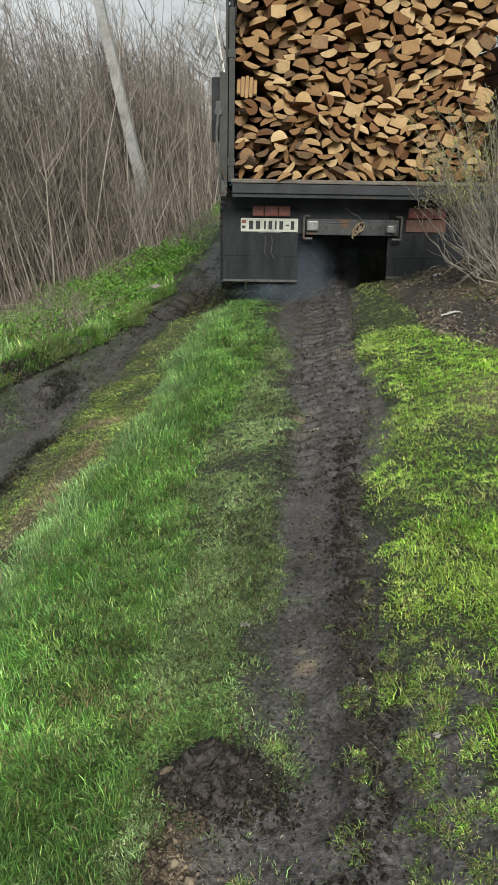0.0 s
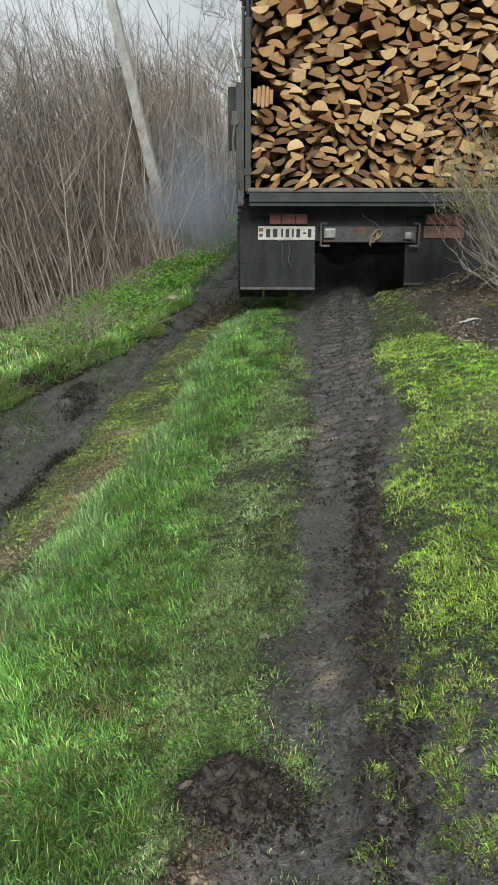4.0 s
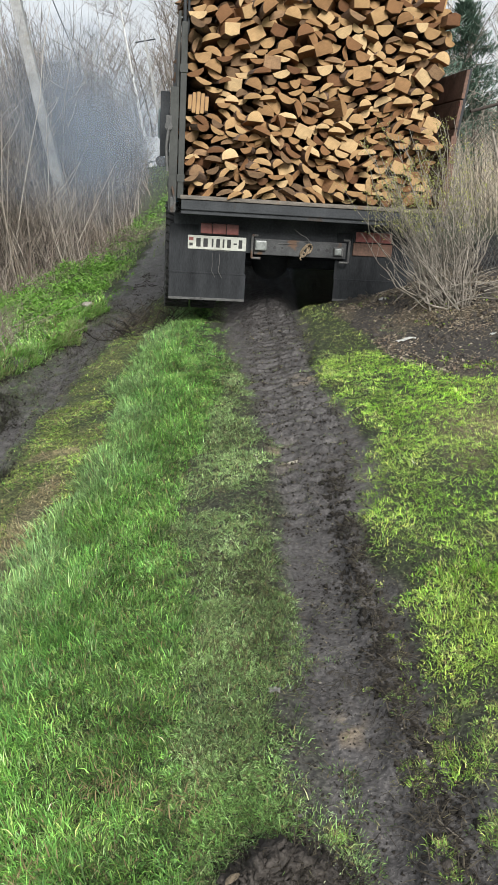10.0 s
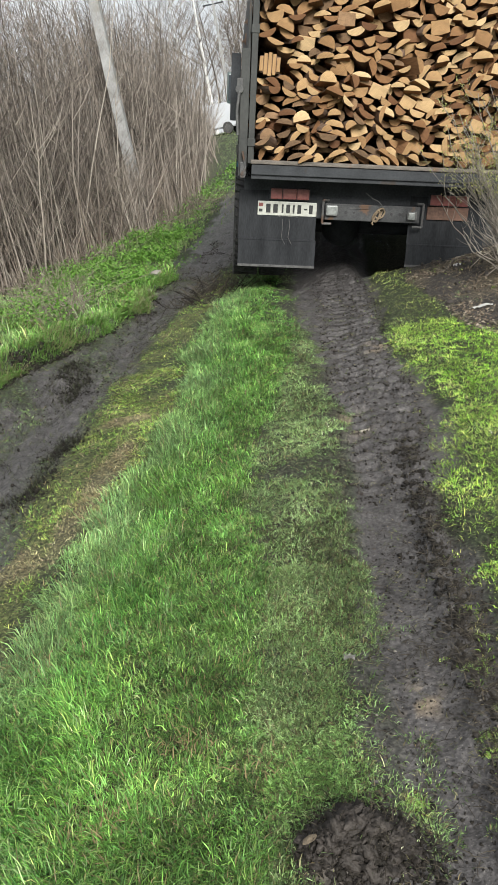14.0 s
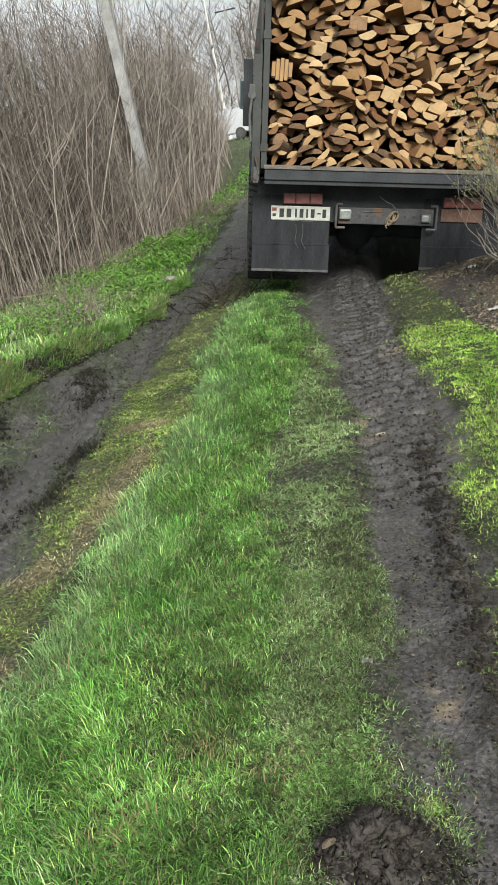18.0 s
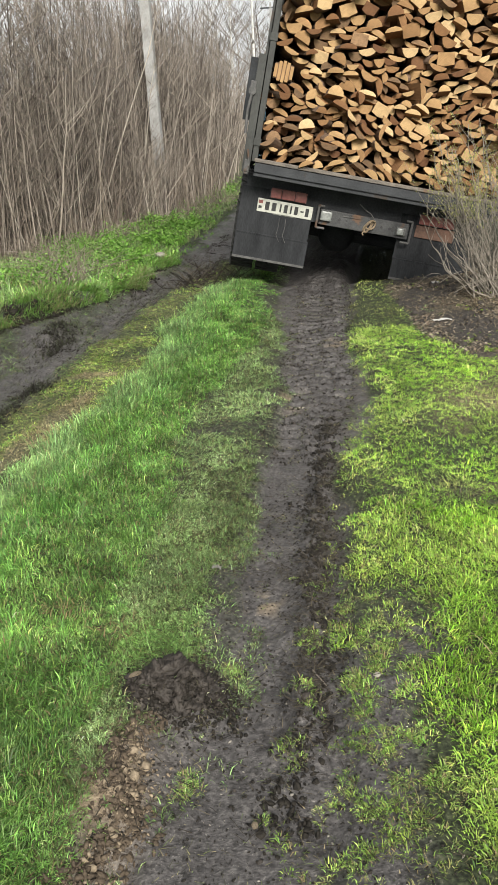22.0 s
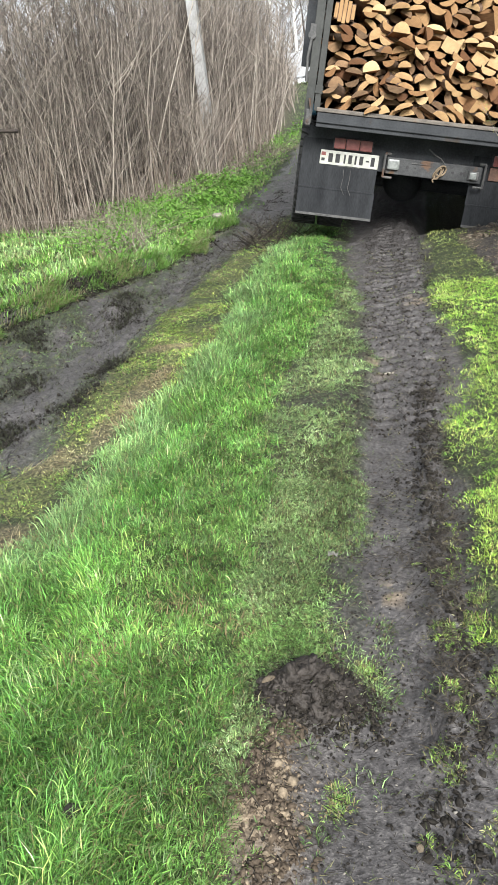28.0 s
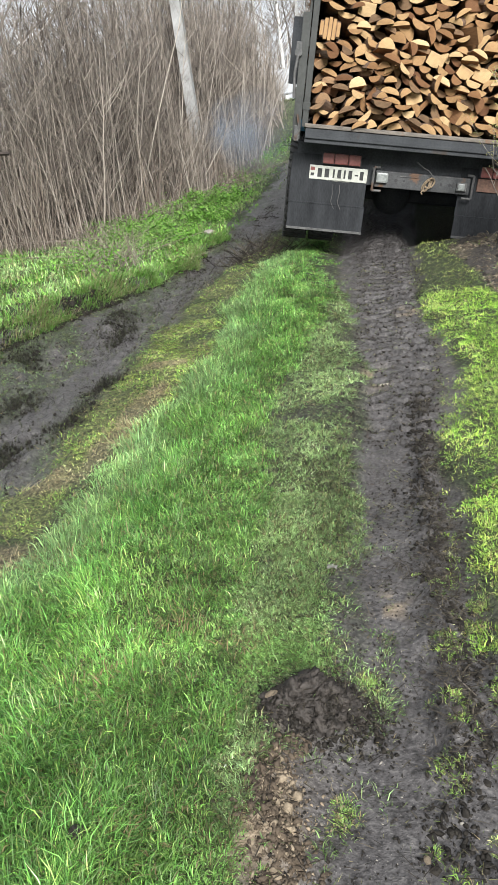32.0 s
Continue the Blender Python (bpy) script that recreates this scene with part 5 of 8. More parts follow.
striped_block()
kept = 0
DARK_ENDS, pick_dark = {}, random.Random(8)
extra = []
for p in FRONT:
    if abs(p[3] + 1.135) < 0.13 and abs(p[4] - 0.71) < 0.105:
        continue
    if kept < 520:
        # some ends take the darker brown material, more often towards the left
        chance = float(np.interp(p[3], [-1.2, -0.6, 0.0], [0.35, 0.22, 0.1]))
        if pick_dark.random() < chance:
            if p[0].name not in DARK_ENDS:
                old = p[0].copy()
                old.materials[0] = M_DARKWOOD
                DARK_ENDS[p[0].name] = old
            child("log", DARK_ENDS[p[0].name], load, "darker brown end of a split log", log_pose(p))
        else:
            child("log", p[0], load, m=log_pose(p))
        kept += 1
    else:
        extra.append(p)
back = list(extra)
for row in range(1, 5):
    back += stack(40 + row % 3, 0.05 + row * 0.44)
sets, mats = [], []
for p in back:
    me = p[0]
    me.calc_loop_triangles()
    co = np.empty(len(me.vertices) * 3)
    me.vertices.foreach_get("co", co)
    tr = np.empty(len(me.loop_triangles) * 3, np.int32)
    me.loop_triangles.foreach_get("vertices", tr)
    mi = np.empty(len(me.loop_triangles), np.int32)
    me.loop_triangles.foreach_get("material_index", mi)
    m = np.array(log_pose(p))
    sets.append((co.reshape(-1, 3) @ m[:3, :3].T + m[:3, 3], tr.reshape(-1, 3)))
    mats.append(mi)
v, t = join(sets)
rest = tri_mesh("inner_wood", v, t)
for m in (M_WOOD, M_SPLIT, M_BARK):
    rest.materials.append(m)
rest.polygons.foreach_set("material_index", np.concatenate(mats))
tagged(child("inner_wood", rest, load), kind="stuff")

# ---------------------------------------------------------------- grass and low plants


def sow(n, x0, x1, y0, y1, keep):
    """n random places in a rectangle, kept with the probability that keep(x, y) gives."""
    x, y = RNG.uniform(x0, x1, n), RNG.uniform(y0, y1, n)
    ok = RNG.uniform(0, 1, n) < keep(x, y)
    return x[ok], y[ok]


def edge_wobble(x, y, k=0.14):
    return (lattice_noise(x, y * 0.45, 0.20, 51) - 0.5) * k * 1.2 + (lattice_noise(x, y * 0.7, 0.06, 52) - 0.5) * k * 0.8


def grass(name, label, material, patches, length, width, lean, clump=0.09, heading=None):
    """patches: (n, x0, x1, y0, y1, keep). Lengths and leans vary in tussocks."""
    xs, ys = [], []
    for n, x0, x1, y0, y1, keep in patches:
        x, y = sow(n, x0, x1, y0, y1, keep)
        xs.append(x)
        ys.append(y)
    x, y = np.concatenate(xs), np.concatenate(ys)
    n = len(x)
    tus = lattice_noise(x, y, clump, 61)
    slow = lattice_noise(x, y, 0.5, 62)
    far = 1 + 0.09 * np.clip(y - 3, 0, 12)
    ln = RNG.uniform(length[0], length[1], n) * (0.55 + 0.9 * tus) * (0.75 + 0.5 * slow)
    wd = RNG.uniform(width[0], width[1], n) * far
    le = np.clip(RNG.normal(lean, 0.27, n), 0.02, 1.0)
    hd = lattice_noise(x, y, 0.11, 63) * 14.0 + RNG.normal(0, 1.4, n) if heading is None else RNG.normal(heading, 1.1, n)
    v, t = blades(np.stack([x, y, height(x, y) - 0.004], 1), ln, wd, le, hd)
    ob = new(name, tri_mesh(name, v, t, material))
    return tagged(ob, label, "grass", kind="stuff")


def in_tall(x, y):
    w = edge_wobble(x, y)
    return smooth(-0.02, 0.06, tall_r(y) - x + w) * smooth(-0.02, 0.08, x - tall_l(y) + w) * (0.72 + 0.28 * smooth(0.2, 0.5, lattice_noise(x, y, 0.13, 64)))


def uncovered(x, y):
    """The rubble strip and the clod heap, where little grows."""
    e = (lattice_noise(x, y, 0.05, 45) - 0.5) * 0.5
    a = ((x + 0.23 - 0.05 * (y - 0.9)) / 0.06) ** 2 + ((y - 0.9) / 0.26) ** 2
    b = ((x + 0.165) / 0.16) ** 2 + ((y - 1.23) / 0.11) ** 2
    return 1 - np.maximum(smooth(1.25, 0.75, a + e), smooth(1.2, 0.8, b + e)) * 0.94


def in_trod(x, y):
    w = edge_wobble(x, y)
    return smooth(-0.05, 0.03, x - tall_r(y) - w) * smooth(-0.04, 0.06, rut_l(y) - x + w) * np.maximum(0.08, smooth(0.22, 0.5, lattice_noise(x, y, 0.13, 65) + np.interp(y, [0, 1.8, 2.6, 3.2, 3.9, 8], [0.34, 0.26, 0.16, 0.04, 0.14, 0.06]))) * smooth(9, 7.5, y) * uncovered(x, y)


def in_yellow(x, y):
    w = edge_wobble(x, y)
    return smooth(-0.06, 0.04, tall_l(y) - x - w) * smooth(-0.05, 0.10, x - yellow_l(y) + w * 1.5) * (0.15 + 0.85 * smooth(0.28, 0.6, lattice_noise(x, y, 0.18, 66)))


def in_right(x, y):
    w = edge_wobble(x, y, 0.17)
    bare = smooth(0.38, 0.48, lattice_noise(x, y * 0.7, 0.13, 67)) * smooth(2.3, 1.5, y) * smooth(0.52, 0.38, x + w * 0.7)
    bare = np.maximum(bare, 0.88 * smooth(1.75, 1.45, y + w * 2) * smooth(0.47, 0.40, x + w * 1.2 - 0.06 * smooth(1.1, 0.8, y)))
    gaps = smooth(0.68, 0.76, lattice_noise(x, y * 0.6, 0.16, 68)) * 0.6 * smooth(1.0, 1.7, y)
    fade = smooth(-0.05, 0.05, (x - rut_r(y) + w) / (1 + 2.5 * smooth(3.5, 5.5, y)))
    return fade * (1 - 0.35 * smooth(4.8, 5.8, y)) * (1 - soil_patch(x, y)) * (1 - bare) * (1 - gaps) * smooth(8.4, 7.4, y)


def near_right(x, y):
    """in_right, thinning out towards the plot beside the track and behind the viewer."""
    e = (lattice_noise(x, y, 0.35, 98) - 0.5) * 0.8
    return in_right(x, y) * smooth(2.3, 1.1, x + e) * smooth(-0.3, 0.6, y + e)


def near_hump(x, y):
    return in_tall(x, y) * smooth(0.1, 0.65, y + (lattice_noise(x, y, 0.3, 99) - 0.5) * 0.6)


def in_verge(x, y):
    w = edge_wobble(x, y, 0.3)
    return smooth(-0.03, 0.03, bank_edge(x, y) - x) * smooth(-0.3, 0.5, x - thicket_edge(y) + w) * smooth(9.9, 8.6, y)


def in_left_rut(x, y):
    w = edge_wobble(x, y)
    return 0.9 * smooth(0.0, 0.1, yellow_l(y) - x + w) * smooth(-0.05, 0.05, x - bank_edge(x, y)) * smooth(0.0, 0.14, lattice_noise(x + 0.25 * y, y * 0.35, 0.16, 69) - np.interp(y, [0, 2.6, 3.6, 5, 9], [-0.1, 0.0, 0.16, 0.34, 0.52]) + 0.12 - 0.5 * wet_lane(x, y)) * smooth(10, 8, y)


def in_mud_spots(x, y):
    keep_out = smooth(-0.16, -0.10, x) * smooth(0.13, 0.08, x) * smooth(1.9, 2.2, y)
    return 0.9 * smooth(0.64, 0.74, lattice_noise(x, y, 0.11, 70)) * (1 - keep_out)


def tinted(name, label, v, t, tint, per=5):
    me = tri_mesh(name, v, t, M_BLADE)
    c = me.color_attributes.new("tint", "FLOAT_COLOR", "POINT")
    rgb = np.repeat(np.clip(tint, 0.002, 0.8), per, 0)
    c.data.foreach_set("color", np.concatenate([rgb, np.ones((len(rgb), 1))], 1).astype(np.float32).ravel())
    return tagged(new(name, me), label, "grass", kind="stuff")


def tussocks(name, label, patches, length, width, radius, palette, flat=0.0, dead=0.06, grow=None, short=False, spread=0.42, comb_max=1.1):
    """Blades fanning out of many tussocks. patches: (tussocks, blades in each, x0, x1, y0, y1, keep); palette(x, y) gives a colour to each tussock."""
    cx, cy, per = [], [], []
    for n, k, x0, x1, y0, y1, keep in patches:
        x, y = sow(n, x0, x1, y0, y1, keep)
        cx.append(x)
        cy.append(y)
        per.append(np.full(len(x), k))
    cx, cy, per = np.concatenate(cx), np.concatenate(cy), np.concatenate(per)
    nc = len(cx)
    size = np.exp(RNG.normal(0, 0.2, nc)) * (0.82 + 0.36 * lattice_noise(cx, cy * 0.5, 0.25, 53)) * (0.78 + 0.44 * lattice_noise(cx, cy * 0.6, 0.10, 96))
    if grow:
        size = size * grow(cx, cy)
    rad = RNG.uniform(radius[0], radius[1], nc) * size
    comb, comb_k = lattice_noise(cx, cy * 0.6, 0.30, 54) * 12 + RNG.normal(0, 0.5, nc), RNG.uniform(0.1, comb_max, nc)
    col = palette(cx, cy) * np.exp(RNG.normal(0, 0.16, nc) + 1.0 * (lattice_noise(cx, cy * 0.55, 0.085, 61) - 0.5) + 0.12 * (lattice_noise(cx, cy * 0.4, 0.3, 41) - 0.5))[:, None]
    i = np.repeat(np.arange(nc), per)
    n = len(i)
    u = np.sqrt(RNG.uniform(0, 1, n))
    a = RNG.uniform(0, 2 * np.pi, n)
    x, y = cx[i] + np.cos(a) * u * rad[i], cy[i] + np.sin(a) * u * rad[i]
    hx = np.cos(a) * u + np.cos(comb[i]) * comb_k[i] + RNG.normal(0, 0.4, n)
    hy = np.sin(a) * u + np.sin(comb[i]) * comb_k[i] + RNG.normal(0, 0.4, n)
    le = np.clip(0.18 + 0.5 * u + 0.2 * comb_k[i] + RNG.normal(0, 0.2, n) + flat, 0.03, 1.0)
    ln = RNG.uniform(length[0], length[1], n) * size[i] * (1.1 - 0.35 * u)
    wd = RNG.uniform(width[0], width[1], n) * (1 + 0.10 * np.clip(y - 2, 0, 12))
    pos = np.stack([x, y, height(x, y) - 0.003], 1)
    v, t = short_blades(pos, ln, wd * 1.15, le, np.arctan2(hy, hx)) if short else blades(pos, ln, wd, le, np.arctan2(hy, hx))
    tint = col[i] * np.exp(RNG.normal(0, spread, n))[:, None] * (1 + RNG.normal(0, 0.06, (n, 3)))
    old = RNG.uniform(0, 1, n) < dead
    tint[old] = np.array([0.25, 0.20, 0.10]) * RNG.uniform(0.4, 1.2, (old.sum(), 1))
    return tinted(name, label, v, t, tint, 3 if short else 5)


def pick(colours, weights, x, seed=0):
    c = np.array(colours)
    w = np.asarray(weights, float)
    return c[RNG.choice(len(c), len(x), p=w / w.sum())]


def hump_colours(x, y):
    c = pick([(0.11, 0.255, 0.05), (0.06, 0.165, 0.033), (0.175, 0.30, 0.075), (0.095, 0.235, 0.055), (0.20, 0.31, 0.13)], (4, 3, 2, 3, 1.2), x)
    # silvery tussocks along the side of the yellowed strip, brighter yellow-green on the crest
    edge = smooth(0.38, 0.10, x - tall_l(y)) * smooth(0.25, 0.55, lattice_noise(x, y, 0.3, 55) + 0.12)
    c = c * (1 - 0.6 * edge[:, None]) + np.array([0.175, 0.285, 0.125]) * 0.6 * edge[:, None]
    k = smooth(0.45, 0.75, lattice_noise(x, y * 0.5, 0.25, 56))[:, None] * 0.12
    c = c * (1 - k) + np.array([0.15, 0.31, 0.035]) * k
    dull = (smooth(0.42, 0.12, tall_r(y) - x) * 0.22 * smooth(3.2, 2.0, y))[:, None]
    return np.array([1.05, 0.97, 0.94]) * (c * (1 - dull) + np.array([0.14, 0.24, 0.065]) * dull)


def trod_colours(x, y):
    c = 1.24 * pick([(0.08, 0.130, 0.040), (0.130, 0.200, 0.068), (0.165, 0.240, 0.098), (0.21, 0.28, 0.13), (0.10, 0.10, 0.050)], (2.5, 4, 3, 0.9, 1.2), x)
    k = (smooth(2.2, 1.2, y) * smooth(0.45, 0.65, lattice_noise(x, y, 0.2, 57)) * 0.6)[:, None]
    return c * (1 - k) + np.array([0.11, 0.24, 0.04]) * k


def lime_colours(x, y):
    c = pick([(0.19, 0.355, 0.034), (0.235, 0.41, 0.046), (0.30, 0.45, 0.07), (0.10, 0.235, 0.022), (0.35, 0.37, 0.13)], (4, 4, 2, 2, 1.4), x)
    inner = smooth(0.06, 0.32, x - rut_r(y) + (lattice_noise(x, y * 0.6, 0.15, 23) - 0.5) * 0.3)[:, None]
    c = c * (1 - 0.45 * inner) + np.array([0.165, 0.36, 0.028]) * 0.45 * inner + (1 - inner) * np.array([0.012, 0.0, 0.012])
    k = (smooth(0.55, 0.8, lattice_noise(x, y, 0.4, 58)) * 0.28)[:, None]
    for px, py, sx, sy in ((0.63, 2.5, 0.10, 0.10), (0.82, 2.0, 0.12, 0.10), (1.0, 3.5, 0.2, 0.2)):
        k = np.maximum(k, 0.75 * np.exp(-(((x - px) / sx) ** 2 + ((y - py) / sy) ** 2))[:, None])
    k = np.maximum(k, (0.6 * smooth(4.6, 5.8, y))[:, None])
    return np.array([1.02, 1.01, 1.03]) * (1 + 0.10 * smooth(1.8, 2.8, y))[:, None] * (c * (1 - k) + np.array([0.24, 0.23, 0.09]) * k)


def moss_colours(x, y):
    c = pick([(0.15, 0.225, 0.04), (0.22, 0.28, 0.06), (0.09, 0.18, 0.03), (0.14, 0.125, 0.07), (0.04, 0.045, 0.02)], (4, 3, 4, 2, 2), x)
    k = (dead_patch(x, y) * 0.85)[:, None]
    return 1.2 * (c * (1 - k) + np.array([0.20, 0.165, 0.10]) * k)


def verge_colours(x, y):
    c = pick([(0.12, 0.25, 0.04), (0.18, 0.33, 0.075), (0.075, 0.18, 0.028), (0.26, 0.39, 0.15), (0.25, 0.25, 0.12)], (4, 4, 2, 2, 1), x)
    k = (smooth(0.45, 0.75, lattice_noise(x, y, 0.5, 59)) * 0.6)[:, None]
    return 0.98 * (c * (1 - k) + np.array([0.26, 0.37, 0.15]) * k)


grass("thatch", "old matted grass between the tussocks of the track", M_THATCH,
      [(34000, -1.5, 0.0, 0.5, 2.6, lambda x, y: np.maximum(in_tall(x, y), in_trod(x, y))), (16000, -1.4, 0.0, 2.6, 5.6, lambda x, y: np.maximum(in_tall(x, y), 0.7 * in_trod(x, y)))], (0.018, 0.042), (0.0020, 0.0034), 0.85)
tussocks("meadow_grass", "tussocky bright green grass on the hump between the ruts",
         [(7200, 20, -1.5, -0.2, 0.5, 2.6, in_tall), (3800, 20, -1.4, -0.25, 0.1, 1.3, near_hump), (7000, 14, -1.4, -0.25, 2.6, 5.2, in_tall), (6400, 9, -1.35, -0.25, 5.2, 9.5, in_tall)], (0.028, 0.060), (0.0018, 0.0032), (0.02, 0.06), hump_colours, 0.12, 0.05, comb_max=0.6, grow=lambda x, y: 0.6 + 0.2 * smooth(1.5, 1.0, y) + 0.5 * smooth(0.0, 0.45, tall_r(y) - x) + 0.22 * smooth(0.35, 0.1, x - tall_l(y)))
# hump palette cut to 0.42: shade between the tussocks put into the blade colour
tussocks("shaded_undergrowth", "short green blades filling the hump's grass, colour darkened as shade between tussocks",
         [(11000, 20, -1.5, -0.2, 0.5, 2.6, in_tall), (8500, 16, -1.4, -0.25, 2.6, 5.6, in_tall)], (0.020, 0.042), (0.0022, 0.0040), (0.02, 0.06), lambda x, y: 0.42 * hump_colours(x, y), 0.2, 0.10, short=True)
tussocks("trodden_grass", "trodden dull green grass with mud beside the rut",
         [(14000, 15, -0.75, 0.02, 0.5, 2.3, in_trod)], (0.013, 0.030), (0.0014, 0.0027), (0.012, 0.040), trod_colours, 0.36, 0.07, comb_max=0.5)
tussocks("far_trodden_grass", "trodden dull green grass farther along the rut",
         [(22000, 12, -0.75, 0.0, 2.3, 5.5, in_trod), (3000, 10, -0.75, 0.0, 5.5, 8.5, in_trod)], (0.012, 0.030), (0.0018, 0.0034), (0.012, 0.045), trod_colours, 0.32, 0.07, short=True, comb_max=0.5)
# 0.36 of the trodden colours paints the shade low down among the blades
tussocks("shaded_trodden_undergrowth", "matted blades under the trodden grass, their colour darkened as shade",
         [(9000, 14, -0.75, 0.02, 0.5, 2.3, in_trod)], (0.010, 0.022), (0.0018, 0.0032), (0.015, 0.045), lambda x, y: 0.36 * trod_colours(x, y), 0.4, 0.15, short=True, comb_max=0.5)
tussocks("yellowed_grass", "thin yellowed grass and moss beside the far rut",
         [(19000, 13, -1.85, -0.95, 1.0, 5.0, in_yellow), (7000, 9, -1.8, -0.95, 5.0, 11, in_yellow)], (0.010, 0.026), (0.0022, 0.0038), (0.015, 0.05), moss_colours, 0.2, 0.14, short=True)
tussocks("spring_grass", "short lime-green spring grass with bare gaps",
         [(21000, 15, 0.12, 2.4, -0.2, 2.3, near_right)], (0.014, 0.034), (0.0018, 0.0032), (0.012, 0.040), lime_colours, 0.18, 0.07, comb_max=0.5)
tussocks("far_spring_grass", "short lime-green grass running up to the dark earth",
         [(22000, 13, 0.2, 2.6, 2.3, 5.2, near_right), (3400, 10, 0.2, 1.3, 5.2, 8, in_right)], (0.013, 0.030), (0.0018, 0.0034), (0.012, 0.045), lime_colours, 0.2, 0.07, short=True, comb_max=0.5)
# lime colours at 0.78, so the gaps between tufts carry a little painted shade
tussocks("shaded_spring_undergrowth", "short blades between the tufts of spring grass, dulled as shade in the gaps",
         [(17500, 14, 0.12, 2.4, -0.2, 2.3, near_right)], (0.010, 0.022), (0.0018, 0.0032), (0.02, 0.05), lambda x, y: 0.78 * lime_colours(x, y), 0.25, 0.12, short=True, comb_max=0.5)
tussocks("verge_grass", "long pale green grass hanging over the cut verge",
         [(5600, 12, -7.5, -1.9, 3.6, 9.9, in_verge), (300, 12, -5.5, -2.8, 2.4, 3.6, in_verge)], (0.06, 0.14), (0.0032, 0.006), (0.03, 0.09), verge_colours, 0.14, 0.10)
tussocks("rut_grass", "olive grass pressed into the mud of the far rut",
         [(30000, 10, -3.6, -1.4, 1.2, 9.0, in_left_rut)], (0.014, 0.040), (0.0026, 0.0044), (0.015, 0.06), lambda x, y: trod_colours(x, y) * 0.62, 0.4, 0.12, short=True)
tussocks("track_grass", "sparse flattened grass left in the mud",
         [(2200, 9, -0.6, 0.9, 0.5, 8.0, in_mud_spots)], (0.012, 0.028), (0.0016, 0.0028), (0.01, 0.03), trod_colours, 0.35, 0.15, comb_max=0.4)
TUFTS = [(0.28, 1.48), (0.33, 1.36), (0.26, 1.3), (0.29, 1.19), (0.39, 1.25), (0.29, 1.1), (0.14, 1.49), (0.36, 1.11), (0.14, 1.08), (0.33, 1.06), (0.21, 1.55), (0.32, 1.55), (0.43, 1.36), (0.24, 1.65), (0.12, 1.11), (0.15, 1.45), (-0.05, 1.35), (-0.1, 0.98), (0.37, 0.98), (0.31, 0.92), (0.26, 1.0), (0.40, 0.9), (0.22, 0.93), (0.36, 0.84), (0.44, 0.99), (0.30, 1.25), (0.35, 1.44), (0.40, 1.53), (0.42, 1.12), (0.25, 1.12), (0.28, 0.8), (0.17, 1.2), (0.16, 1.27)]


def by_tufts(x, y):
    """Small islands of grass in the bare mud."""
    d = np.min([((x - cx) / 0.027) ** 2 + ((y - cy) / 0.038) ** 2 for cx, cy in TUFTS], axis=0)
    return smooth(1.6, 0.4, d + lattice_noise(x, y, 0.02, 40) - 0.5)


tussocks("tuft_grass", "yellow-green tufts growing out of the churned mud",
         [(700, 26, 0.0, 0.6, 0.5, 2.0, lambda x, y: smooth(0.60, 0.68, lattice_noise(x, y, 0.07, 71)) * smooth(0.06, 0.12, x)), (9000, 14, -0.3, 0.6, 0.7, 2.1, by_tufts)], (0.010, 0.024), (0.0014, 0.0025), (0.006, 0.018), lambda x, y: 0.6 * lime_colours(x, y) + 0.4 * trod_colours(x, y), 0.3, 0.2, comb_max=0.3)


def bank_fringe():
    """Long grass and pale dead mats hanging over the cut edge of the verge."""
    n = 26000
    y = RNG.uniform(2.5, 8.8, n)
    x = bank(y)
    for _ in range(4):
        x = bank_edge(x, y)
    x = x + 0.05 - np.abs(RNG.normal(0, 0.09, n))
    keep = RNG.uniform(0, 1, n) < 0.15 + 0.85 * smooth(0.35, 0.6, lattice_noise(x, y, 0.25, 46))
    x, y = x[keep], y[keep]
    n = len(x)
    v, t = blades(np.stack([x, y, height(x, y)], 1), RNG.uniform(0.05, 0.15, n), RNG.uniform(0.003, 0.006, n), RNG.uniform(0.35, 1.0, n), RNG.normal(-0.3, 0.7, n), 0.35)
    tint = 1.1 * verge_colours(x, y) * np.exp(RNG.normal(0, 0.3, n))[:, None]
    old = RNG.uniform(0, 1, n) < 0.08 + 0.3 * smooth(0.55, 0.7, lattice_noise(x, y, 0.4, 47))
    tint[old] = np.array([0.34, 0.30, 0.17]) * RNG.uniform(0.5, 1.2, (old.sum(), 1))
    tinted("bank_fringe", "long green and withered grass hanging over the verge's edge", v, t, tint)


bank_fringe()
grass("far_grass", "grass of the verge and lane beyond the truck", M_FARGRASS,
      [(38000, -5.5, 3.2, 9.0, 22, lambda x, y: smooth(-0.2, 0.4, x - thicket_edge(y)) * (0.35 + 0.65 * smooth(0.35, 0.55, lattice_noise(x, y, 0.9, 72))) * np.maximum(smooth(0.05, 0.25, bank(y) - x), 0.5 * smooth(13, 20, y))), (26000, -9, 4, 22, 62, lambda x, y: smooth(-0.2, 0.6, x - thicket_edge(y)))], (0.05, 0.12), (0.004, 0.009), 0.5, clump=0.5)
tussocks("near_field_grass", "grass round the place where the track begins",
         [(4500, 12, -1.7, -0.2, -9, 0.5, in_tall), (800, 7, -1.9, -0.95, -9, 1.0, in_yellow), (800, 7, -0.6, 0.0, -9, 0.3, in_trod), (2600, 8, -9, -3.2, -9, 6.0, lambda x, y: in_verge(x, y) * (0.3 + 0.7 * lattice_noise(x, y, 0.6, 48)))], (0.05, 0.11), (0.006, 0.011), (0.04, 0.12), hump_colours, 0.1)
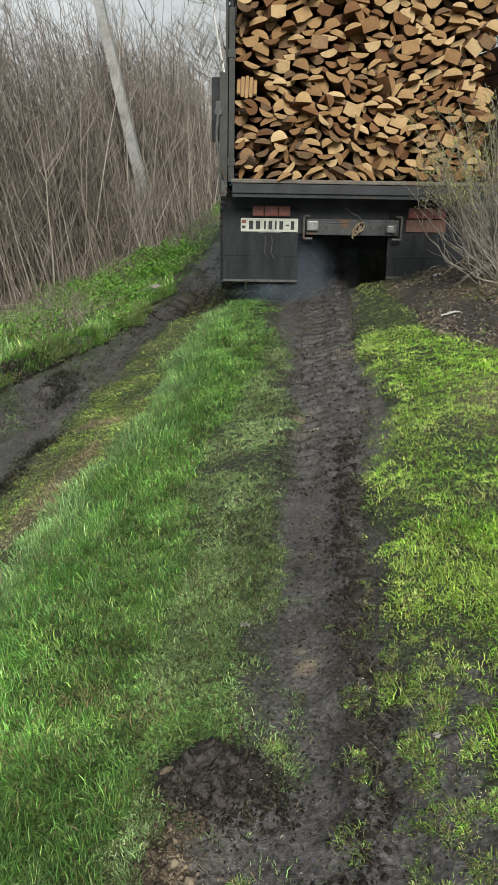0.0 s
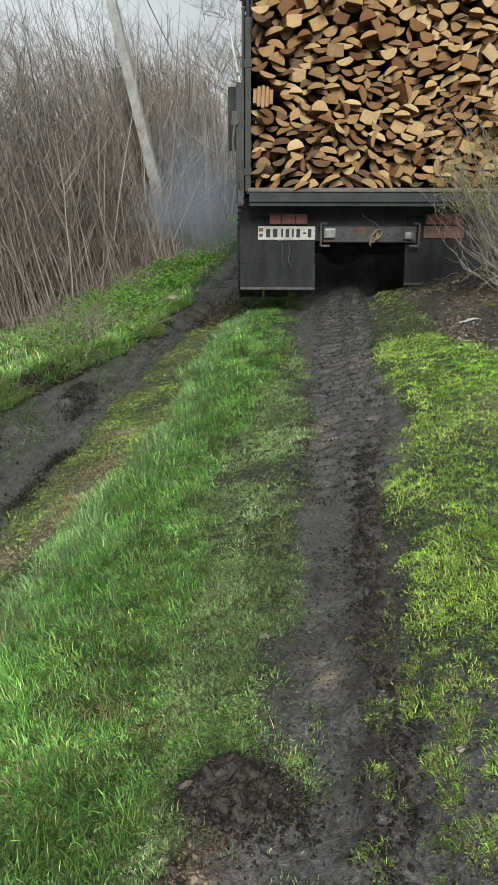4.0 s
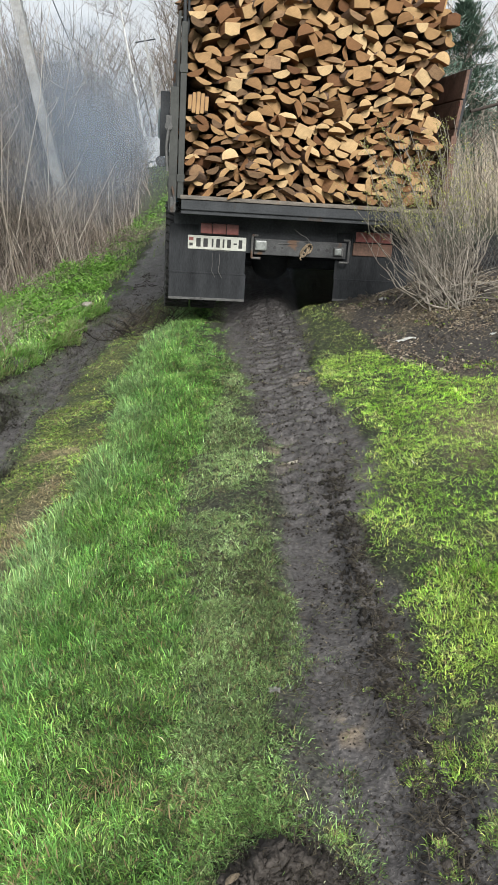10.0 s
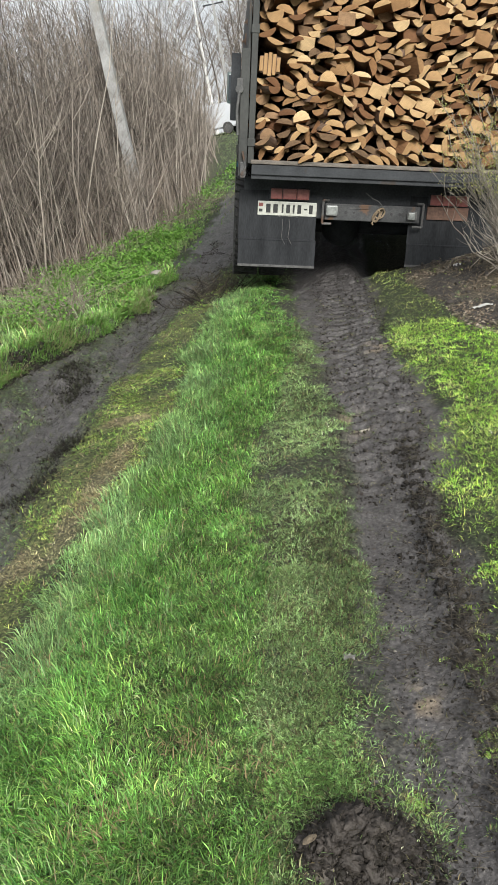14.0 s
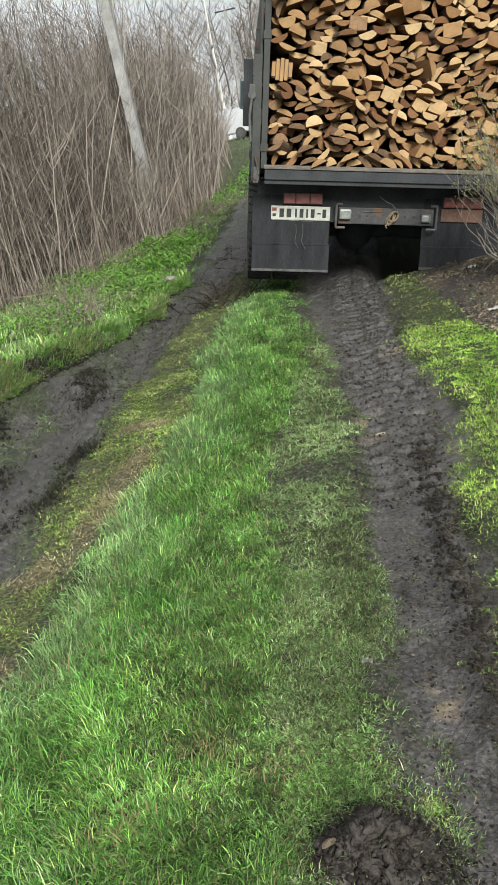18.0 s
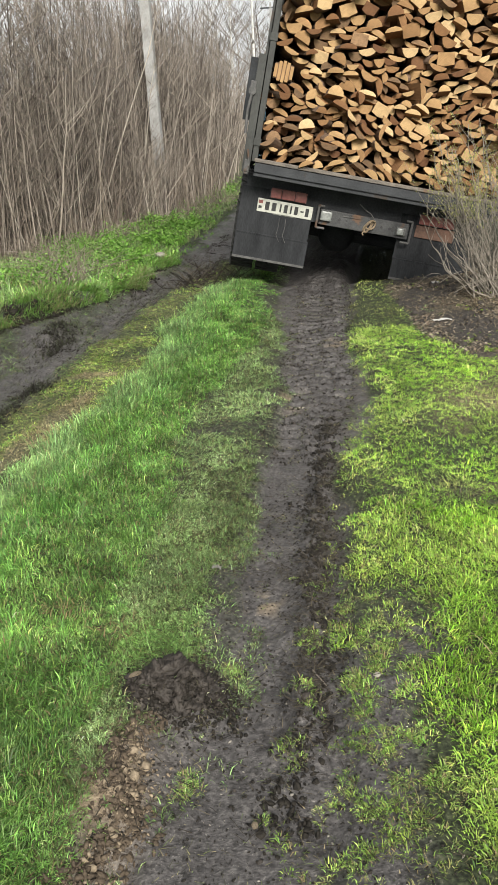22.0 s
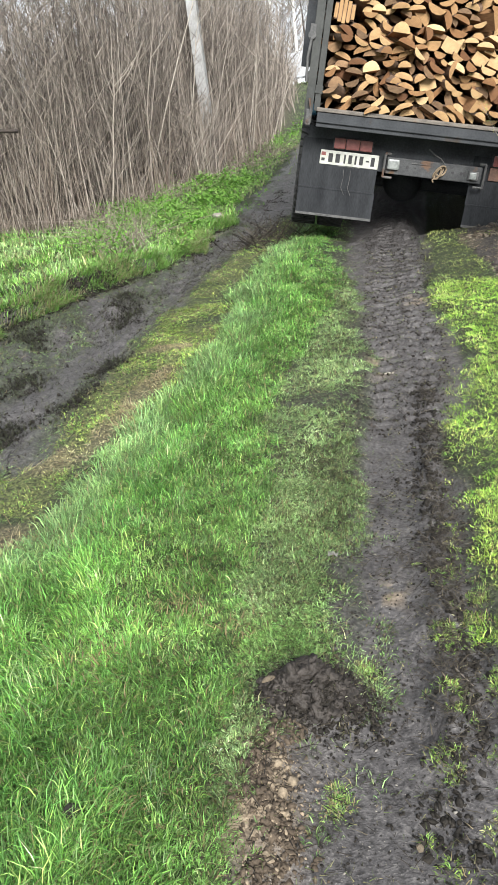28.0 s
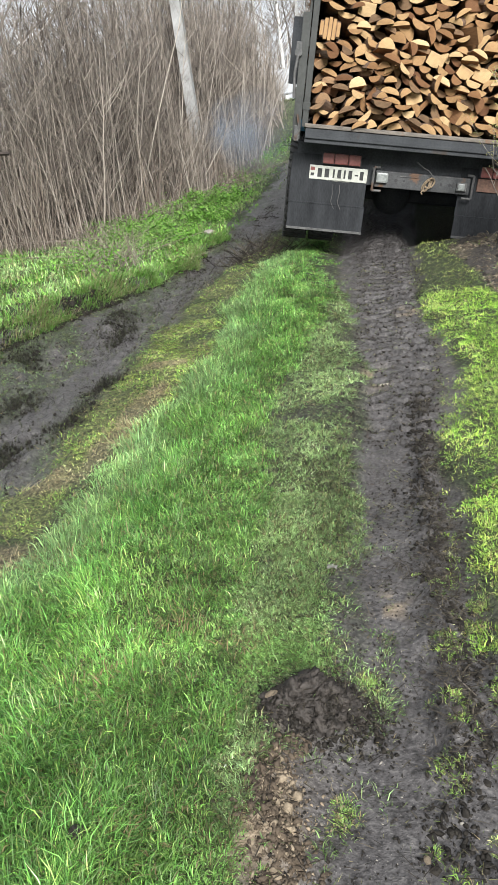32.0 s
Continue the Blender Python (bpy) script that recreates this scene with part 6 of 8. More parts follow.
tussocks("side_field_grass", "short spring grass of the plot beside the track",
         [(9000, 9, 0.2, 9, -9, 0.5, in_right), (7000, 9, 1.4, 9, 0.3, 4.2, in_right)], (0.03, 0.07), (0.006, 0.011), (0.04, 0.12), lime_colours, 0.12)


def straw_litter():
    def where(x, y):
        return np.clip(0.8 * np.exp(-(((x - 1.05) / 0.32) ** 2 + ((y - 3.45) / 0.26) ** 2)) + 0.12 * in_yellow(x, y) + 0.6 * dead_patch(x, y) * in_yellow(x, y) + 0.28 * smooth(0.6, 0.75, lattice_noise(x, y, 0.3, 74)) * smooth(0.5, 0.8, x) + soil_patch(x, y) * (0.10 + 0.6 * np.exp(-(((x - 1.2) / 0.5) ** 2 + ((y - 5.75) / 0.45) ** 2))), 0, 1)

    x, y = sow(52000, -1.9, 2.4, 0.5, 7.6, where)
    n = len(x)
    v, t = blades(np.stack([x, y, height(x, y) + 0.006], 1), RNG.uniform(0.02, 0.12, n), RNG.uniform(0.0014, 0.003, n), RNG.uniform(0.84, 1.0, n), RNG.uniform(0, 6.3, n), 0.1)
    tagged(new("straw", tri_mesh("straw", v, t, M_STRAW)), "dry pale straw lying on the ground", "straw", kind="stuff")
    x, y = sow(60000, 0.5, 4.5, 3.9, 7.9, lambda x, y: soil_patch(x, y) * (0.06 + 0.94 * smooth(0.40, 0.62, lattice_noise(x, y, 0.35, 75) + 0.4 * np.exp(-(((x - 1.25) / 0.55) ** 2 + ((y - 5.8) / 0.5) ** 2)) - 0.2 * smooth(1.5, 1.9, x))))
    v, t = leaves(np.stack([x, y, height(x, y) + 0.004], 1), RNG.uniform(0.008, 0.030, len(x)), 0.6, 0.6)
    tagged(new("leaf_litter", tri_mesh("leaf_litter", v, t, M_LITTER)), "brown dead leaves on bare earth under the bush", "leaves", kind="stuff")


    x, y = sow(26000, -0.3, 0.5, 0.8, 3.4, lambda x, y: 0.05 + 0.7 * np.exp(-(((x - 0.14) / 0.16) ** 2 + ((y - 1.83) / 0.07) ** 2)) + 1.0 * np.exp(-(((x + 0.17) / 0.11) ** 2 + ((y - 1.25) / 0.08) ** 2)) + 1.0 * np.exp(-(((x - 0.155) / 0.045) ** 2)) * smooth(0.15, 0.5, lattice_noise(x, y, 0.1, 49)) * smooth(1.0, 1.25, y))
    n = len(x)
    v, t = blades(np.stack([x, y, height(x, y) + 0.006], 1), RNG.uniform(0.015, 0.06, n), RNG.uniform(0.0014, 0.003, n), RNG.uniform(0.8, 1.0, n), RNG.normal(0, 0.8, n) + np.pi * (RNG.uniform(0, 1, n) < 0.5), 0.1)
    tagged(new("dead_roots", tri_mesh("dead_roots", v, t, M_ROOT)), "dark dead roots and straw pressed into the mud", "straw", kind="stuff")
    x, y = sow(38000, -0.45, 0.6, 0.6, 6.6, lambda x, y: 0.12 + 0.5 * smooth(0.45, 0.7, lattice_noise(x, y, 0.09, 93)))
    n = len(x)
    v, t = short_blades(np.stack([x, y, height(x, y) + 0.006], 1), RNG.uniform(0.006, 0.026, n), RNG.uniform(0.0012, 0.0024, n) * (0.8 + 0.2 * y), RNG.uniform(0.85, 1.0, n), RNG.uniform(0, 6.3, n))
    bits = np.array([(0.12, 0.16, 0.05), (0.20, 0.19, 0.09), (0.26, 0.22, 0.13), (0.05, 0.05, 0.03), (0.02, 0.018, 0.015)])[RNG.choice(5, n, p=(0.3, 0.2, 0.1, 0.2, 0.2))]
    tinted("chaff", "bits of torn grass trodden into the mud", v, t, bits * RNG.uniform(0.6, 1.3, (n, 1)), 3)


straw_litter()


def brown_tufts():
    xs, ys = [], []
    for cx, cy, n, s in ((-0.56, 1.51, 130, 0.05), (-0.72, 1.28, 130, 0.06), (-0.39, 1.45, 70, 0.04), (-1.1, 1.87, 160, 0.07), (-0.5, 0.85, 90, 0.05), (-0.9, 1.05, 80, 0.05), (-1.25, 2.9, 180, 0.12), (-1.3, 3.3, 160, 0.12)):
        n = int(n * 0.65)
        xs.append(RNG.normal(cx, s, n))
        ys.append(RNG.normal(cy, s * 0.7, n))
    x, y = np.concatenate(xs), np.concatenate(ys)
    n = len(x)
    v, t = blades(np.stack([x, y, height(x, y) + 0.015], 1), RNG.uniform(0.015, 0.045, n), RNG.uniform(0.002, 0.0035, n), RNG.uniform(0.65, 1.0, n), RNG.uniform(0, 6.3, n), 0.3)
    tagged(new("brown_tufts", tri_mesh("brown_tufts", v, t, M_WITHERED)), "withered brown tufts in the green grass", "grass", kind="stuff")


brown_tufts()


def nettles():
    """Low leafy growth along the foot of the thicket."""
    def where(x, y):
        w = edge_wobble(x, y, 0.5)
        return smooth(0.0, 0.25, bank(y) - 0.05 - x + w) * smooth(-0.7, -0.2, x - thicket_edge(y) + w) * smooth(6.3, 7.6, y + 0.25 * (x + 2.6)) * smooth(-3.9, -3.2, x + w - 0.04 * np.clip(y - 11, 0, 30)) * (0.06 + 0.94 * smooth(0.44, 0.54, lattice_noise(x, y, 0.22, 76) + np.interp(y, [7, 9, 11], [-0.06, 0, 0.04])))

    x, y = sow(110000, -5.0, -1.8, 6.4, 13, where)
    x2, y2 = sow(26000, -5.5, -1.7, 13, 34, where)
    x, y = np.concatenate([x, x2]), np.concatenate([y, y2])
    n = len(x)
    z = height(x, y) + RNG.uniform(0.0, 0.26, n) * (0.1 + 1.2 * lattice_noise(x, y, 0.22, 77) ** 1.4)
    v, t = leaves(np.stack([x, y, z], 1), RNG.uniform(0.012, 0.032, n) * (0.7 + 0.9 * lattice_noise(x, y, 0.35, 78)) * (1 + 0.09 * np.clip(y - 9, 0, 20)), 0.9, 0.65)
    tagged(new("nettles", tri_mesh("nettles", v, t, M_NETTLE)), "low bright green leafy nettles along the thicket", "nettles", kind="stuff")


nettles()

# ---------------------------------------------------------------- the thicket


def canes(x, y, h, lean, thick, k=7):
    """Slender curved stems: returns paths and radii."""
    n = len(x)
    s = np.linspace(0, 1, k)
    a = RNG.uniform(0, 2 * np.pi, n)
    cx, cy = np.cos(a) * lean, np.sin(a) * lean
    p = np.zeros((n, k, 3))
    wig = RNG.normal(0, 0.045, (n, k, 2)).cumsum(1) * h[:, None, None] * 0.35
    bow = RNG.normal(0, 0.06, n)
    p[..., 0] = x[:, None] + (cx * h)[:, None] * s + (bow * h)[:, None] * s * s * 0.6 + wig[..., 0] * s
    p[..., 1] = y[:, None] + (cy * h)[:, None] * s + wig[..., 1] * s
    p[..., 2] = height(x, y)[:, None] - 0.03 + h[:, None] * s * (1 - 0.12 * np.abs(lean)[:, None])
    r = thick[:, None] * (1 - 0.82 * s)
    return p, r


def twigs_on(paths, radii, per, length, thick, spread=0.75, lo=0.3):
    """Side twigs on stems."""
    n, k, _ = paths.shape
    i = np.repeat(np.arange(n), per)
    f = RNG.uniform(lo, 0.97, len(i)) * (k - 1)
    j = np.minimum(f.astype(int), k - 2)
    u = (f - j)[:, None]
    base = paths[i, j] * (1 - u) + paths[i, j + 1] * u
    along = paths[i, j + 1] - paths[i, j]
    along /= np.linalg.norm(along, axis=1, keepdims=True) + 1e-9
    a = RNG.uniform(0, 2 * np.pi, len(i))
    out = np.stack([np.cos(a), np.sin(a), RNG.uniform(-0.1, 0.5, len(i))], 1)
    d = along * (1 - spread) + out * spread
    d /= np.linalg.norm(d, axis=1, keepdims=True)
    ln = RNG.uniform(length[0], length[1], len(i))[:, None]
    p = np.stack([base, base + d * ln * 0.5, base + d * ln + np.array([0, 0, 0.12]) * ln], 1)
    r = np.stack([np.full(len(i), thick), np.full(len(i), thick * 0.7), np.full(len(i), thick * 0.25)], 1)
    return p, r


def thicket():
    sets, bolds = [], []
    for n, y0, y1, deep, hh, th, per, tl in ((1150, 8.9, 13, 3.2, (3.0, 5.3), 0.0115, 13, (0.12, 0.6)), (1200, 13, 21, 3.4, (3.4, 5.4), 0.0125, 8, (0.2, 0.8)), (950, 21, 50, 5, (3.2, 5.4), 0.017, 5, (0.4, 1.3))):
        y = RNG.uniform(y0, y1, n)
        x = thicket_edge(y) - 0.15 - deep * RNG.uniform(0, 1, n) ** 1.5 + RNG.normal(0, 0.12, n)
        thin = RNG.uniform(0, 1, n) < (0.45 + 0.9 * lattice_noise(x, y, 0.55, 84)) * np.interp(x, [-7, -5.2, -4.3], [0.45, 0.6, 1])
        x, y = x[thin], y[thin]
        n = len(x)
        clump = 0.2 + 1.05 * lattice_noise(x, y, 0.8, 81)
        h = RNG.uniform(hh[0], hh[1], n) * np.clip(clump + 0.3, 0.6, 1.1) * np.clip(0.55 + 0.5 * (thicket_edge(y) - x), 0.5, 1.05)
        h = np.where((np.abs(x + 0.243 * y) < 0.5) & (y < 14.9), np.minimum(h, RNG.uniform(0.8, 1.5, n)), h)
        h = h * np.interp(x, [-7, -5.4, -4.9, -4.2], [0.42, 0.5, 0.8, 1.0])
        p, r = canes(x, y, h, RNG.normal(0, 0.19, n) * np.clip(0.35 + 0.9 * (thicket_edge(y) - x), 0.35, 1.0), RNG.uniform(0.4, 1.5, n) * th)
        sets.append(tubes(p, r))
        bold = RNG.uniform(0, 1, n) < 0.24
        bp2, br2 = canes(x[bold] + 0.2, y[bold] - 0.15, h[bold] * 0.85, np.clip(RNG.normal(0, 0.26, bold.sum()), -0.42, 0.42), RNG.uniform(0.9, 1.9, bold.sum()) * th)
        bolds.append(tubes(bp2, br2))
        bolds.append(tubes(*twigs_on(bp2, br2, 5, (tl[0], tl[1] * 1.3), th * 0.5, 0.6)))
        q2, r2 = twigs_on(p, r, per, tl, th * 0.38, 0.62, 0.12)
        sets.append(tubes(q2[:, ::2], r2[:, ::2]))
        q3, r3 = twigs_on(q2[::2], r2[::2], 1, (tl[0] * 0.5, tl[1] * 0.5), th * 0.22)
        sets.append(tubes(q3[:, ::2], r3[:, ::2]))
    # the stretch on the far left, behind the broken fence
    n = 850
    x = RNG.uniform(-13, -4.6, n)
    y = 9.35 + RNG.uniform(0, 1, n) ** 1.4 * 4.5 + 0.12 * np.abs(x + 6)
    y = np.where((x > -6.6) & (x < -4.6) & (RNG.uniform(0, 1, n) < 0.8), np.maximum(y, 10.15 + RNG.uniform(0, 1, n)), y)
    h = RNG.uniform(1.5, 3.6, n) * (0.5 + 0.7 * lattice_noise(x, y, 1.2, 82)) * np.interp(x, [-13, -8, -6.4, -5.2], [0.45, 0.48, 0.62, 0.9])
    p, r = canes(x, y, h, RNG.normal(0, 0.17, n), RNG.uniform(0.006, 0.014, n))
    sets.append(tubes(p, r))
    q2, r2 = twigs_on(p, r, 5, (0.25, 0.75), 0.0035)
    sets.append(tubes(q2[:, ::2], r2[:, ::2]))
    # a haze of fine short twigs through its front
    n = 8500
    y = 9.0 + 16 * RNG.uniform(0, 1, n) ** 1.3
    x = thicket_edge(y) - 0.05 - 1.7 * RNG.uniform(0, 1, n) ** 1.3
    clear = (np.abs(x + 0.243 * y) < 0.45) & (y < 14.9)
    x, y = x[~clear], y[~clear]
    n = len(x)
    z = height(x, y) + 0.15 + 3.6 * RNG.uniform(0, 1, n) ** 0.9
    a, e, ln = RNG.uniform(0, 6.28, n), RNG.normal(0.75, 0.4, n), RNG.uniform(0.12, 0.5, n)
    d = np.stack([np.cos(a) * np.cos(e), np.sin(a) * np.cos(e), np.sin(e)], 1) * ln[:, None]
    base = np.stack([x, y, z], 1)
    bent = RNG.normal(0, 0.12, (n, 3)) * ln[:, None]
    sets.append(tubes(np.stack([base, base + d * 0.55 + bent, base + d], 1), np.stack([np.full(n, 0.0042), np.full(n, 0.0032), np.full(n, 0.0014)], 1)))
    v, t = join(sets)
    tagged(new("thicket", tri_mesh("thicket", v, t, M_STEM)), "dense leafless brown shrub thicket along the lane", "thicket", kind="stuff")
    # thicker grey canes at its front, leaning across one another; a close stand hides the foot of the pole
    m = 130
    bolds.append(tubes(*canes(RNG.uniform(-3.9, -3.15, m), RNG.uniform(13.0, 14.4, m), RNG.uniform(0.9, 1.5, m), RNG.normal(0, 0.2, m), RNG.uniform(0.006, 0.016, m))))
    v, t = join(bolds)
    tagged(new("grey_canes", tri_mesh("grey_canes", v, t, M_CANE)), "grey bare canes leaning along the front of the thicket", "canes", kind="stuff")
    # dry pale weed stalks in front, some fallen over
    sets = []
    n = 1150
    y = 8.9 + 11 * RNG.uniform(0, 1, n) ** 1.4
    x = thicket_edge(y) + 0.25 - 1.2 * RNG.uniform(0, 1, n)
    h = RNG.uniform(0.4, 1.6, n) * (0.5 + 0.7 * lattice_noise(x, y, 0.5, 83))
    p, r = canes(x, y, h, RNG.normal(0, 0.42, n), RNG.uniform(0.004, 0.012, n), 4)
    sets.append(tubes(p, r))
    q2, r2 = twigs_on(p, r, 2, (0.1, 0.45), 0.003)
    sets.append(tubes(q2[:, ::2], r2[:, ::2]))
    n = 1500
    x = RNG.uniform(-11, -4.3, n)
    y = 9.0 + RNG.uniform(0, 1, n) * 1.6
    y = np.where((x > -6.6) & (x < -4.6) & (RNG.uniform(0, 1, n) < 0.65), 10.15 + RNG.uniform(0, 1, n), y)
    h = RNG.uniform(0.6, 1.9, n)
    p, r = canes(x, y, h, RNG.normal(0, 0.38, n), RNG.uniform(0.003, 0.009, n), 5)
    sets.append(tubes(p, r))
    n = 620
    y = RNG.uniform(8.4, 18, n)
    x = thicket_edge(y) + RNG.uniform(-0.5, 0.75, n)
    p, r = canes(x, y, RNG.uniform(0.4, 1.1, n), RNG.normal(0, 1.1, n), RNG.uniform(0.003, 0.006, n), 5)
    p[..., 2] = np.maximum(height(p[..., 0], p[..., 1]) + 0.01, height(x, y)[:, None] + (p[..., 2] - height(x, y)[:, None]) * 0.35)
    sets.append(tubes(p, r))
    n = 420
    y = RNG.uniform(7.2, 9.6, n)
    x = np.interp(y, [7.2, 9.6], [-2.75, -3.6]) + RNG.normal(0, 0.22, n)
    p, r = canes(x, y, RNG.uniform(0.2, 0.75, n), RNG.normal(0, 1.0, n), RNG.uniform(0.002, 0.006, n), 5)
    p[..., 2] = np.maximum(height(p[..., 0], p[..., 1]) + 0.01, height(x, y)[:, None] + (p[..., 2] - height(x, y)[:, None]) * 0.5)
    sets.append(tubes(p, r))
    v, t = join(sets)
    tagged(new("dry_weeds", tri_mesh("dry_weeds", v, t, M_DRYSTALK)), "dead pale weed stalks in front of the thicket", "weeds", kind="stuff")

    # dead grass and litter round its foot
    n = 9000
    y = 9.0 + 9 * RNG.uniform(0, 1, n) ** 1.3
    x = thicket_edge(y) + RNG.normal(0.12, 0.22, n)
    k = RNG.uniform(0, 1, n) < 0.07
    y = np.where(k, RNG.normal(7.3, 0.3, n), y)
    x = np.where(k, -2.78 + RNG.normal(0, 0.14, n) - 0.3 * (y - 7.3), x)
    v, t = blades(np.stack([x, y, height(x, y)], 1), RNG.uniform(0.08, 0.28, n), RNG.uniform(0.003, 0.007, n), RNG.uniform(0.4, 1.0, n), RNG.uniform(0, 6.3, n), 0.4)
    tagged(new("dead_grass", tri_mesh("dead_grass", v, t, M_DRYSTALK)), "withered grass round the foot of the thicket", "grass", kind="stuff")


thicket()


def bare_tree(x, y, tall, seed, trunk_r=0.07, material=None, label="leafless tree with upswept branches", limbs=9, lean=0.0, twig=7):
    """A tapered trunk, limbs and fine twigs."""
    r = np.random.default_rng(seed)
    z0 = float(height(x, y)) - 0.05
    tree = tagged(new("bare_tree"), label, "tree")
    tree.location = (x, y, z0)
    k = 9
    s = np.linspace(0, 1, k)
    tp = np.zeros((1, k, 3))
    tp[0, :, 0] = lean * tall * s + r.normal(0, 0.02, k).cumsum() * tall * 0.12
    tp[0, :, 1] = r.normal(0, 0.02, k).cumsum() * tall * 0.12
    tp[0, :, 2] = tall * s
    tr = trunk_r * (1 - 0.88 * s)[None]
    v, t = tubes(tp, tr, 8)
    child("trunk", tri_mesh("trunk", v, t, material or M_BARKGREY, True), tree)
    f = r.uniform(0.18, 0.92, limbs)
    a = np.arange(limbs) * 2.4 + r.uniform(0, 1, limbs)
    base = np.stack([np.interp(f, s, tp[0, :, c]) for c in range(3)], 1)
    ln = tall * (0.55 - 0.4 * f) * r.uniform(0.7, 1.2, limbs)
    out = np.stack([np.cos(a), np.sin(a), r.uniform(0.5, 1.1, limbs)], 1)
    out /= np.linalg.norm(out, axis=1, keepdims=True)
    u = np.linspace(0, 1, 6)
    lp = base[:, None] + out[:, None] * (ln[:, None, None] * u[None, :, None])
    lp[..., 2] += (ln * 0.25)[:, None] * u[None] ** 2
    lp[..., :2] += r.normal(0, 0.03, (limbs, 6, 2)).cumsum(1) * ln[:, None, None] * 0.4
    lr = (trunk_r * 0.42 * (1 - 0.7 * f))[:, None] * (1 - 0.8 * u)[None]
    for i in range(limbs):
        v, t = tubes(lp[i:i + 1], lr[i:i + 1], 5)
        child("limb", tri_mesh("limb", v, t, M_BARKGREY, True), tree)
    q2, r2 = twigs_on(lp, lr, twig * 2, (tall * 0.06, tall * 0.2), trunk_r * 0.09, 0.6, 0.15)
    q3, r3 = twigs_on(q2, r2, 3, (tall * 0.03, tall * 0.1), trunk_r * 0.06, 0.6)
    q4, r4 = twigs_on(tp, tr, 16, (tall * 0.06, tall * 0.16), trunk_r * 0.08, 0.7, 0.45)
    v, t = join([tubes(q2, r2), tubes(q3, r3), tubes(q4, r4)])
    child("crown", tri_mesh("crown", v, t, M_STEM), tree, "fine bare twigs")
    return tree


bare_tree(-5.6, 11.6, 5.2, 3, 0.075, limbs=12)
bare_tree(-8.6, 15.5, 6.0, 4, 0.07)
bare_tree(-5.2, 19, 4.0, 5, 0.06)
bare_tree(-6.4, 33, 5.2, 7, 0.08)
bare_tree(-11.5, 26, 8.5, 8, 0.1, M_BIRCH, "slim pale birch without leaves")
bare_tree(-14.5, 24, 8.0, 9, 0.1)
bare_tree(-7.4, 62, 12.0, 10, 0.16, M_BIRCH, "slim pale birch without leaves")
bare_tree(-9.8, 66, 12.5, 11, 0.16, M_BIRCH, "slim pale birch without leaves")
bare_tree(-4.2, 68, 11.5, 12, 0.15, M_BIRCH, "slim pale birch without leaves")
bare_tree(-1.2, 72, 12.5, 13, 0.16)
bare_tree(2.5, 66, 12, 14, 0.15)
bare_tree(-6.2, 76, 13, 16, 0.16)
bare_tree(12.6, 34, 9.5, 15, 0.11, M_BIRCH, "slim pale birch without leaves")
bare_tree(14.8, 38, 10.5, 17, 0.12, M_BIRCH, "slim pale birch without leaves")
bare_tree(17.5, 40, 10.5, 18, 0.12, M_BIRCH, "slim pale birch without leaves")
bare_tree(5.0, 24, 6.6, 19, 0.08)


def far_woods():
    """Bare woods on the skyline all round."""
    n = 300
    a = np.linspace(0, 2 * np.pi, n, endpoint=False) + RNG.normal(0, 0.01, n)
    d = RNG.uniform(95, 150, n)
    x, y = d * np.sin(a), d * np.cos(a) + 5
    h = RNG.uniform(6, 12, n)
    p, r = canes(x, y, h, RNG.normal(0, 0.04, n), RNG.uniform(0.08, 0.16, n), 6)
    q2, r2 = twigs_on(p, r, 22, (1.2, 3.6), 0.035, 0.6, 0.2)
    q3, r3 = twigs_on(q2[::2], r2[::2], 2, (0.6, 1.8), 0.025, 0.6, 0.2)
    v, t = join([tubes(p, r), tubes(q2[:, ::2], r2[:, ::2]), tubes(q3[:, ::2], r3[:, ::2])])
    tagged(new("far_woods", tri_mesh("far_woods", v, t, M_STEM)), "distant leafless woods on the skyline", "woods", kind="stuff")


far_woods()


def lane_woods():
    """Tall bare trees where the lane ends."""
    n = 100
    x, y = RNG.uniform(-34, 22, n), RNG.uniform(60, 92, n)
    h = RNG.uniform(6, 11.5, n)
    p, r = canes(x, y, h, RNG.normal(0, 0.05, n), RNG.uniform(0.05, 0.12, n), 7)
    q2, r2 = twigs_on(p, r, 34, (0.8, 2.8), 0.022, 0.55, 0.18)
    q3, r3 = twigs_on(q2, r2, 3, (0.4, 1.4), 0.014, 0.55, 0.15)
    v, t = join([tubes(p, r), tubes(q2, r2), tubes(q3[:, ::2], r3[:, ::2])])
    tagged(new("lane_woods", tri_mesh("lane_woods", v, t, M_STEM)), "grey leafless trees at the end of the lane", "woods", kind="stuff")


lane_woods()


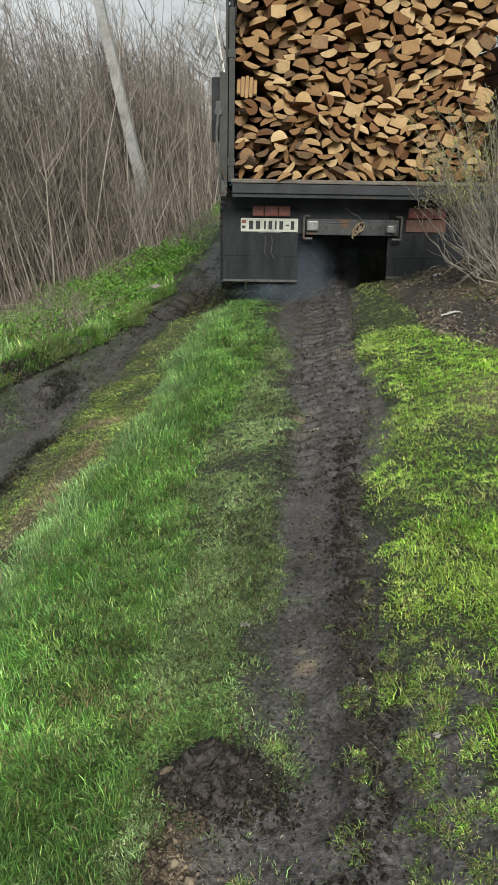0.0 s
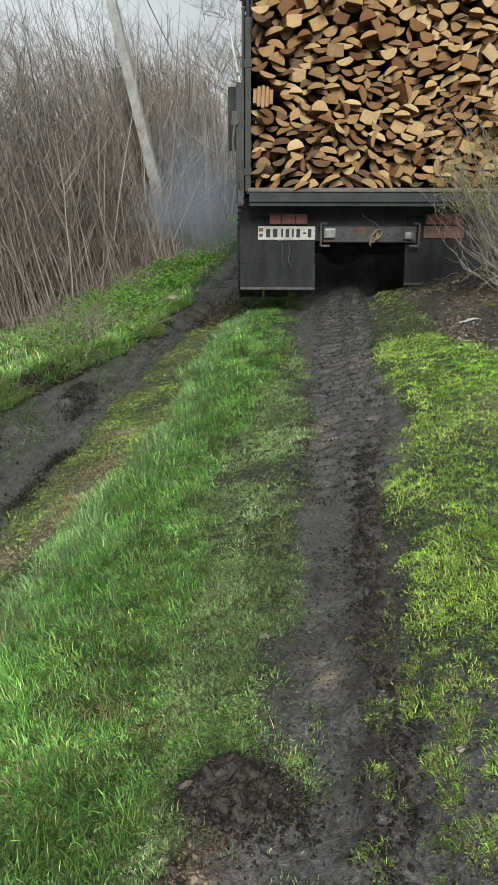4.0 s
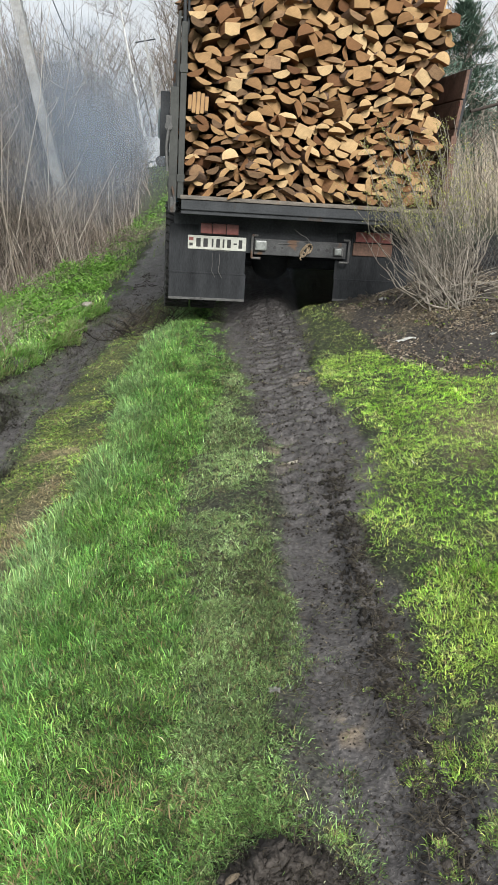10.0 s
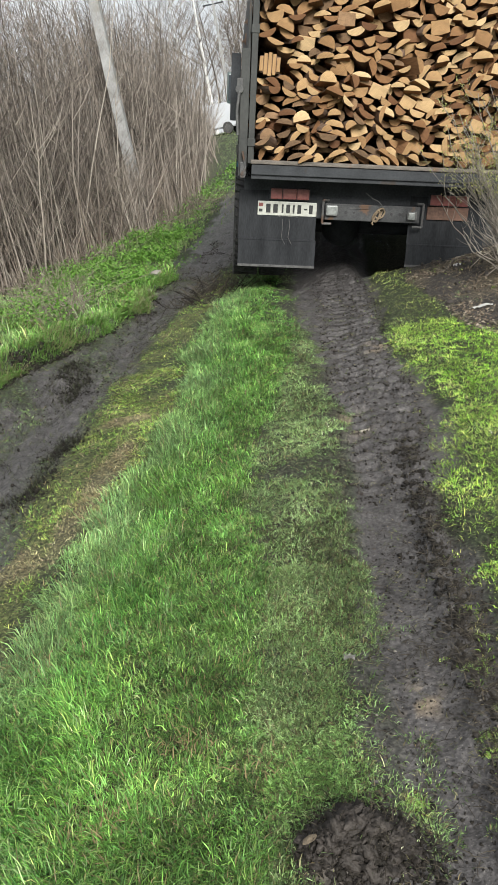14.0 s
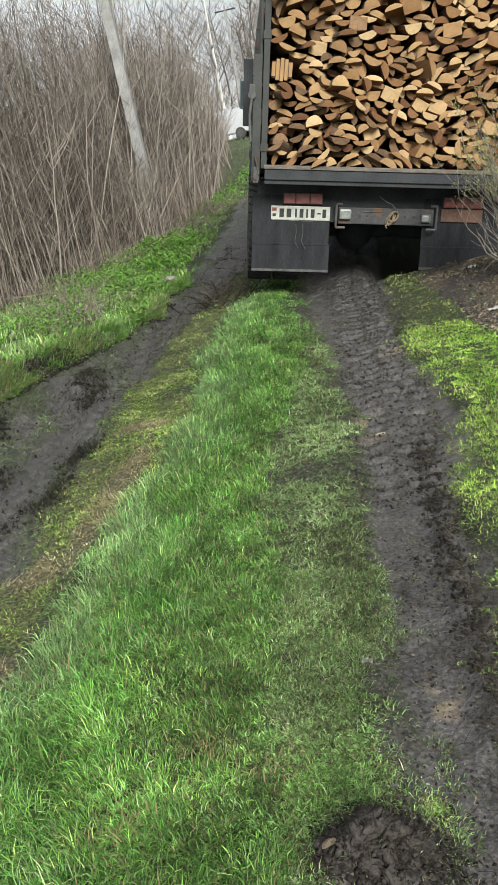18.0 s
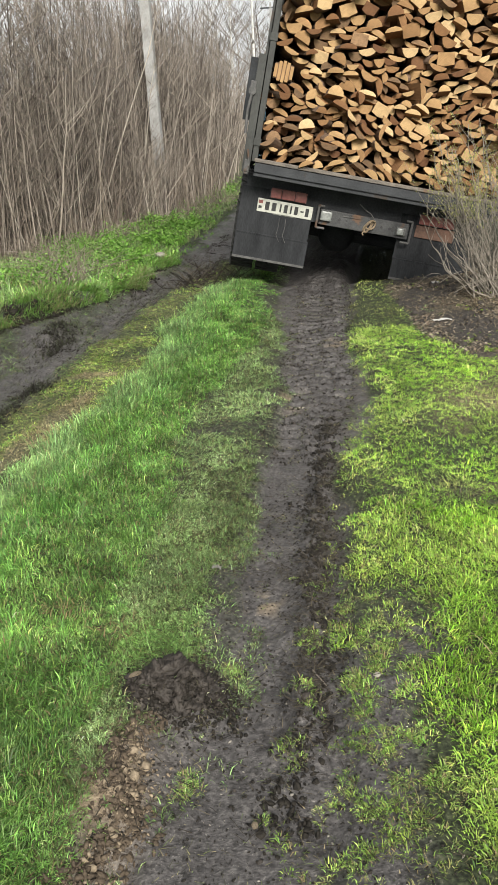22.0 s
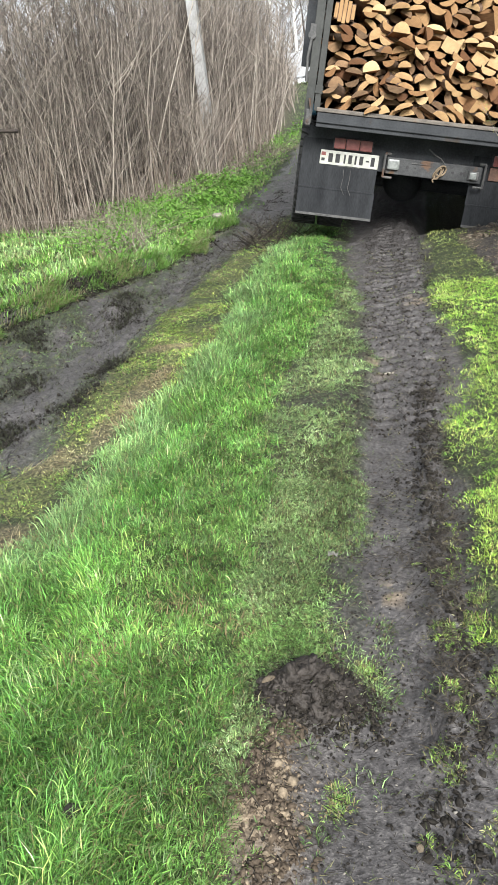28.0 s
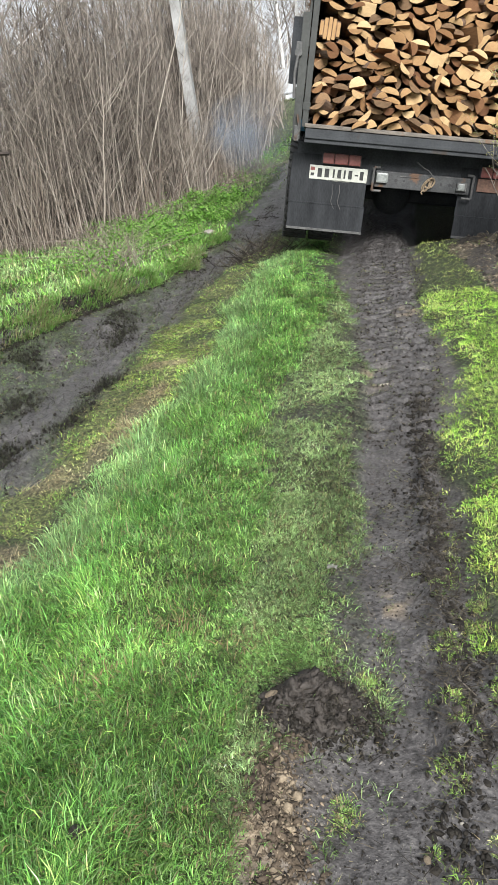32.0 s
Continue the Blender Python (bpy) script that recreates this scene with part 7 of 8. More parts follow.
def spruce(x, y, tall, seed):
    r = np.random.default_rng(seed)
    z0 = float(height(x, y)) - 0.05
    tree = tagged(new("spruce"), "dark green spruce behind the fence", "tree")
    tree.location = (x, y, z0)
    s = np.linspace(0, 1, 8)
    tp = np.zeros((1, 8, 3))
    tp[0, :, 2] = tall * s
    v, t = tubes(tp, (0.16 * (1 - 0.93 * s))[None], 8)
    child("trunk", tri_mesh("trunk", v, t, M_BARKGREY, True), tree)
    n = 150
    f = 0.04 + 0.93 * r.uniform(0, 1, n) ** 1.25
    a = np.arange(n) * 2.399 + r.normal(0, 0.2, n)
    ln = tall * 0.36 * (1.04 - f) ** 0.75 * r.uniform(0.6, 1.15, n)
    u = np.linspace(0, 1, 5)
    bp = np.zeros((n, 5, 3))
    bp[..., 0] = np.cos(a)[:, None] * ln[:, None] * u
    bp[..., 1] = np.sin(a)[:, None] * ln[:, None] * u
    bp[..., 2] = (f * tall)[:, None] + ln[:, None] * (-0.30 * u + 0.28 * u * u)
    v, t = tubes(bp, (0.03 * (1 - 0.8 * u))[None].repeat(n, 0), 3)
    tagged(child("bough", tri_mesh("bough", v, t, M_BARKGREY), tree), kind="stuff")
    m = 80
    i = np.repeat(np.arange(n), m)
    w = r.uniform(0.12, 1, len(i)) ** 0.8
    base = np.stack([np.array([np.interp(w[k * m:(k + 1) * m], u, bp[k, :, c]) for k in range(n)]).ravel() for c in range(3)], 1)
    base[:, :2] += r.normal(0, 0.07, (len(i), 2)) * (1 + ln[i])[:, None]
    base[:, 2] -= np.abs(r.normal(0, 0.13, len(i)))
    v, t = blades(base, r.uniform(0.10, 0.26, len(i)), r.uniform(0.02, 0.045, len(i)), r.uniform(0.55, 1.0, len(i)), a[i] + r.normal(0, 0.8, len(i)), 0.2)
    child("crown", tri_mesh("crown", v, t, M_NEEDLE), tree, "dense dark needles")
    return tree


spruce(4.75, 22.0, 5.9, 31)
spruce(6.5, 23.5, 4.3, 32)

# ---------------------------------------------------------------- the bush by the wheel


def bush():
    b = tagged(new("shrub"), "budding shrub with grey arching stems beside the truck", "shrub")
    bx, by = 1.37, 5.95
    b.location = (bx, by, float(height(bx, by)) - 0.03)
    r = np.random.default_rng(5)
    n = 84
    k = 12
    s = np.linspace(0, 1, k)
    reach = np.clip(r.normal(-0.08, 0.25, n), -0.60, 0.42)
    depth = r.normal(0, 0.16, n)
    h = r.uniform(0.70, 1.42, n) * (1 - 0.3 * np.abs(reach + 0.05))
    h[::5] *= 0.6
    p = np.zeros((n, k, 3))
    ox, oy = r.normal(0.0, 0.075, n), r.normal(0, 0.06, n)
    bend = np.where(reach[:, None] < -0.25, (1 - (1 - s) ** 1.35)[None], (s ** 1.15)[None])
    p[..., 0] = ox[:, None] + reach[:, None] * bend
    p[..., 1] = oy[:, None] + depth[:, None] * bend
    p[..., :2] += r.normal(0, 0.016, (n, k, 2)).cumsum(1) * np.minimum(1, s * 2.5)[None, :, None]
    p[..., :2] += r.normal(0, 0.009, (n, k, 2)) * np.minimum(1, s * 4)[None, :, None]
    p[..., 2] = h[:, None] * s ** 1.1
    rr = r.uniform(0.0042, 0.0078, n)[:, None] * (1 - 0.62 * s)
    q2, r2 = twigs_on(p, rr, 4, (0.10, 0.34), 0.0026, 0.42, 0.3)
    q3, r3 = twigs_on(q2, r2, 1, (0.05, 0.15), 0.0019, 0.5, 0.2)
    for i in range(n):
        v, t = tubes(p[i:i + 1], rr[i:i + 1], 4)
        child("stem", tri_mesh("stem", v, t, M_BUSHBARK), b)
    v, t = join([tubes(q2, r2), tubes(q3, r3)])
    child("crown", tri_mesh("crown", v, t, M_BUSHBARK), b, "fine grey-brown twigs")
    bp = np.concatenate([q2[:, 1], q2[:, 2], q3[:, 1], q3[:, 2], (q2[:, 1] + q2[:, 2]) / 2])
    bp = np.concatenate([bp, p[:, -4:].reshape(-1, 3)])
    bp = bp[(bp[:, 2] > 0.55 + r.uniform(0, 0.3, len(bp))) & (r.uniform(0, 1, len(bp)) < np.interp(bp[:, 0], [-0.3, 0.15, 0.4], [1.0, 0.6, 0.25]))]
    bp = np.repeat(bp, 7, 0) + r.normal(0, 0.014, (7 * len(bp), 3))
    v, t = leaves(bp, r.uniform(0.008, 0.021, len(bp)), 1.2, 0.55)
    child("foliage", tri_mesh("foliage", v, t, M_BUD), b, "small yellow-green opening leaves")
    n = 45
    a = r.uniform(-2.4, 0.9, n)
    q = np.zeros((n, 5, 3))
    u = np.linspace(0, 1, 5)
    ln = r.uniform(0.3, 0.95, n)
    q[..., 0] = r.normal(0.15, 0.3, n)[:, None] + np.cos(a)[:, None] * ln[:, None] * u
    q[..., 1] = r.normal(0, 0.2, n)[:, None] + np.sin(a)[:, None] * ln[:, None] * u * 0.6
    q[..., 2] = 0.05 + r.uniform(0, 0.14, n)[:, None] + 0.28 * (u - u * u) * ln[:, None] * r.uniform(0, 2.2, n)[:, None]
    v, t = tubes(q, (r.uniform(0.002, 0.004, n)[:, None] * (1 - 0.5 * u)))
    child("twig_mat", tri_mesh("twig_mat", v, t, M_BUSHBARK), b)
    return b


bush()

# ---------------------------------------------------------------- fence on the right


def wire_fence():
    f = tagged(new("fence"), "rusty wire mesh fence with a pipe rail and steel posts", "fence")

    def post(x, y, h, lean=0.0, r=0.018):
        bm = bmesh.new()
        z = float(height(x, y))
        rod(bm, (x, y, z - 0.1), (x + lean, y, z + h), r, seg=8)
        part("post", bm, M_RAILIRON, f)

    post(2.24, 7.42, 1.46)
    post(3.9, 7.75, 1.5)
    post(5.6, 8.1, 1.5)
    bm = bmesh.new()
    bent_rod(bm, [(1.98, 7.40, 1.43), (2.24, 7.42, 1.455), (3.9, 7.75, 1.56), (5.6, 8.1, 1.58)], 0.014, 8)
    part("rail", bm, M_RAILIRON, f)
    bm = bmesh.new()
    bent_rod(bm, [(2.16, 7.40, 1.24), (2.26, 7.40, 0.66), (2.33, 7.41, 0.30), (2.31, 7.42, 0.16)], 0.013, 7)
    part("stake", bm, M_BUSHBARK, f, "leaning wooden stake")
    # diamond mesh: two families of wires
    paths = []
    x0, x1, z0, z1 = 1.98, 5.6, 0.08, 1.42
    step = 0.062
    for sgn in (1, -1):
        c = x0 - (z1 - z0)
        while c < x1 + (z1 - z0):
            pts = []
            for u in np.linspace(0, 1, 7):
                z = z0 + (z1 - z0) * u
                x = c + (z - z0) * sgn
                pts.append((x, z))
            pts = [(min(max(x, x0), x1), z) for x, z in pts]
            if len({round(x, 4) for x, _ in pts}) > 1:
                paths.append([(x, 7.40 + (x - 1.98) * 0.193 + 0.03 * math.sin(x * 3 + z * 4), z + 0.02 * math.sin(x * 2)) for x, z in pts])
            c += step
    v, t = tubes(np.array(paths), np.full((len(paths), 7), 0.0014))
    child("wire_mesh", tri_mesh("wire_mesh", v, t, M_RAILIRON), f)
    # sagging roll of mesh at the foot
    paths = []
    for k in range(46):
        a = k / 46 * 3.0
        for sgn in (1, -1):
            u = np.linspace(0, 1, 7)
            x = 1.95 + a * 0.62 + sgn * 0.16 * u
            paths.append(np.stack([x, 7.0 + 0.13 * a + 0.10 * np.sin(x * 7), 0.10 + 0.36 * u + 0.04 * np.sin(x * 9)], 1))
    v, t = tubes(np.array(paths), np.full((len(paths), 7), 0.0022))
    child("mesh_roll", tri_mesh("mesh_roll", v, t, M_IRON), f, "sagging grey roll of wire mesh")
    return f


M_RAILIRON = surf("rusty_pipe", (0.018, 0.015, 0.013), (0.055, 0.042, 0.034), 12, 0.8, 0.2, 0.4)
wire_fence()


def plastic_bag():
    bag = lump_mesh("plastic_bag", 3.3, M_BAG, 0.62, 0.6, 3)
    ob = tagged(new("plastic_bag", bag), "crumpled white plastic bag caught at the fence", "bag")
    ob.matrix_world = pose(2.42, 7.05, 0.36, 20, 10, 30) @ Matrix.Diagonal((0.12, 0.06, 0.15, 1))


plastic_bag()


def black_sheet():
    """Dark netting heaped along the foot of the fence."""
    def surface(u, w):
        n1 = 0.5 * np.sin(u * 9 + w * 3) + 0.5 * np.sin(u * 17 - w * 5 + 1)
        return np.stack([1.95 + u * 2.2, 7.12 + 0.42 * w + 0.04 * n1, 0.05 + 0.30 * np.sin(np.clip(w, 0, 1) * 3.14) ** 0.7 * (0.8 + 0.25 * n1) + 0.02 * n1], -1)

    s = np.linspace(0, 1, 15)
    rows = [surface(np.clip(c + sgn * 0.18 * s, 0, 1), s) for c in np.arange(0, 1.0, 0.014) for sgn in (1, -1)]
    rows += [surface(s, np.full(15, w)) for w in np.linspace(0, 1, 9)]
    v, t = tubes(np.array(rows), np.full((len(rows), 15), 0.0035))
    tagged(new("netting", tri_mesh("netting", v, t, M_NET)), "heap of dark netting along the foot of the fence", "netting")


black_sheet()


def reeds():
    x, y = sow(15000, 2.6, 26, 8.6, 34, lambda x, y: smooth(0.0, 1.0, x - 1.9 - 0.0 * y) * smooth(34, 12, y + 4 * RNG.uniform(0, 1, len(x))))
    n = len(x)
    v1 = blades(np.stack([x, y, height(x, y)], 1), RNG.uniform(0.5, 1.15, n), RNG.uniform(0.008, 0.016, n), RNG.uniform(0.05, 0.5, n), RNG.uniform(0, 6.28, n), 0.5)
    p, r = canes(x[::3], y[::3], RNG.uniform(0.7, 1.4, len(x[::3])), RNG.normal(0, 0.15, len(x[::3])), np.full(len(x[::3]), 0.005), 4)
    v, t = join([v1, tubes(p, r)])
    tagged(new("dead_reeds", tri_mesh("dead_reeds", v, t, M_REED)), "pale dead reeds in the plot behind the fence", "reeds", kind="stuff")


reeds()


def right_brush():
    """Bare brush beyond the reeds."""
    n = 160
    x, y = RNG.uniform(3.2, 16, n), RNG.uniform(17.5, 21, n)
    p, r = canes(x, y, RNG.uniform(0.9, 1.9, n), RNG.normal(0, 0.2, n), RNG.uniform(0.006, 0.014, n), 5)
    q2, r2 = twigs_on(p, r, 7, (0.25, 0.9), 0.005)
    v, t = join([tubes(p, r), tubes(q2[:, ::2], r2[:, ::2])])
    tagged(new("brush", tri_mesh("brush", v, t, M_CANE)), "grey bare brush beyond the reeds", "brush", kind="stuff")


right_brush()

# ---------------------------------------------------------------- pole, broken fence, van


def utility_pole(x, y, tall, name_label):
    z = float(height(x, y)) - 0.3
    pl = tagged(new("utility_pole"), name_label, "pole")
    pl.location = (x, y, z)
    bm = bmesh.new()
    vs = []
    for zz, w in ((0, 0.10), (tall * 0.33, 0.090), (tall * 0.66, 0.080), (tall, 0.068)):
        vs.append([bm.verts.new((sx * w, sy * w * 0.9, zz)) for sx, sy in ((-1, -1), (1, -1), (1, 1), (-1, 1))])
    for a, b in zip(vs[:-1], vs[1:]):
        for k in range(4):
            bm.faces.new((a[k], a[(k + 1) % 4], b[(k + 1) % 4], b[k]))
    bm.faces.new(vs[-1])
    bmesh.ops.bevel(bm, geom=[e for e in bm.edges if abs((e.verts[0].co - e.verts[1].co).normalized().z) > 0.9], offset=0.02, segments=2, affect="EDGES")
    part("shaft", bm, M_CONCRETE, pl, "weathered pale concrete shaft")
    bm = bmesh.new()
    box(bm, -0.7, 0.7, -0.04, 0.04, tall - 0.35, tall - 0.27, 0.01)
    arm = part("cross_arm", bm, M_STEEL, pl)
    for dx in (-0.6, 0.0, 0.6):
        bm = bmesh.new()
        rod(bm, (dx, 0, tall - 0.27), (dx, 0, tall - 0.12), 0.03, 0.02, 10)
        part("insulator", bm, M_LENS, arm)
    return pl, z + tall - 0.12


pole_a, top_a = utility_pole(-3.50, 14.75, 8.2, "pale weathered concrete utility pole in the thicket")
pole_b, top_b = utility_pole(-5.6, 57, 8.5, "pale concrete utility pole far down the lane")


def cable(a, b, sag, label):
    u = np.linspace(0, 1, 24)
    p = np.array(a)[None] * (1 - u[:, None]) + np.array(b)[None] * u[:, None]
    p[:, 2] -= sag * 4 * u * (1 - u)
    v, t = tubes(p[None], np.full((1, 24), 0.010), 5)
    tagged(new("overhead_cable", tri_mesh("overhead_cable", v, t, M_BLACK)), label, "cable", group="overhead cables")


cable((-3.05, 14.85, 5.13), (-4.14, 23.01, 4.47), 0.05, "thin dark stay wire of the concrete pole")


def broken_fence():
    f = tagged(new("broken_fence"), "rusty angle-iron fence frame overgrown by stalks", "fence")
    z = float(height(-5.1, 8.85))
    bm = bmesh.new()
    rod(bm, (-5.13, 8.85, z - 0.1), (-5.06, 8.85, 1.37), 0.026, seg=4)
    part("post", bm, M_RAILIRON, f)
    bm = bmesh.new()
    rod(bm, (-5.16, 8.84, 1.36), (-4.36, 8.84, 1.28), 0.022, seg=4)
    part("rail", bm, M_RAILIRON, f)
    bm = bmesh.new()
    rod(bm, (-7.2, 8.86, 0.70), (-5.08, 8.86, 0.835), 0.02, seg=4)
    part("rail", bm, M_RAILIRON, f)
    bm = bmesh.new()
    rod(bm, (-7.1, 8.86, float(height(-7.1, 8.86)) - 0.1), (-7.12, 8.86, 0.95), 0.024, seg=4)
    part("post", bm, M_RAILIRON, f)
    bm = bmesh.new()
    box(bm, -0.2, 0.2, -0.015, 0.015, 0, 0.16, 0.004, m=Matrix.Translation((-6.05, 8.88, z + 0.42)) @ pose(0, 0, 0, 0, 5, 0))
    part("board", bm, M_RUSTBOARD, f)


broken_fence()


def vehicle(name, label, at, paint, length, tall, wide, van=True):
    car = tagged(new(name), label, "van" if van else "car")
    car.matrix_world = at
    bm = bmesh.new()
    prof = [(0, 0.35), (0, tall * 0.93), (0.12, tall), (length * 0.66, tall), (length * 0.80, tall * 0.62), (length * 0.97, tall * 0.5), (length, 0.55), (length, 0.35)] if van else [(0, 0.35), (0.02, tall * 0.62), (0.6, tall * 0.98), (length * 0.55, tall), (length * 0.74, tall * 0.62), (length * 0.97, tall * 0.52), (length, 0.35)]
    sides = []
    for sx in (-wide / 2, wide / 2):
        sides.append([bm.verts.new((sx * (0.92 if zz > tall * 0.75 else 1), yy, zz)) for yy, zz in prof])
    n = len(prof)
    for k in range(n):
        j = (k + 1) % n
        bm.faces.new((sides[0][k], sides[0][j], sides[1][j], sides[1][k]))
    bm.faces.new(sides[0])
    bm.faces.new(sides[1][::-1])
    bmesh.ops.bevel(bm, geom=bm.edges[:], offset=0.06, segments=2, affect="EDGES")
    body = part("body", bm, paint, car)
    for sx in (-1, 1):
        bm = bmesh.new()
        box(bm, sx * wide * 0.485 - 0.02, sx * wide * 0.485 + 0.02, length * 0.52, length * 0.72, tall * 0.58, tall * 0.82, 0.03)
        part("side_window", bm, M_GLASS, body)
        for yy in (length * 0.17, length * 0.80):
            hub = child("wheel", None, car, m=pose(sx * (wide / 2 - 0.1), yy, 0.33))
            bm = bmesh.new()
            rod(bm, (-0.11, 0, 0), (0.11, 0, 0), 0.33, seg=24)
            part("tyre", bm, M_RUBBER, hub)
            bm = bmesh.new()
            rod(bm, (-0.12, 0, 0), (0.12, 0, 0), 0.19, seg=18)
            part("rim", bm, M_IRON, hub)
    for zz, sx in ((1.0, -0.42), (1.0, 0.42)):
        bm = bmesh.new()
        box(bm, sx * wide - 0.06, sx * wide + 0.06, -0.03, 0.02, zz - 0.2, zz + 0.1, 0.01)
        part("tail_lamp", bm, M_REDLENS, car)
    bm = bmesh.new()
    box(bm, -wide / 2, wide / 2, -0.08, 0.06, 0.32, 0.52, 0.03)
    part("bumper", bm, M_STEEL, car)
    return car


vehicle("van", "white panel van parked down the lane", pose(-4.3, 50.3, float(height(-5.0, 50.6)) + 0.02, 0, 0, 76), M_VANWHITE, 4.6, 1.75, 1.8)
vehicle("car", "silver car parked beside the van", pose(-8.3, 55.0, float(height(-8.6, 55)) + 0.02, 0, 0, 40), M_IRON, 4.2, 1.45, 1.7, van=False)

# ---------------------------------------------------------------- loose things on the ground


def clod_heap():
    # torn clods, then crumbs and fibres between them
    n = 70
    a, d = RNG.uniform(0, 6.28, n), RNG.uniform(0, 1, n) ** 0.6
    x, y = -0.175 + np.cos(a) * d * 0.12, 1.235 + np.sin(a) * d * 0.065
    scattered_lumps("turf_lumps", "large torn lumps of black turf in the heap", np.stack([x, y, height(x, y) + 0.006 * (1 - d)], 1), RNG.uniform(0.013, 0.027, n) * (1.1 - 0.4 * d), 21.0, M_CLOD, flat=0.75, rough=1.5, sub=3)
    n = 260
    a, d = RNG.uniform(0, 6.28, n), RNG.uniform(0, 1, n) ** 0.6
    x, y = -0.175 + np.cos(a) * d * 0.12, 1.23 + np.sin(a) * d * 0.075
    scattered_lumps("clods", "heap of torn black clods beside the rut", np.stack([x, y, height(x, y) + 0.004 * (1 - d)], 1), 0.006 + 0.013 * RNG.uniform(0, 1, n) ** 2.0, 1.0, M_CLOD, flat=0.7, rough=1.9)
    n = 3600
    a, d = RNG.uniform(0, 6.28, n), np.abs(RNG.normal(0, 0.62, n))
    x, y = -0.165 + np.cos(a) * d * 0.155, 1.225 + np.sin(a) * d * 0.10
    scattered_lumps("crumbs", "crumbs of black earth round the heap of clods", np.stack([x, y, height(x, y) + 0.016 * RNG.uniform(0, 1, n) * np.exp(-d * d * 2)], 1), 0.0014 + 0.0065 * RNG.uniform(0, 1, n) ** 3.0, 12.0, M_DARKCLOD, flat=0.8, rough=1.5)
    n = 1100
    a, d = RNG.uniform(0, 6.28, n), np.abs(RNG.normal(0, 0.6, n))
    x, y = -0.165 + np.cos(a) * d * 0.14, 1.235 + np.sin(a) * d * 0.085
    v, t = blades(np.stack([x, y, height(x, y) + 0.004], 1), RNG.uniform(0.01, 0.04, n), RNG.uniform(0.0009, 0.0022, n), RNG.uniform(0.6, 1.0, n), RNG.uniform(0, 6.3, n), 0.4)
    tagged(new("root_fibres", tri_mesh("root_fibres", v, t, M_ROOT)), "torn root fibres sticking out of the heap of clods", "roots", kind="stuff")
    n = 2600
    y = RNG.uniform(0.60, 1.14, n)
    x = -0.228 + 0.035 * np.sin(y * 17) + RNG.normal(0, 0.032, n)
    scattered_lumps("rubble_soil", "brown crumbly soil among the sandy rubble", np.stack([x, y, height(x, y)], 1), 0.0014 + 0.011 * RNG.uniform(0, 1, n) ** 5, 11.0, M_BROWNCLOD, flat=0.7, rough=2.0)
    n = 1700
    c = np.array([(-0.250, 1.07), (-0.22, 1.00), (-0.205, 0.94), (-0.255, 0.90), (-0.195, 0.70), (-0.225, 0.80), (-0.13, 0.985), (-0.19, 0.86)])[RNG.choice(8, n, p=(0.2, 0.19, 0.22, 0.1, 0.12, 0.06, 0.03, 0.08))]
    x, y = c[:, 0] + RNG.normal(0, 0.022, n), c[:, 1] + RNG.normal(0, 0.03, n)
    scattered_lumps("sandy_rubble", "pale sandy rubble and lumps at the edge of the grass", np.stack([x, y, height(x, y) + 0.002], 1), 0.0008 + 0.0030 * RNG.uniform(0, 1, n) ** 2.5 + 0.011 * RNG.uniform(0, 1, n) ** 30, 2.0, M_SANDSTONE, flat=0.75, rough=1.9)
    n = 800
    x, y = RNG.uniform(-0.2, 0.75, n), RNG.uniform(0.55, 2.0, n)
    scattered_lumps("pebbles", "small pale pebbles pressed into the mud", np.stack([x, y, height(x, y) + 0.001], 1), 0.0008 + 0.0042 * RNG.uniform(0, 1, n) ** 4, 3.0, M_STONE)
    n = 5000
    x = np.where(RNG.uniform(0, 1, n) < 0.45, RNG.normal(0.14, 0.05, n), RNG.normal(-0.16, 0.06, n)) + np.where(RNG.uniform(0, 1, n) < 0.3, RNG.normal(0, 0.12, n), 0)
    y = 0.8 + 6.2 * RNG.uniform(0, 1, n) ** 0.8
    x = x + np.interp(y, [0, 3, 4.4, 7], [0, 0, 0.02, -0.1])
    scattered_lumps("mud_crumbs", "crumbs of black mud along the rut", np.stack([x, y, height(x, y) - 0.001], 1), 0.0015 + 0.010 * RNG.uniform(0, 1, n) ** 6, 4.0, M_CLOD, rough=1.2)
    n = 9000
    y = RNG.uniform(2.0, 12, n)
    x = yellow_l(y) + (left_l(y) - yellow_l(y)) * RNG.uniform(-0.05, 1.05, n)
    scattered_lumps("mud_lumps", "lumps of churned mud in the far rut", np.stack([x, y, height(x, y) - 0.002], 1), (0.002 + 0.012 * RNG.uniform(0, 1, n) ** 4) * (1 - 0.5 * wet_lane(x, y)), 5.0, M_CLOD, rough=1.7)
    n = 5200
    c = np.array([(-1.61, 3.25), (-1.62, 3.75), (-2.05, 5.35), (-1.95, 5.0), (-2.5, 4.6), (-1.85, 2.9), (-2.3, 6.0), (-2.75, 4.9), (-2.1, 3.6)])[RNG.integers(0, 9, n)]
    x, y = c[:, 0] + RNG.normal(0, 0.065, n), c[:, 1] + RNG.normal(0, 0.11, n)
    z = height(x, y) + RNG.uniform(0, 0.02, n)
    scattered_lumps("turf_clods", "black torn turf thrown up in the far rut", np.stack([x, y, z], 1)[::2], 0.003 + 0.008 * RNG.uniform(0, 1, n // 2) ** 3, 13.0, M_DARKCLOD, flat=0.8, rough=1.8)
    v, t = blades(np.stack([x, y, z], 1), RNG.uniform(0.015, 0.07, n), RNG.uniform(0.0018, 0.0036, n), RNG.uniform(0.5, 1.0, n), RNG.uniform(0, 6.3, n), 0.4)
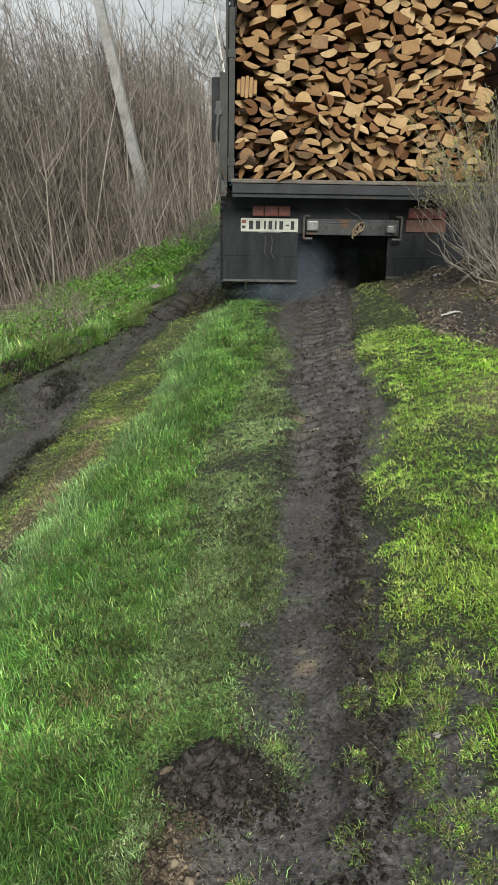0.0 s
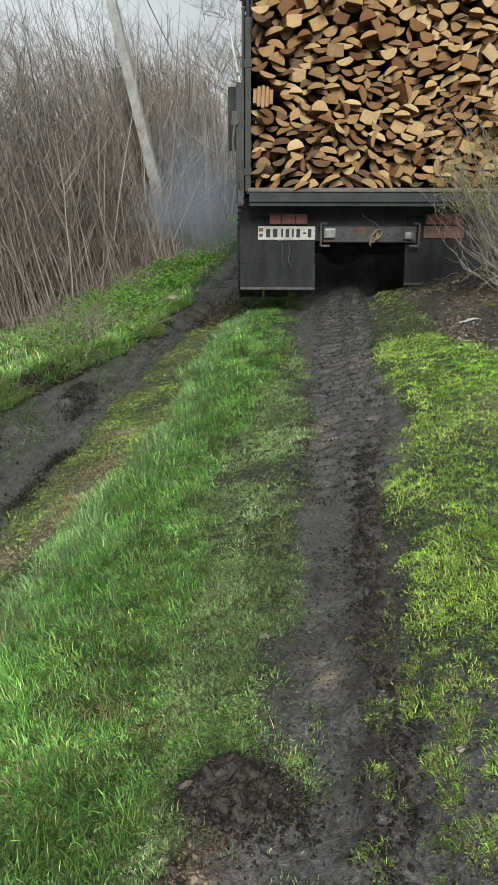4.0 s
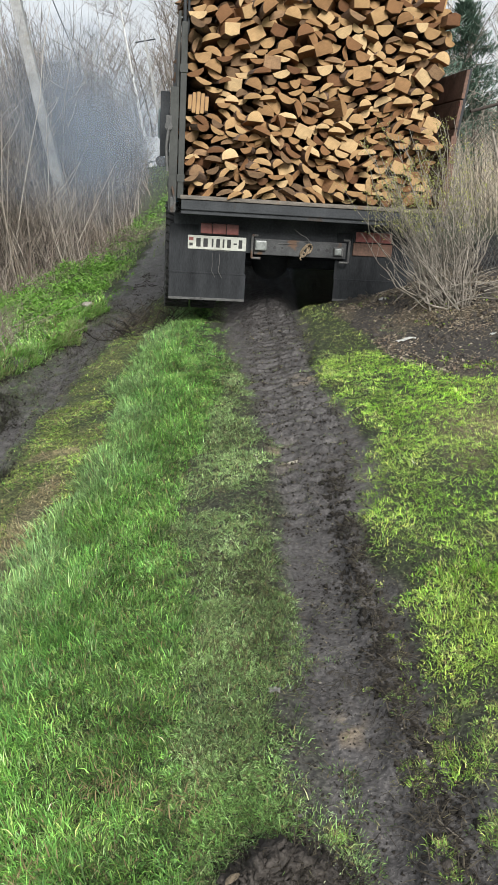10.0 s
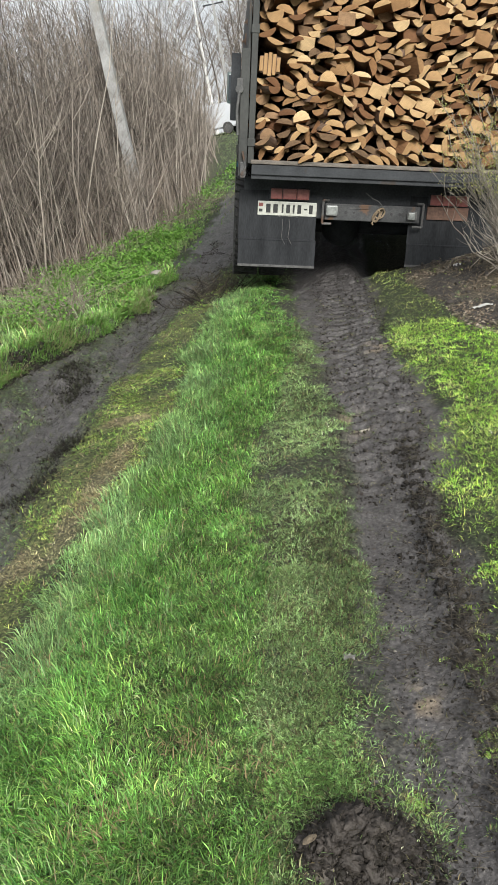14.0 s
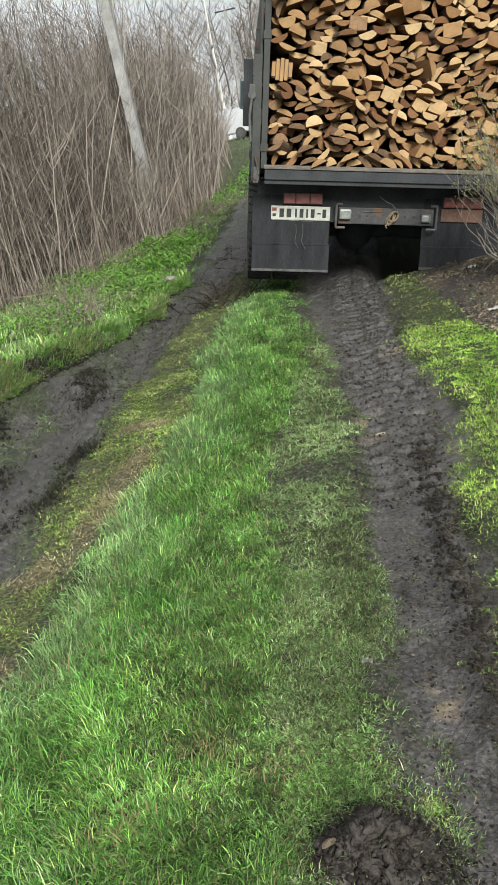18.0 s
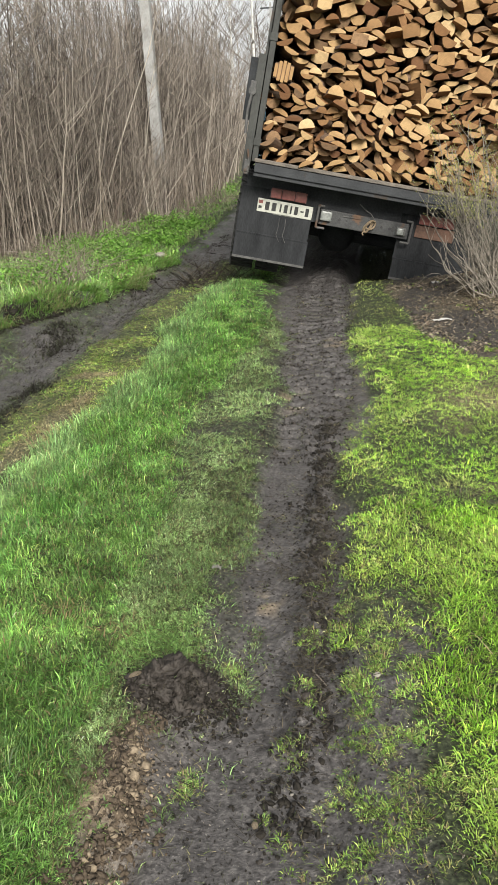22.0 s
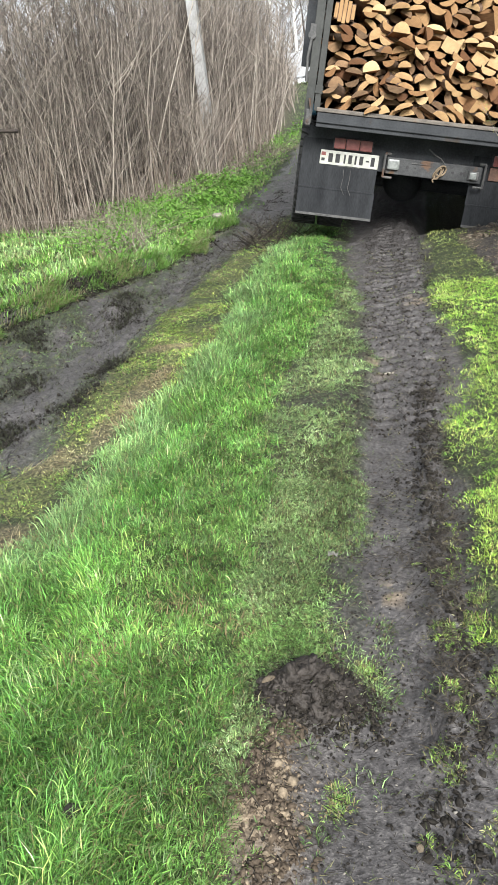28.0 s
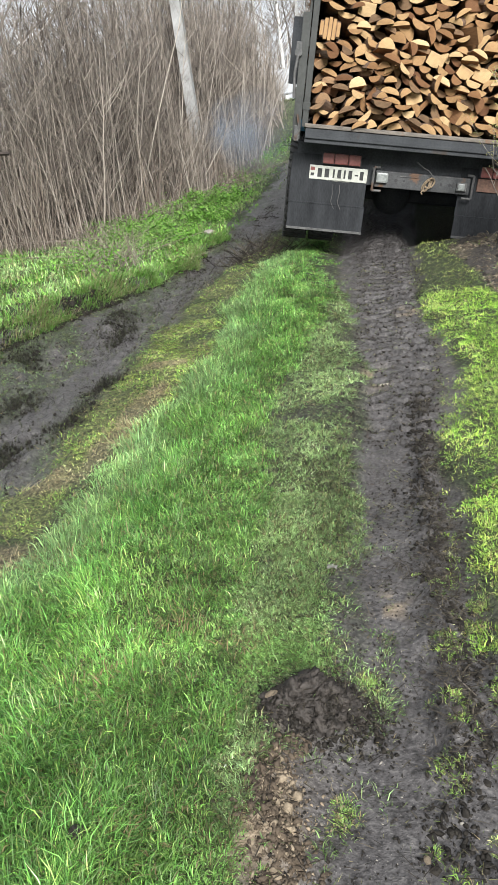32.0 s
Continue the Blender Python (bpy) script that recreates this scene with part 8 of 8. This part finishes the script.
    tint = np.array([(0.012, 0.011, 0.009), (0.03, 0.03, 0.018), (0.05, 0.06, 0.025), (0.02, 0.017, 0.013)])[RNG.integers(0, 4, n)]
    m = 16000
    y2 = 1.5 + 8 * RNG.uniform(0, 1, m) ** 1.2
    x2 = yellow_l(y2) + (bank(y2) - yellow_l(y2)) * RNG.uniform(-0.05, 1.0, m)
    ok = RNG.uniform(0, 1, m) < 0.25 + 0.75 * smooth(0.35, 0.6, lattice_noise(x2 * 2.0, y2 * 0.6, 0.2, 94))
    x2, y2 = x2[ok], y2[ok]
    m = len(x2)
    v2, t2 = blades(np.stack([x2, y2, height(x2, y2) + 0.006], 1), RNG.uniform(0.015, 0.06, m), RNG.uniform(0.002, 0.004, m), RNG.uniform(0.8, 1.0, m), RNG.normal(1.5, 0.8, m), 0.2)
    v, t = join([(v, t), (v2, t2)])
    more = np.array([(0.012, 0.011, 0.009), (0.022, 0.02, 0.015), (0.05, 0.055, 0.025), (0.09, 0.10, 0.05), (0.016, 0.014, 0.012)])[RNG.integers(0, 5, m)]
    tint = np.concatenate([tint, more])
    tinted("torn_turf", "black torn grass sticking out of the churned rut", v, t, tint)
    n = 22000
    y = 2.0 + 11 * RNG.uniform(0, 1, n) ** 1.3
    x = yellow_l(y) - 0.02 + (left_l(y) - yellow_l(y)) * RNG.uniform(0, 1, n)
    ok = RNG.uniform(0, 1, n) < smooth(0.45, 0.7, lattice_noise(x * 2.2, y * 0.5, 0.16, 20))
    x, y = x[ok], y[ok]
    scattered_lumps("torn_mud", "streaks of torn black mud along the far rut", np.stack([x, y, height(x, y)], 1), 0.002 + 0.007 * RNG.uniform(0, 1, len(x)) ** 3, 14.0, M_DARKCLOD, flat=0.6, rough=1.7)
    n = 2400
    y = RNG.uniform(2.2, 8.6, n)
    x = bank(y)
    for _ in range(4):
        x = bank_edge(x, y)
    x = x + np.abs(RNG.normal(0.01, 0.05, n))
    scattered_lumps("bank_clods", "black clods fallen from the cut edge of the verge", np.stack([x, y, height(x, y) + 0.004], 1), 0.004 + 0.016 * RNG.uniform(0, 1, n) ** 4, 9.0, M_DARKCLOD, flat=0.8, rough=1.3)
    n = 1100
    y = RNG.uniform(4.6, 5.9, n)
    x = bank(y)
    for _ in range(4):
        x = bank_edge(x, y)
    x = x + RNG.uniform(-0.02, 0.07, n)
    ok = RNG.uniform(0, 1, n) < smooth(0.35, 0.55, lattice_noise(x * 0.3, y, 0.35, 95))
    x, y = x[ok], y[ok]
    scattered_lumps("undercut_earth", "black earth torn open under the overhanging verge", np.stack([x, y, height(x, y) + RNG.uniform(0, 0.04, len(x))], 1), RNG.uniform(0.008, 0.024, len(x)), 22.0, M_DARKCLOD, flat=0.9, rough=1.6)
    n = 6500
    y = RNG.uniform(2.7, 7.6, n)
    x = np.interp(y, [2.7, 4.4, 7], [-0.02, 0.02, -0.08]) + RNG.uniform(-0.22, 0.26, n)
    scattered_lumps("rut_crumbs", "crumbs squeezed up between the tyre lugs", np.stack([x, y, height(x, y) + 0.002], 1), 0.0016 + 0.006 * RNG.uniform(0, 1, n) ** 4, 10.0, M_DARKCLOD, rough=1.5)
    n = 3600
    y = RNG.uniform(0.85, 3.3, n)
    x = 0.15 + RNG.normal(0, 0.032, n) + (lattice_noise(y, y, 0.3, 19) - 0.5) * 0.08
    scattered_lumps("churned_mud", "churned ridge of black mud beside the smooth tyre print", np.stack([x, y, height(x, y)], 1), 0.0015 + 0.010 * RNG.uniform(0, 1, n) ** 4, 7.0, M_DARKCLOD, flat=0.7, rough=1.8)
    n = 9000
    x, y = RNG.uniform(-0.3, 0.8, n), 0.5 + 2.0 * RNG.uniform(0, 1, n) ** 0.8
    scattered_lumps("grit", "dark grit and crumbs on the trodden mud", np.stack([x, y, height(x, y) + 0.001], 1), 0.0010 + 0.0040 * RNG.uniform(0, 1, n) ** 3.5, 8.0, M_DARKCLOD, rough=1.4)
    n = 700
    x, y = RNG.uniform(0.6, 3.6, n), RNG.uniform(4.4, 7.6, n)
    ok = soil_patch(x, y) > 0.5
    x, y = x[ok], y[ok]
    scattered_lumps("earth_lumps", "lumps of dark dug earth by the bush", np.stack([x, y, height(x, y) + 0.003], 1), RNG.uniform(0.006, 0.03, len(x)), 6.0, M_CLOD)


clod_heap()


def single(name, label, mesh, at, size, rot=0.0, category=""):
    ob = tagged(new(name, mesh), label, category or name.replace("_", " "))
    ob.matrix_world = pose(at[0], at[1], float(height(at[0], at[1])) + at[2], 0, 0, rot) @ Matrix.Diagonal((*size, 1))
    return ob


ST = [lump_mesh("stone", s + 0.5, m, 0.6, 0.4) for s, m in enumerate((M_SANDSTONE, M_STONE, M_STONE, M_SANDSTONE))]
single("stone", "pale buff stone on the clod heap", ST[0], (-0.265, 1.205, 0.03), (0.016, 0.008, 0.009), 35)
single("stone", "buff round stone in the grass edge", ST[0], (-0.295, 1.06, 0.010), (0.015, 0.011, 0.012), 10)
single("stone", "pale pebble in the mud", ST[2], (0.325, 1.305, 0.006), (0.009, 0.008, 0.006), 10)
single("stone", "buff stone in the mud", ST[3], (0.068, 0.885, 0.006), (0.007, 0.010, 0.006), 15)
single("stone", "dark dull stone at the grass edge", lump_mesh("stone", 9.5, M_CLOD, 0.8, 0.3), (-0.60, 0.83, 0.02), (0.022, 0.02, 0.025), 0)
single("stone", "pale stone in the rut", lump_mesh("stone", 3.5, M_PALESTONE, 0.6, 0.6), (-0.04, 3.50, 0.004), (0.055, 0.03, 0.012), 20)
single("stone", "pale stone in the rut", lump_mesh("stone", 4.5, M_PALESTONE, 0.6, 0.6), (-0.09, 3.72, 0.002), (0.045, 0.03, 0.009), 70)
single("stone", "light stone among the nettles", ST[1], (-2.08, 8.75, 0.06), (0.06, 0.05, 0.05), 0)



def soil_weeds():
    """Low weeds in the dark soil and a rough edge of straw along it."""
    def where(x, y):
        return 0.9 * smooth(0.42, 0.56, lattice_noise(x, y, 0.16, 91)) * np.exp(-(((x - 1.3) / 0.6) ** 2 + ((y - 4.25) / 0.36) ** 2)) + 0.12 * soil_patch(x, y) * smooth(0.7, 0.8, lattice_noise(x, y, 0.14, 92))

    x, y = sow(16000, 0.7, 3.4, 3.3, 7.0, where)
    n = len(x)
    v, t = leaves(np.stack([x, y, height(x, y) + RNG.uniform(0, 0.05, n)], 1), RNG.uniform(0.008, 0.022, n), 0.7, 0.7)
    tagged(new("weeds", tri_mesh("weeds", v, t, M_LIME)), "small bright green weeds in the dark soil", "weeds", kind="stuff")
    tussocks("soil_grass", "bright tufts of grass in the dark soil", [(1500, 14, 0.7, 3.0, 3.4, 6.8, where)], (0.02, 0.05), (0.003, 0.005), (0.015, 0.05), lime_colours, 0.12)


soil_weeds()


def scrap(name, label, at, w, h, rot, material):
    bm = bmesh.new()
    bmesh.ops.create_grid(bm, x_segments=6, y_segments=4, size=0.5)
    for v in bm.verts:
        v.co.z = 0.12 * noise.noise(Vector((v.co.x * 5 + rot, v.co.y * 5, 1.0)))
        v.co.x += 0.1 * noise.noise(Vector((v.co.x * 3, v.co.y * 7, rot)))
    bmesh.ops.solidify(bm, geom=bm.faces[:], thickness=0.02)
    me = bpy.data.meshes.new(name)
    bm.to_mesh(me)
    bm.free()
    me.materials.append(material)
    ob = tagged(new(name, me), label, "litter")
    ob.matrix_world = pose(at[0], at[1], float(height(at[0], at[1])) + 0.012, 0, 0, rot) @ Matrix.Diagonal((w, h, 0.08, 1))


scrap("paper_scrap", "grey crumpled scrap lying on the trodden grass", (-0.17, 1.805), 0.034, 0.02, -20, M_PAPER)
scrap("litter_scrap", "pale scrap of litter on the dark earth", (0.87, 5.3), 0.13, 0.05, 10, M_SCRAP)
scrap("litter_scrap", "pale scrap of litter on the dark earth", (1.42, 5.12), 0.05, 0.03, 40, M_SCRAP)
scrap("litter_scrap", "pale scrap of litter on the dark earth", (0.95, 6.7), 0.10, 0.06, 70, M_SCRAP)
scrap("litter_scrap", "pale scrap of litter on the dark earth", (1.9, 6.35), 0.12, 0.05, 20, M_SCRAP)


def twig_heap():
    """Broken twigs pressed out beside the left-hand wheels."""
    r = np.random.default_rng(12)
    n = 190
    u = np.linspace(0, 1, 4)
    a = r.uniform(0, 6.28, n)
    ln = r.uniform(0.12, 0.42, n)
    x, y = r.normal(-1.36, 0.17, n), r.normal(7.65, 0.35, n)
    p = np.zeros((n, 4, 3))
    p[..., 0] = x[:, None] + np.cos(a)[:, None] * ln[:, None] * u * 0.6
    p[..., 1] = y[:, None] + np.sin(a)[:, None] * ln[:, None] * u
    p[..., 2] = height(p[..., 0], p[..., 1]) + 0.01 + r.uniform(0, 0.6, n)[:, None] * ln[:, None] * u
    v, t = tubes(p, r.uniform(0.002, 0.006, n)[:, None] * (1 - 0.4 * u))
    tagged(new("twig_heap", tri_mesh("twig_heap", v, t, M_ROOT)), "broken twigs heaped beside the rear wheel", "twigs", kind="stuff")
    n = 22
    a = r.uniform(0, 6.28, n)
    ln = r.uniform(0.03, 0.11, n)
    x, y = r.uniform(0.1, 1.4, n), r.uniform(0.5, 4.0, n)
    p = np.zeros((n, 4, 3))
    p[..., 0] = x[:, None] + np.cos(a)[:, None] * ln[:, None] * u
    p[..., 1] = y[:, None] + np.sin(a)[:, None] * ln[:, None] * u
    p[..., 2] = height(p[..., 0], p[..., 1]) + 0.008
    v, t = tubes(p, r.uniform(0.0015, 0.0035, n)[:, None] * (1 - 0.4 * u))
    tagged(new("loose_twigs", tri_mesh("loose_twigs", v, t, M_BUSHBARK)), "small grey twigs lying on the mud and grass", "twigs", kind="stuff")


twig_heap()



def smoke_material():
    """Thin blue-grey exhaust smoke, thinning towards the rim of each puff."""
    m, n, l, b = nodes_of("exhaust_smoke")
    co = n.new("ShaderNodeTexCoord")
    sep = n.new("ShaderNodeSeparateXYZ")
    l.new(co.outputs["Object"], sep.inputs[0])
    flat = n.new("ShaderNodeCombineXYZ")
    l.new(sep.outputs["X"], flat.inputs["X"])
    l.new(sep.outputs["Z"], flat.inputs["Z"])
    ln = n.new("ShaderNodeVectorMath")
    ln.operation = "LENGTH"
    l.new(flat.outputs[0], ln.inputs[0])
    no = n.new("ShaderNodeTexNoise")
    no.inputs["Scale"].default_value, no.inputs["Detail"].default_value = 1.7, 5
    l.new(co.outputs["Object"], no.inputs["Vector"])
    ad = n.new("ShaderNodeMath")
    ad.operation = "MULTIPLY_ADD"
    ad.inputs[1].default_value = 1.5
    l.new(no.outputs["Fac"], ad.inputs[0])
    l.new(ln.outputs["Value"], ad.inputs[2])
    mr = n.new("ShaderNodeMapRange")
    mr.interpolation_type = "SMOOTHSTEP"
    mr.inputs["From Min"].default_value, mr.inputs["From Max"].default_value = 0.60, 1.62
    mr.inputs["To Min"].default_value, mr.inputs["To Max"].default_value = 0.50, 0.0
    l.new(ad.outputs[0], mr.inputs["Value"])
    df = n.new("ShaderNodeBsdfDiffuse")
    df.inputs["Color"].default_value = (0.125, 0.150, 0.185, 1)
    tr = n.new("ShaderNodeBsdfTransparent")
    ms = n.new("ShaderNodeMixShader")
    l.new(mr.outputs["Result"], ms.inputs[0])
    l.new(tr.outputs[0], ms.inputs[1])
    l.new(df.outputs[0], ms.inputs[2])
    l.new(ms.outputs[0], n["Material Output"].inputs["Surface"])
    return m


M_SMOKE = smoke_material()


def smoke_puff(seed):
    bm = bmesh.new()
    bmesh.ops.create_icosphere(bm, subdivisions=4, radius=1.0)
    off = Vector((seed * 2.7, seed * 1.9, seed * 0.7))
    for v in bm.verts:
        d = v.co.normalized()
        v.co = d * (1.0 + 0.16 * noise.noise(d * 1.8 + off))
        v.co.y *= 0.6
    bmesh.ops.delete(bm, geom=[v for v in bm.verts if v.co.y > 0.12], context="VERTS")
    me = bpy.data.meshes.new("smoke_puff")
    for f in bm.faces:
        f.smooth = True
    bm.to_mesh(me)
    bm.free()
    me.materials.append(M_SMOKE)
    ob = tagged(new("smoke_puff", me), "drifting thin blue-grey exhaust smoke", "smoke", group="exhaust smoke")
    ob.visible_shadow = False
    return ob


REST = (0.9, 12.2, 0.9)  # in the lee of the load
# size, then seconds and place
PUFFS = [
    (0.46, [(0.0, (-0.45, 7.4, 0.30)), (1.0, (-1.2, 7.8, 0.45)), (2.5, (-1.8, 8.2, 0.75)), (5.0, (-2.96, 13.9, 1.18)), (8.5, (-3.84, 15.8, 1.81)), (10.5, (-3.09, 16.8, 2.19)), (12.0, (-2.4, 17.2, 2.5)), (13.2, (1.07, 18.9, 2.19)), (27.0, REST), (28.5, (0.0, 10.2, 0.5)), (30.0, (-1.3, 10.3, 0.6)), (32.0, (-2.71, 14.4, 1.06))]),
    (0.50, [(0.0, (0.2, 8.7, 0.38)), (8.0, (0.1, 8.5, 0.40)), (16.0, (0.2, 9.2, 0.36)), (26.0, (0.2, 9.1, 0.36)), (32.0, (0.1, 8.6, 0.40))]),
    (1.3, [(0.0, (-0.76, 13.4, -0.02)), (1.5, (-1.77, 14.1, 0.24)), (3.5, (-2.46, 15.4, 0.93)), (6.0, (-3.09, 15.9, 1.56)), (8.5, (-3.21, 16.1, 2.19)), (9.2, (-2.96, 16.3, 2.82)), (10.0, (-3.09, 17.0, 2.95)), (12.0, (-2.6, 17.6, 2.9)), (13.4, (0.69, 20.2, 2.95)), (32.0, (1.45, 20.2, 1.18))]),
    (1.25, [(0.0, REST), (2.0, (-0.57, 14.1, 0.30)), (4.0, (-2.21, 14.9, 0.68)), (6.5, (-2.05, 11.4, 1.20)), (9.0, (-2.76, 11.2, 2.0)), (10.5, (-2.3, 12.6, 2.2)), (12.0, (-2.2, 17.4, 2.0)), (13.2, (0.94, 19.5, 2.44)), (32.0, REST)]),
    (1.42, [(0.0, REST), (3.0, REST), (5.5, (-1.96, 14.6, 1.06)), (7.5, (-2.46, 15.4, 2.06)), (9.0, (-2.46, 15.5, 2.32)), (10.5, (-2.58, 16.6, 2.44)), (11.6, (-1.6, 17.4, 2.5)), (12.6, (1.07, 19.2, 2.57)), (32.0, REST)]),
    (1.2, [(0.0, REST), (5.0, REST), (7.2, (-1.70, 14.1, 0.30)), (8.6, (-2.21, 14.7, 0.93)), (9.4, (-2.84, 15.1, 1.94)), (11.0, (-2.46, 16.4, 1.94)), (13.0, (1.07, 18.9, 2.19)), (32.0, REST)]),
    (0.66, [(0.0, REST), (28.8, (0.19, 13.2, 0.17)), (30.5, (-1.51, 13.4, 0.36)), (32.0, (-2.21, 14.4, 0.87))]),
]


def rear_spin(hub, x, y):
    """The rear wheels turn slowly in the mud, first backwards and forwards, then again near the end."""
    rows, a = [(0.0, 0.0)], 0.0
    for k in range(1, 17):
        a += 55 if k <= 7 else (70 if k > 8 else 10)
        rows.append((k * 0.5, a))
    rows += [(9.0, a + 10), (28.0, a + 10)]
    a += 10
    for k in range(1, 9):
        a += 60
        rows.append((28.0 + k * 0.5, a))
    walk(hub, [(t, pose(x, y, AXLE_Z, -r, 0, 0)) for t, r in rows])


# ---------------------------------------------------------------- what moves


def nudged(d, rx, ry, rz):
    """The truck's pose, shifted and turned about a point under its load."""
    c = Vector((-0.2, 9.5, 0.8))
    return Matrix.Translation(c + Vector(d)) @ pose(0, 0, 0, rx, ry, rz) @ Matrix.Translation(-c) @ TRUCK_AT


def motions():
    rows = [
        (0.0, nudged((-0.085, -0.045, 0.0), 0.1, -0.58, 1.25)),
        (1.0, nudged((-0.080, -0.050, 0.02), 0.5, -0.58, 1.10)),
        (2.5, nudged((-0.065, -0.065, 0.025), 0.7, -0.48, 0.80)),
        (3.5, nudged((-0.070, -0.055, 0.038), 0.9, -0.44, 0.95)),
        (5.5, nudged((-0.050, 0.030, 0.066), 0.8, -0.20, 1.00)),
        (6.5, nudged((-0.055, 0.058, 0.074), 1.0, -0.15, 1.10)),
        (8.0, nudged((-0.060, 0.055, 0.078), 1.1, -0.25, 1.15)),
        (8.5, nudged((-0.035, 0.060, 0.045), 1.1, -0.12, 0.60)),
        (9.2, nudged((-0.010, 0.010, 0.0), 0.0, 0.1, 0.2)),
        (10.0, nudged((0, 0, 0), 0, 0, 0)),
        (20.0, nudged((0, 0, 0), 0, 0, 0)),
        (32.0, nudged((0, 0, 0), 0, 0, 0)),
    ]
    walk(truck, rows)
    walk(load, rows)
    for k, (size, path) in enumerate(PUFFS):
        puff = smoke_puff(k + 1)
        puff.scale = (size * 1.75, size * 1.3, size * 1.45)
        walk(puff, [(t, pose(*at, 0, 0, 0)) for t, at in path])
    for hub, x, y in REAR_WHEELS:
        rear_spin(hub, x, y)
    for hub, x, y in FRONT_WHEELS:
        walk(hub, [(0.0, pose(x, y, AXLE_Z, 0, 0, 28)), (3.5, pose(x, y, AXLE_Z, 0, 0, 24)), (5.5, pose(x, y, AXLE_Z, 0, 0, 4)), (9.0, pose(x, y, AXLE_Z)), (32.0, pose(x, y, AXLE_Z))])


motions()
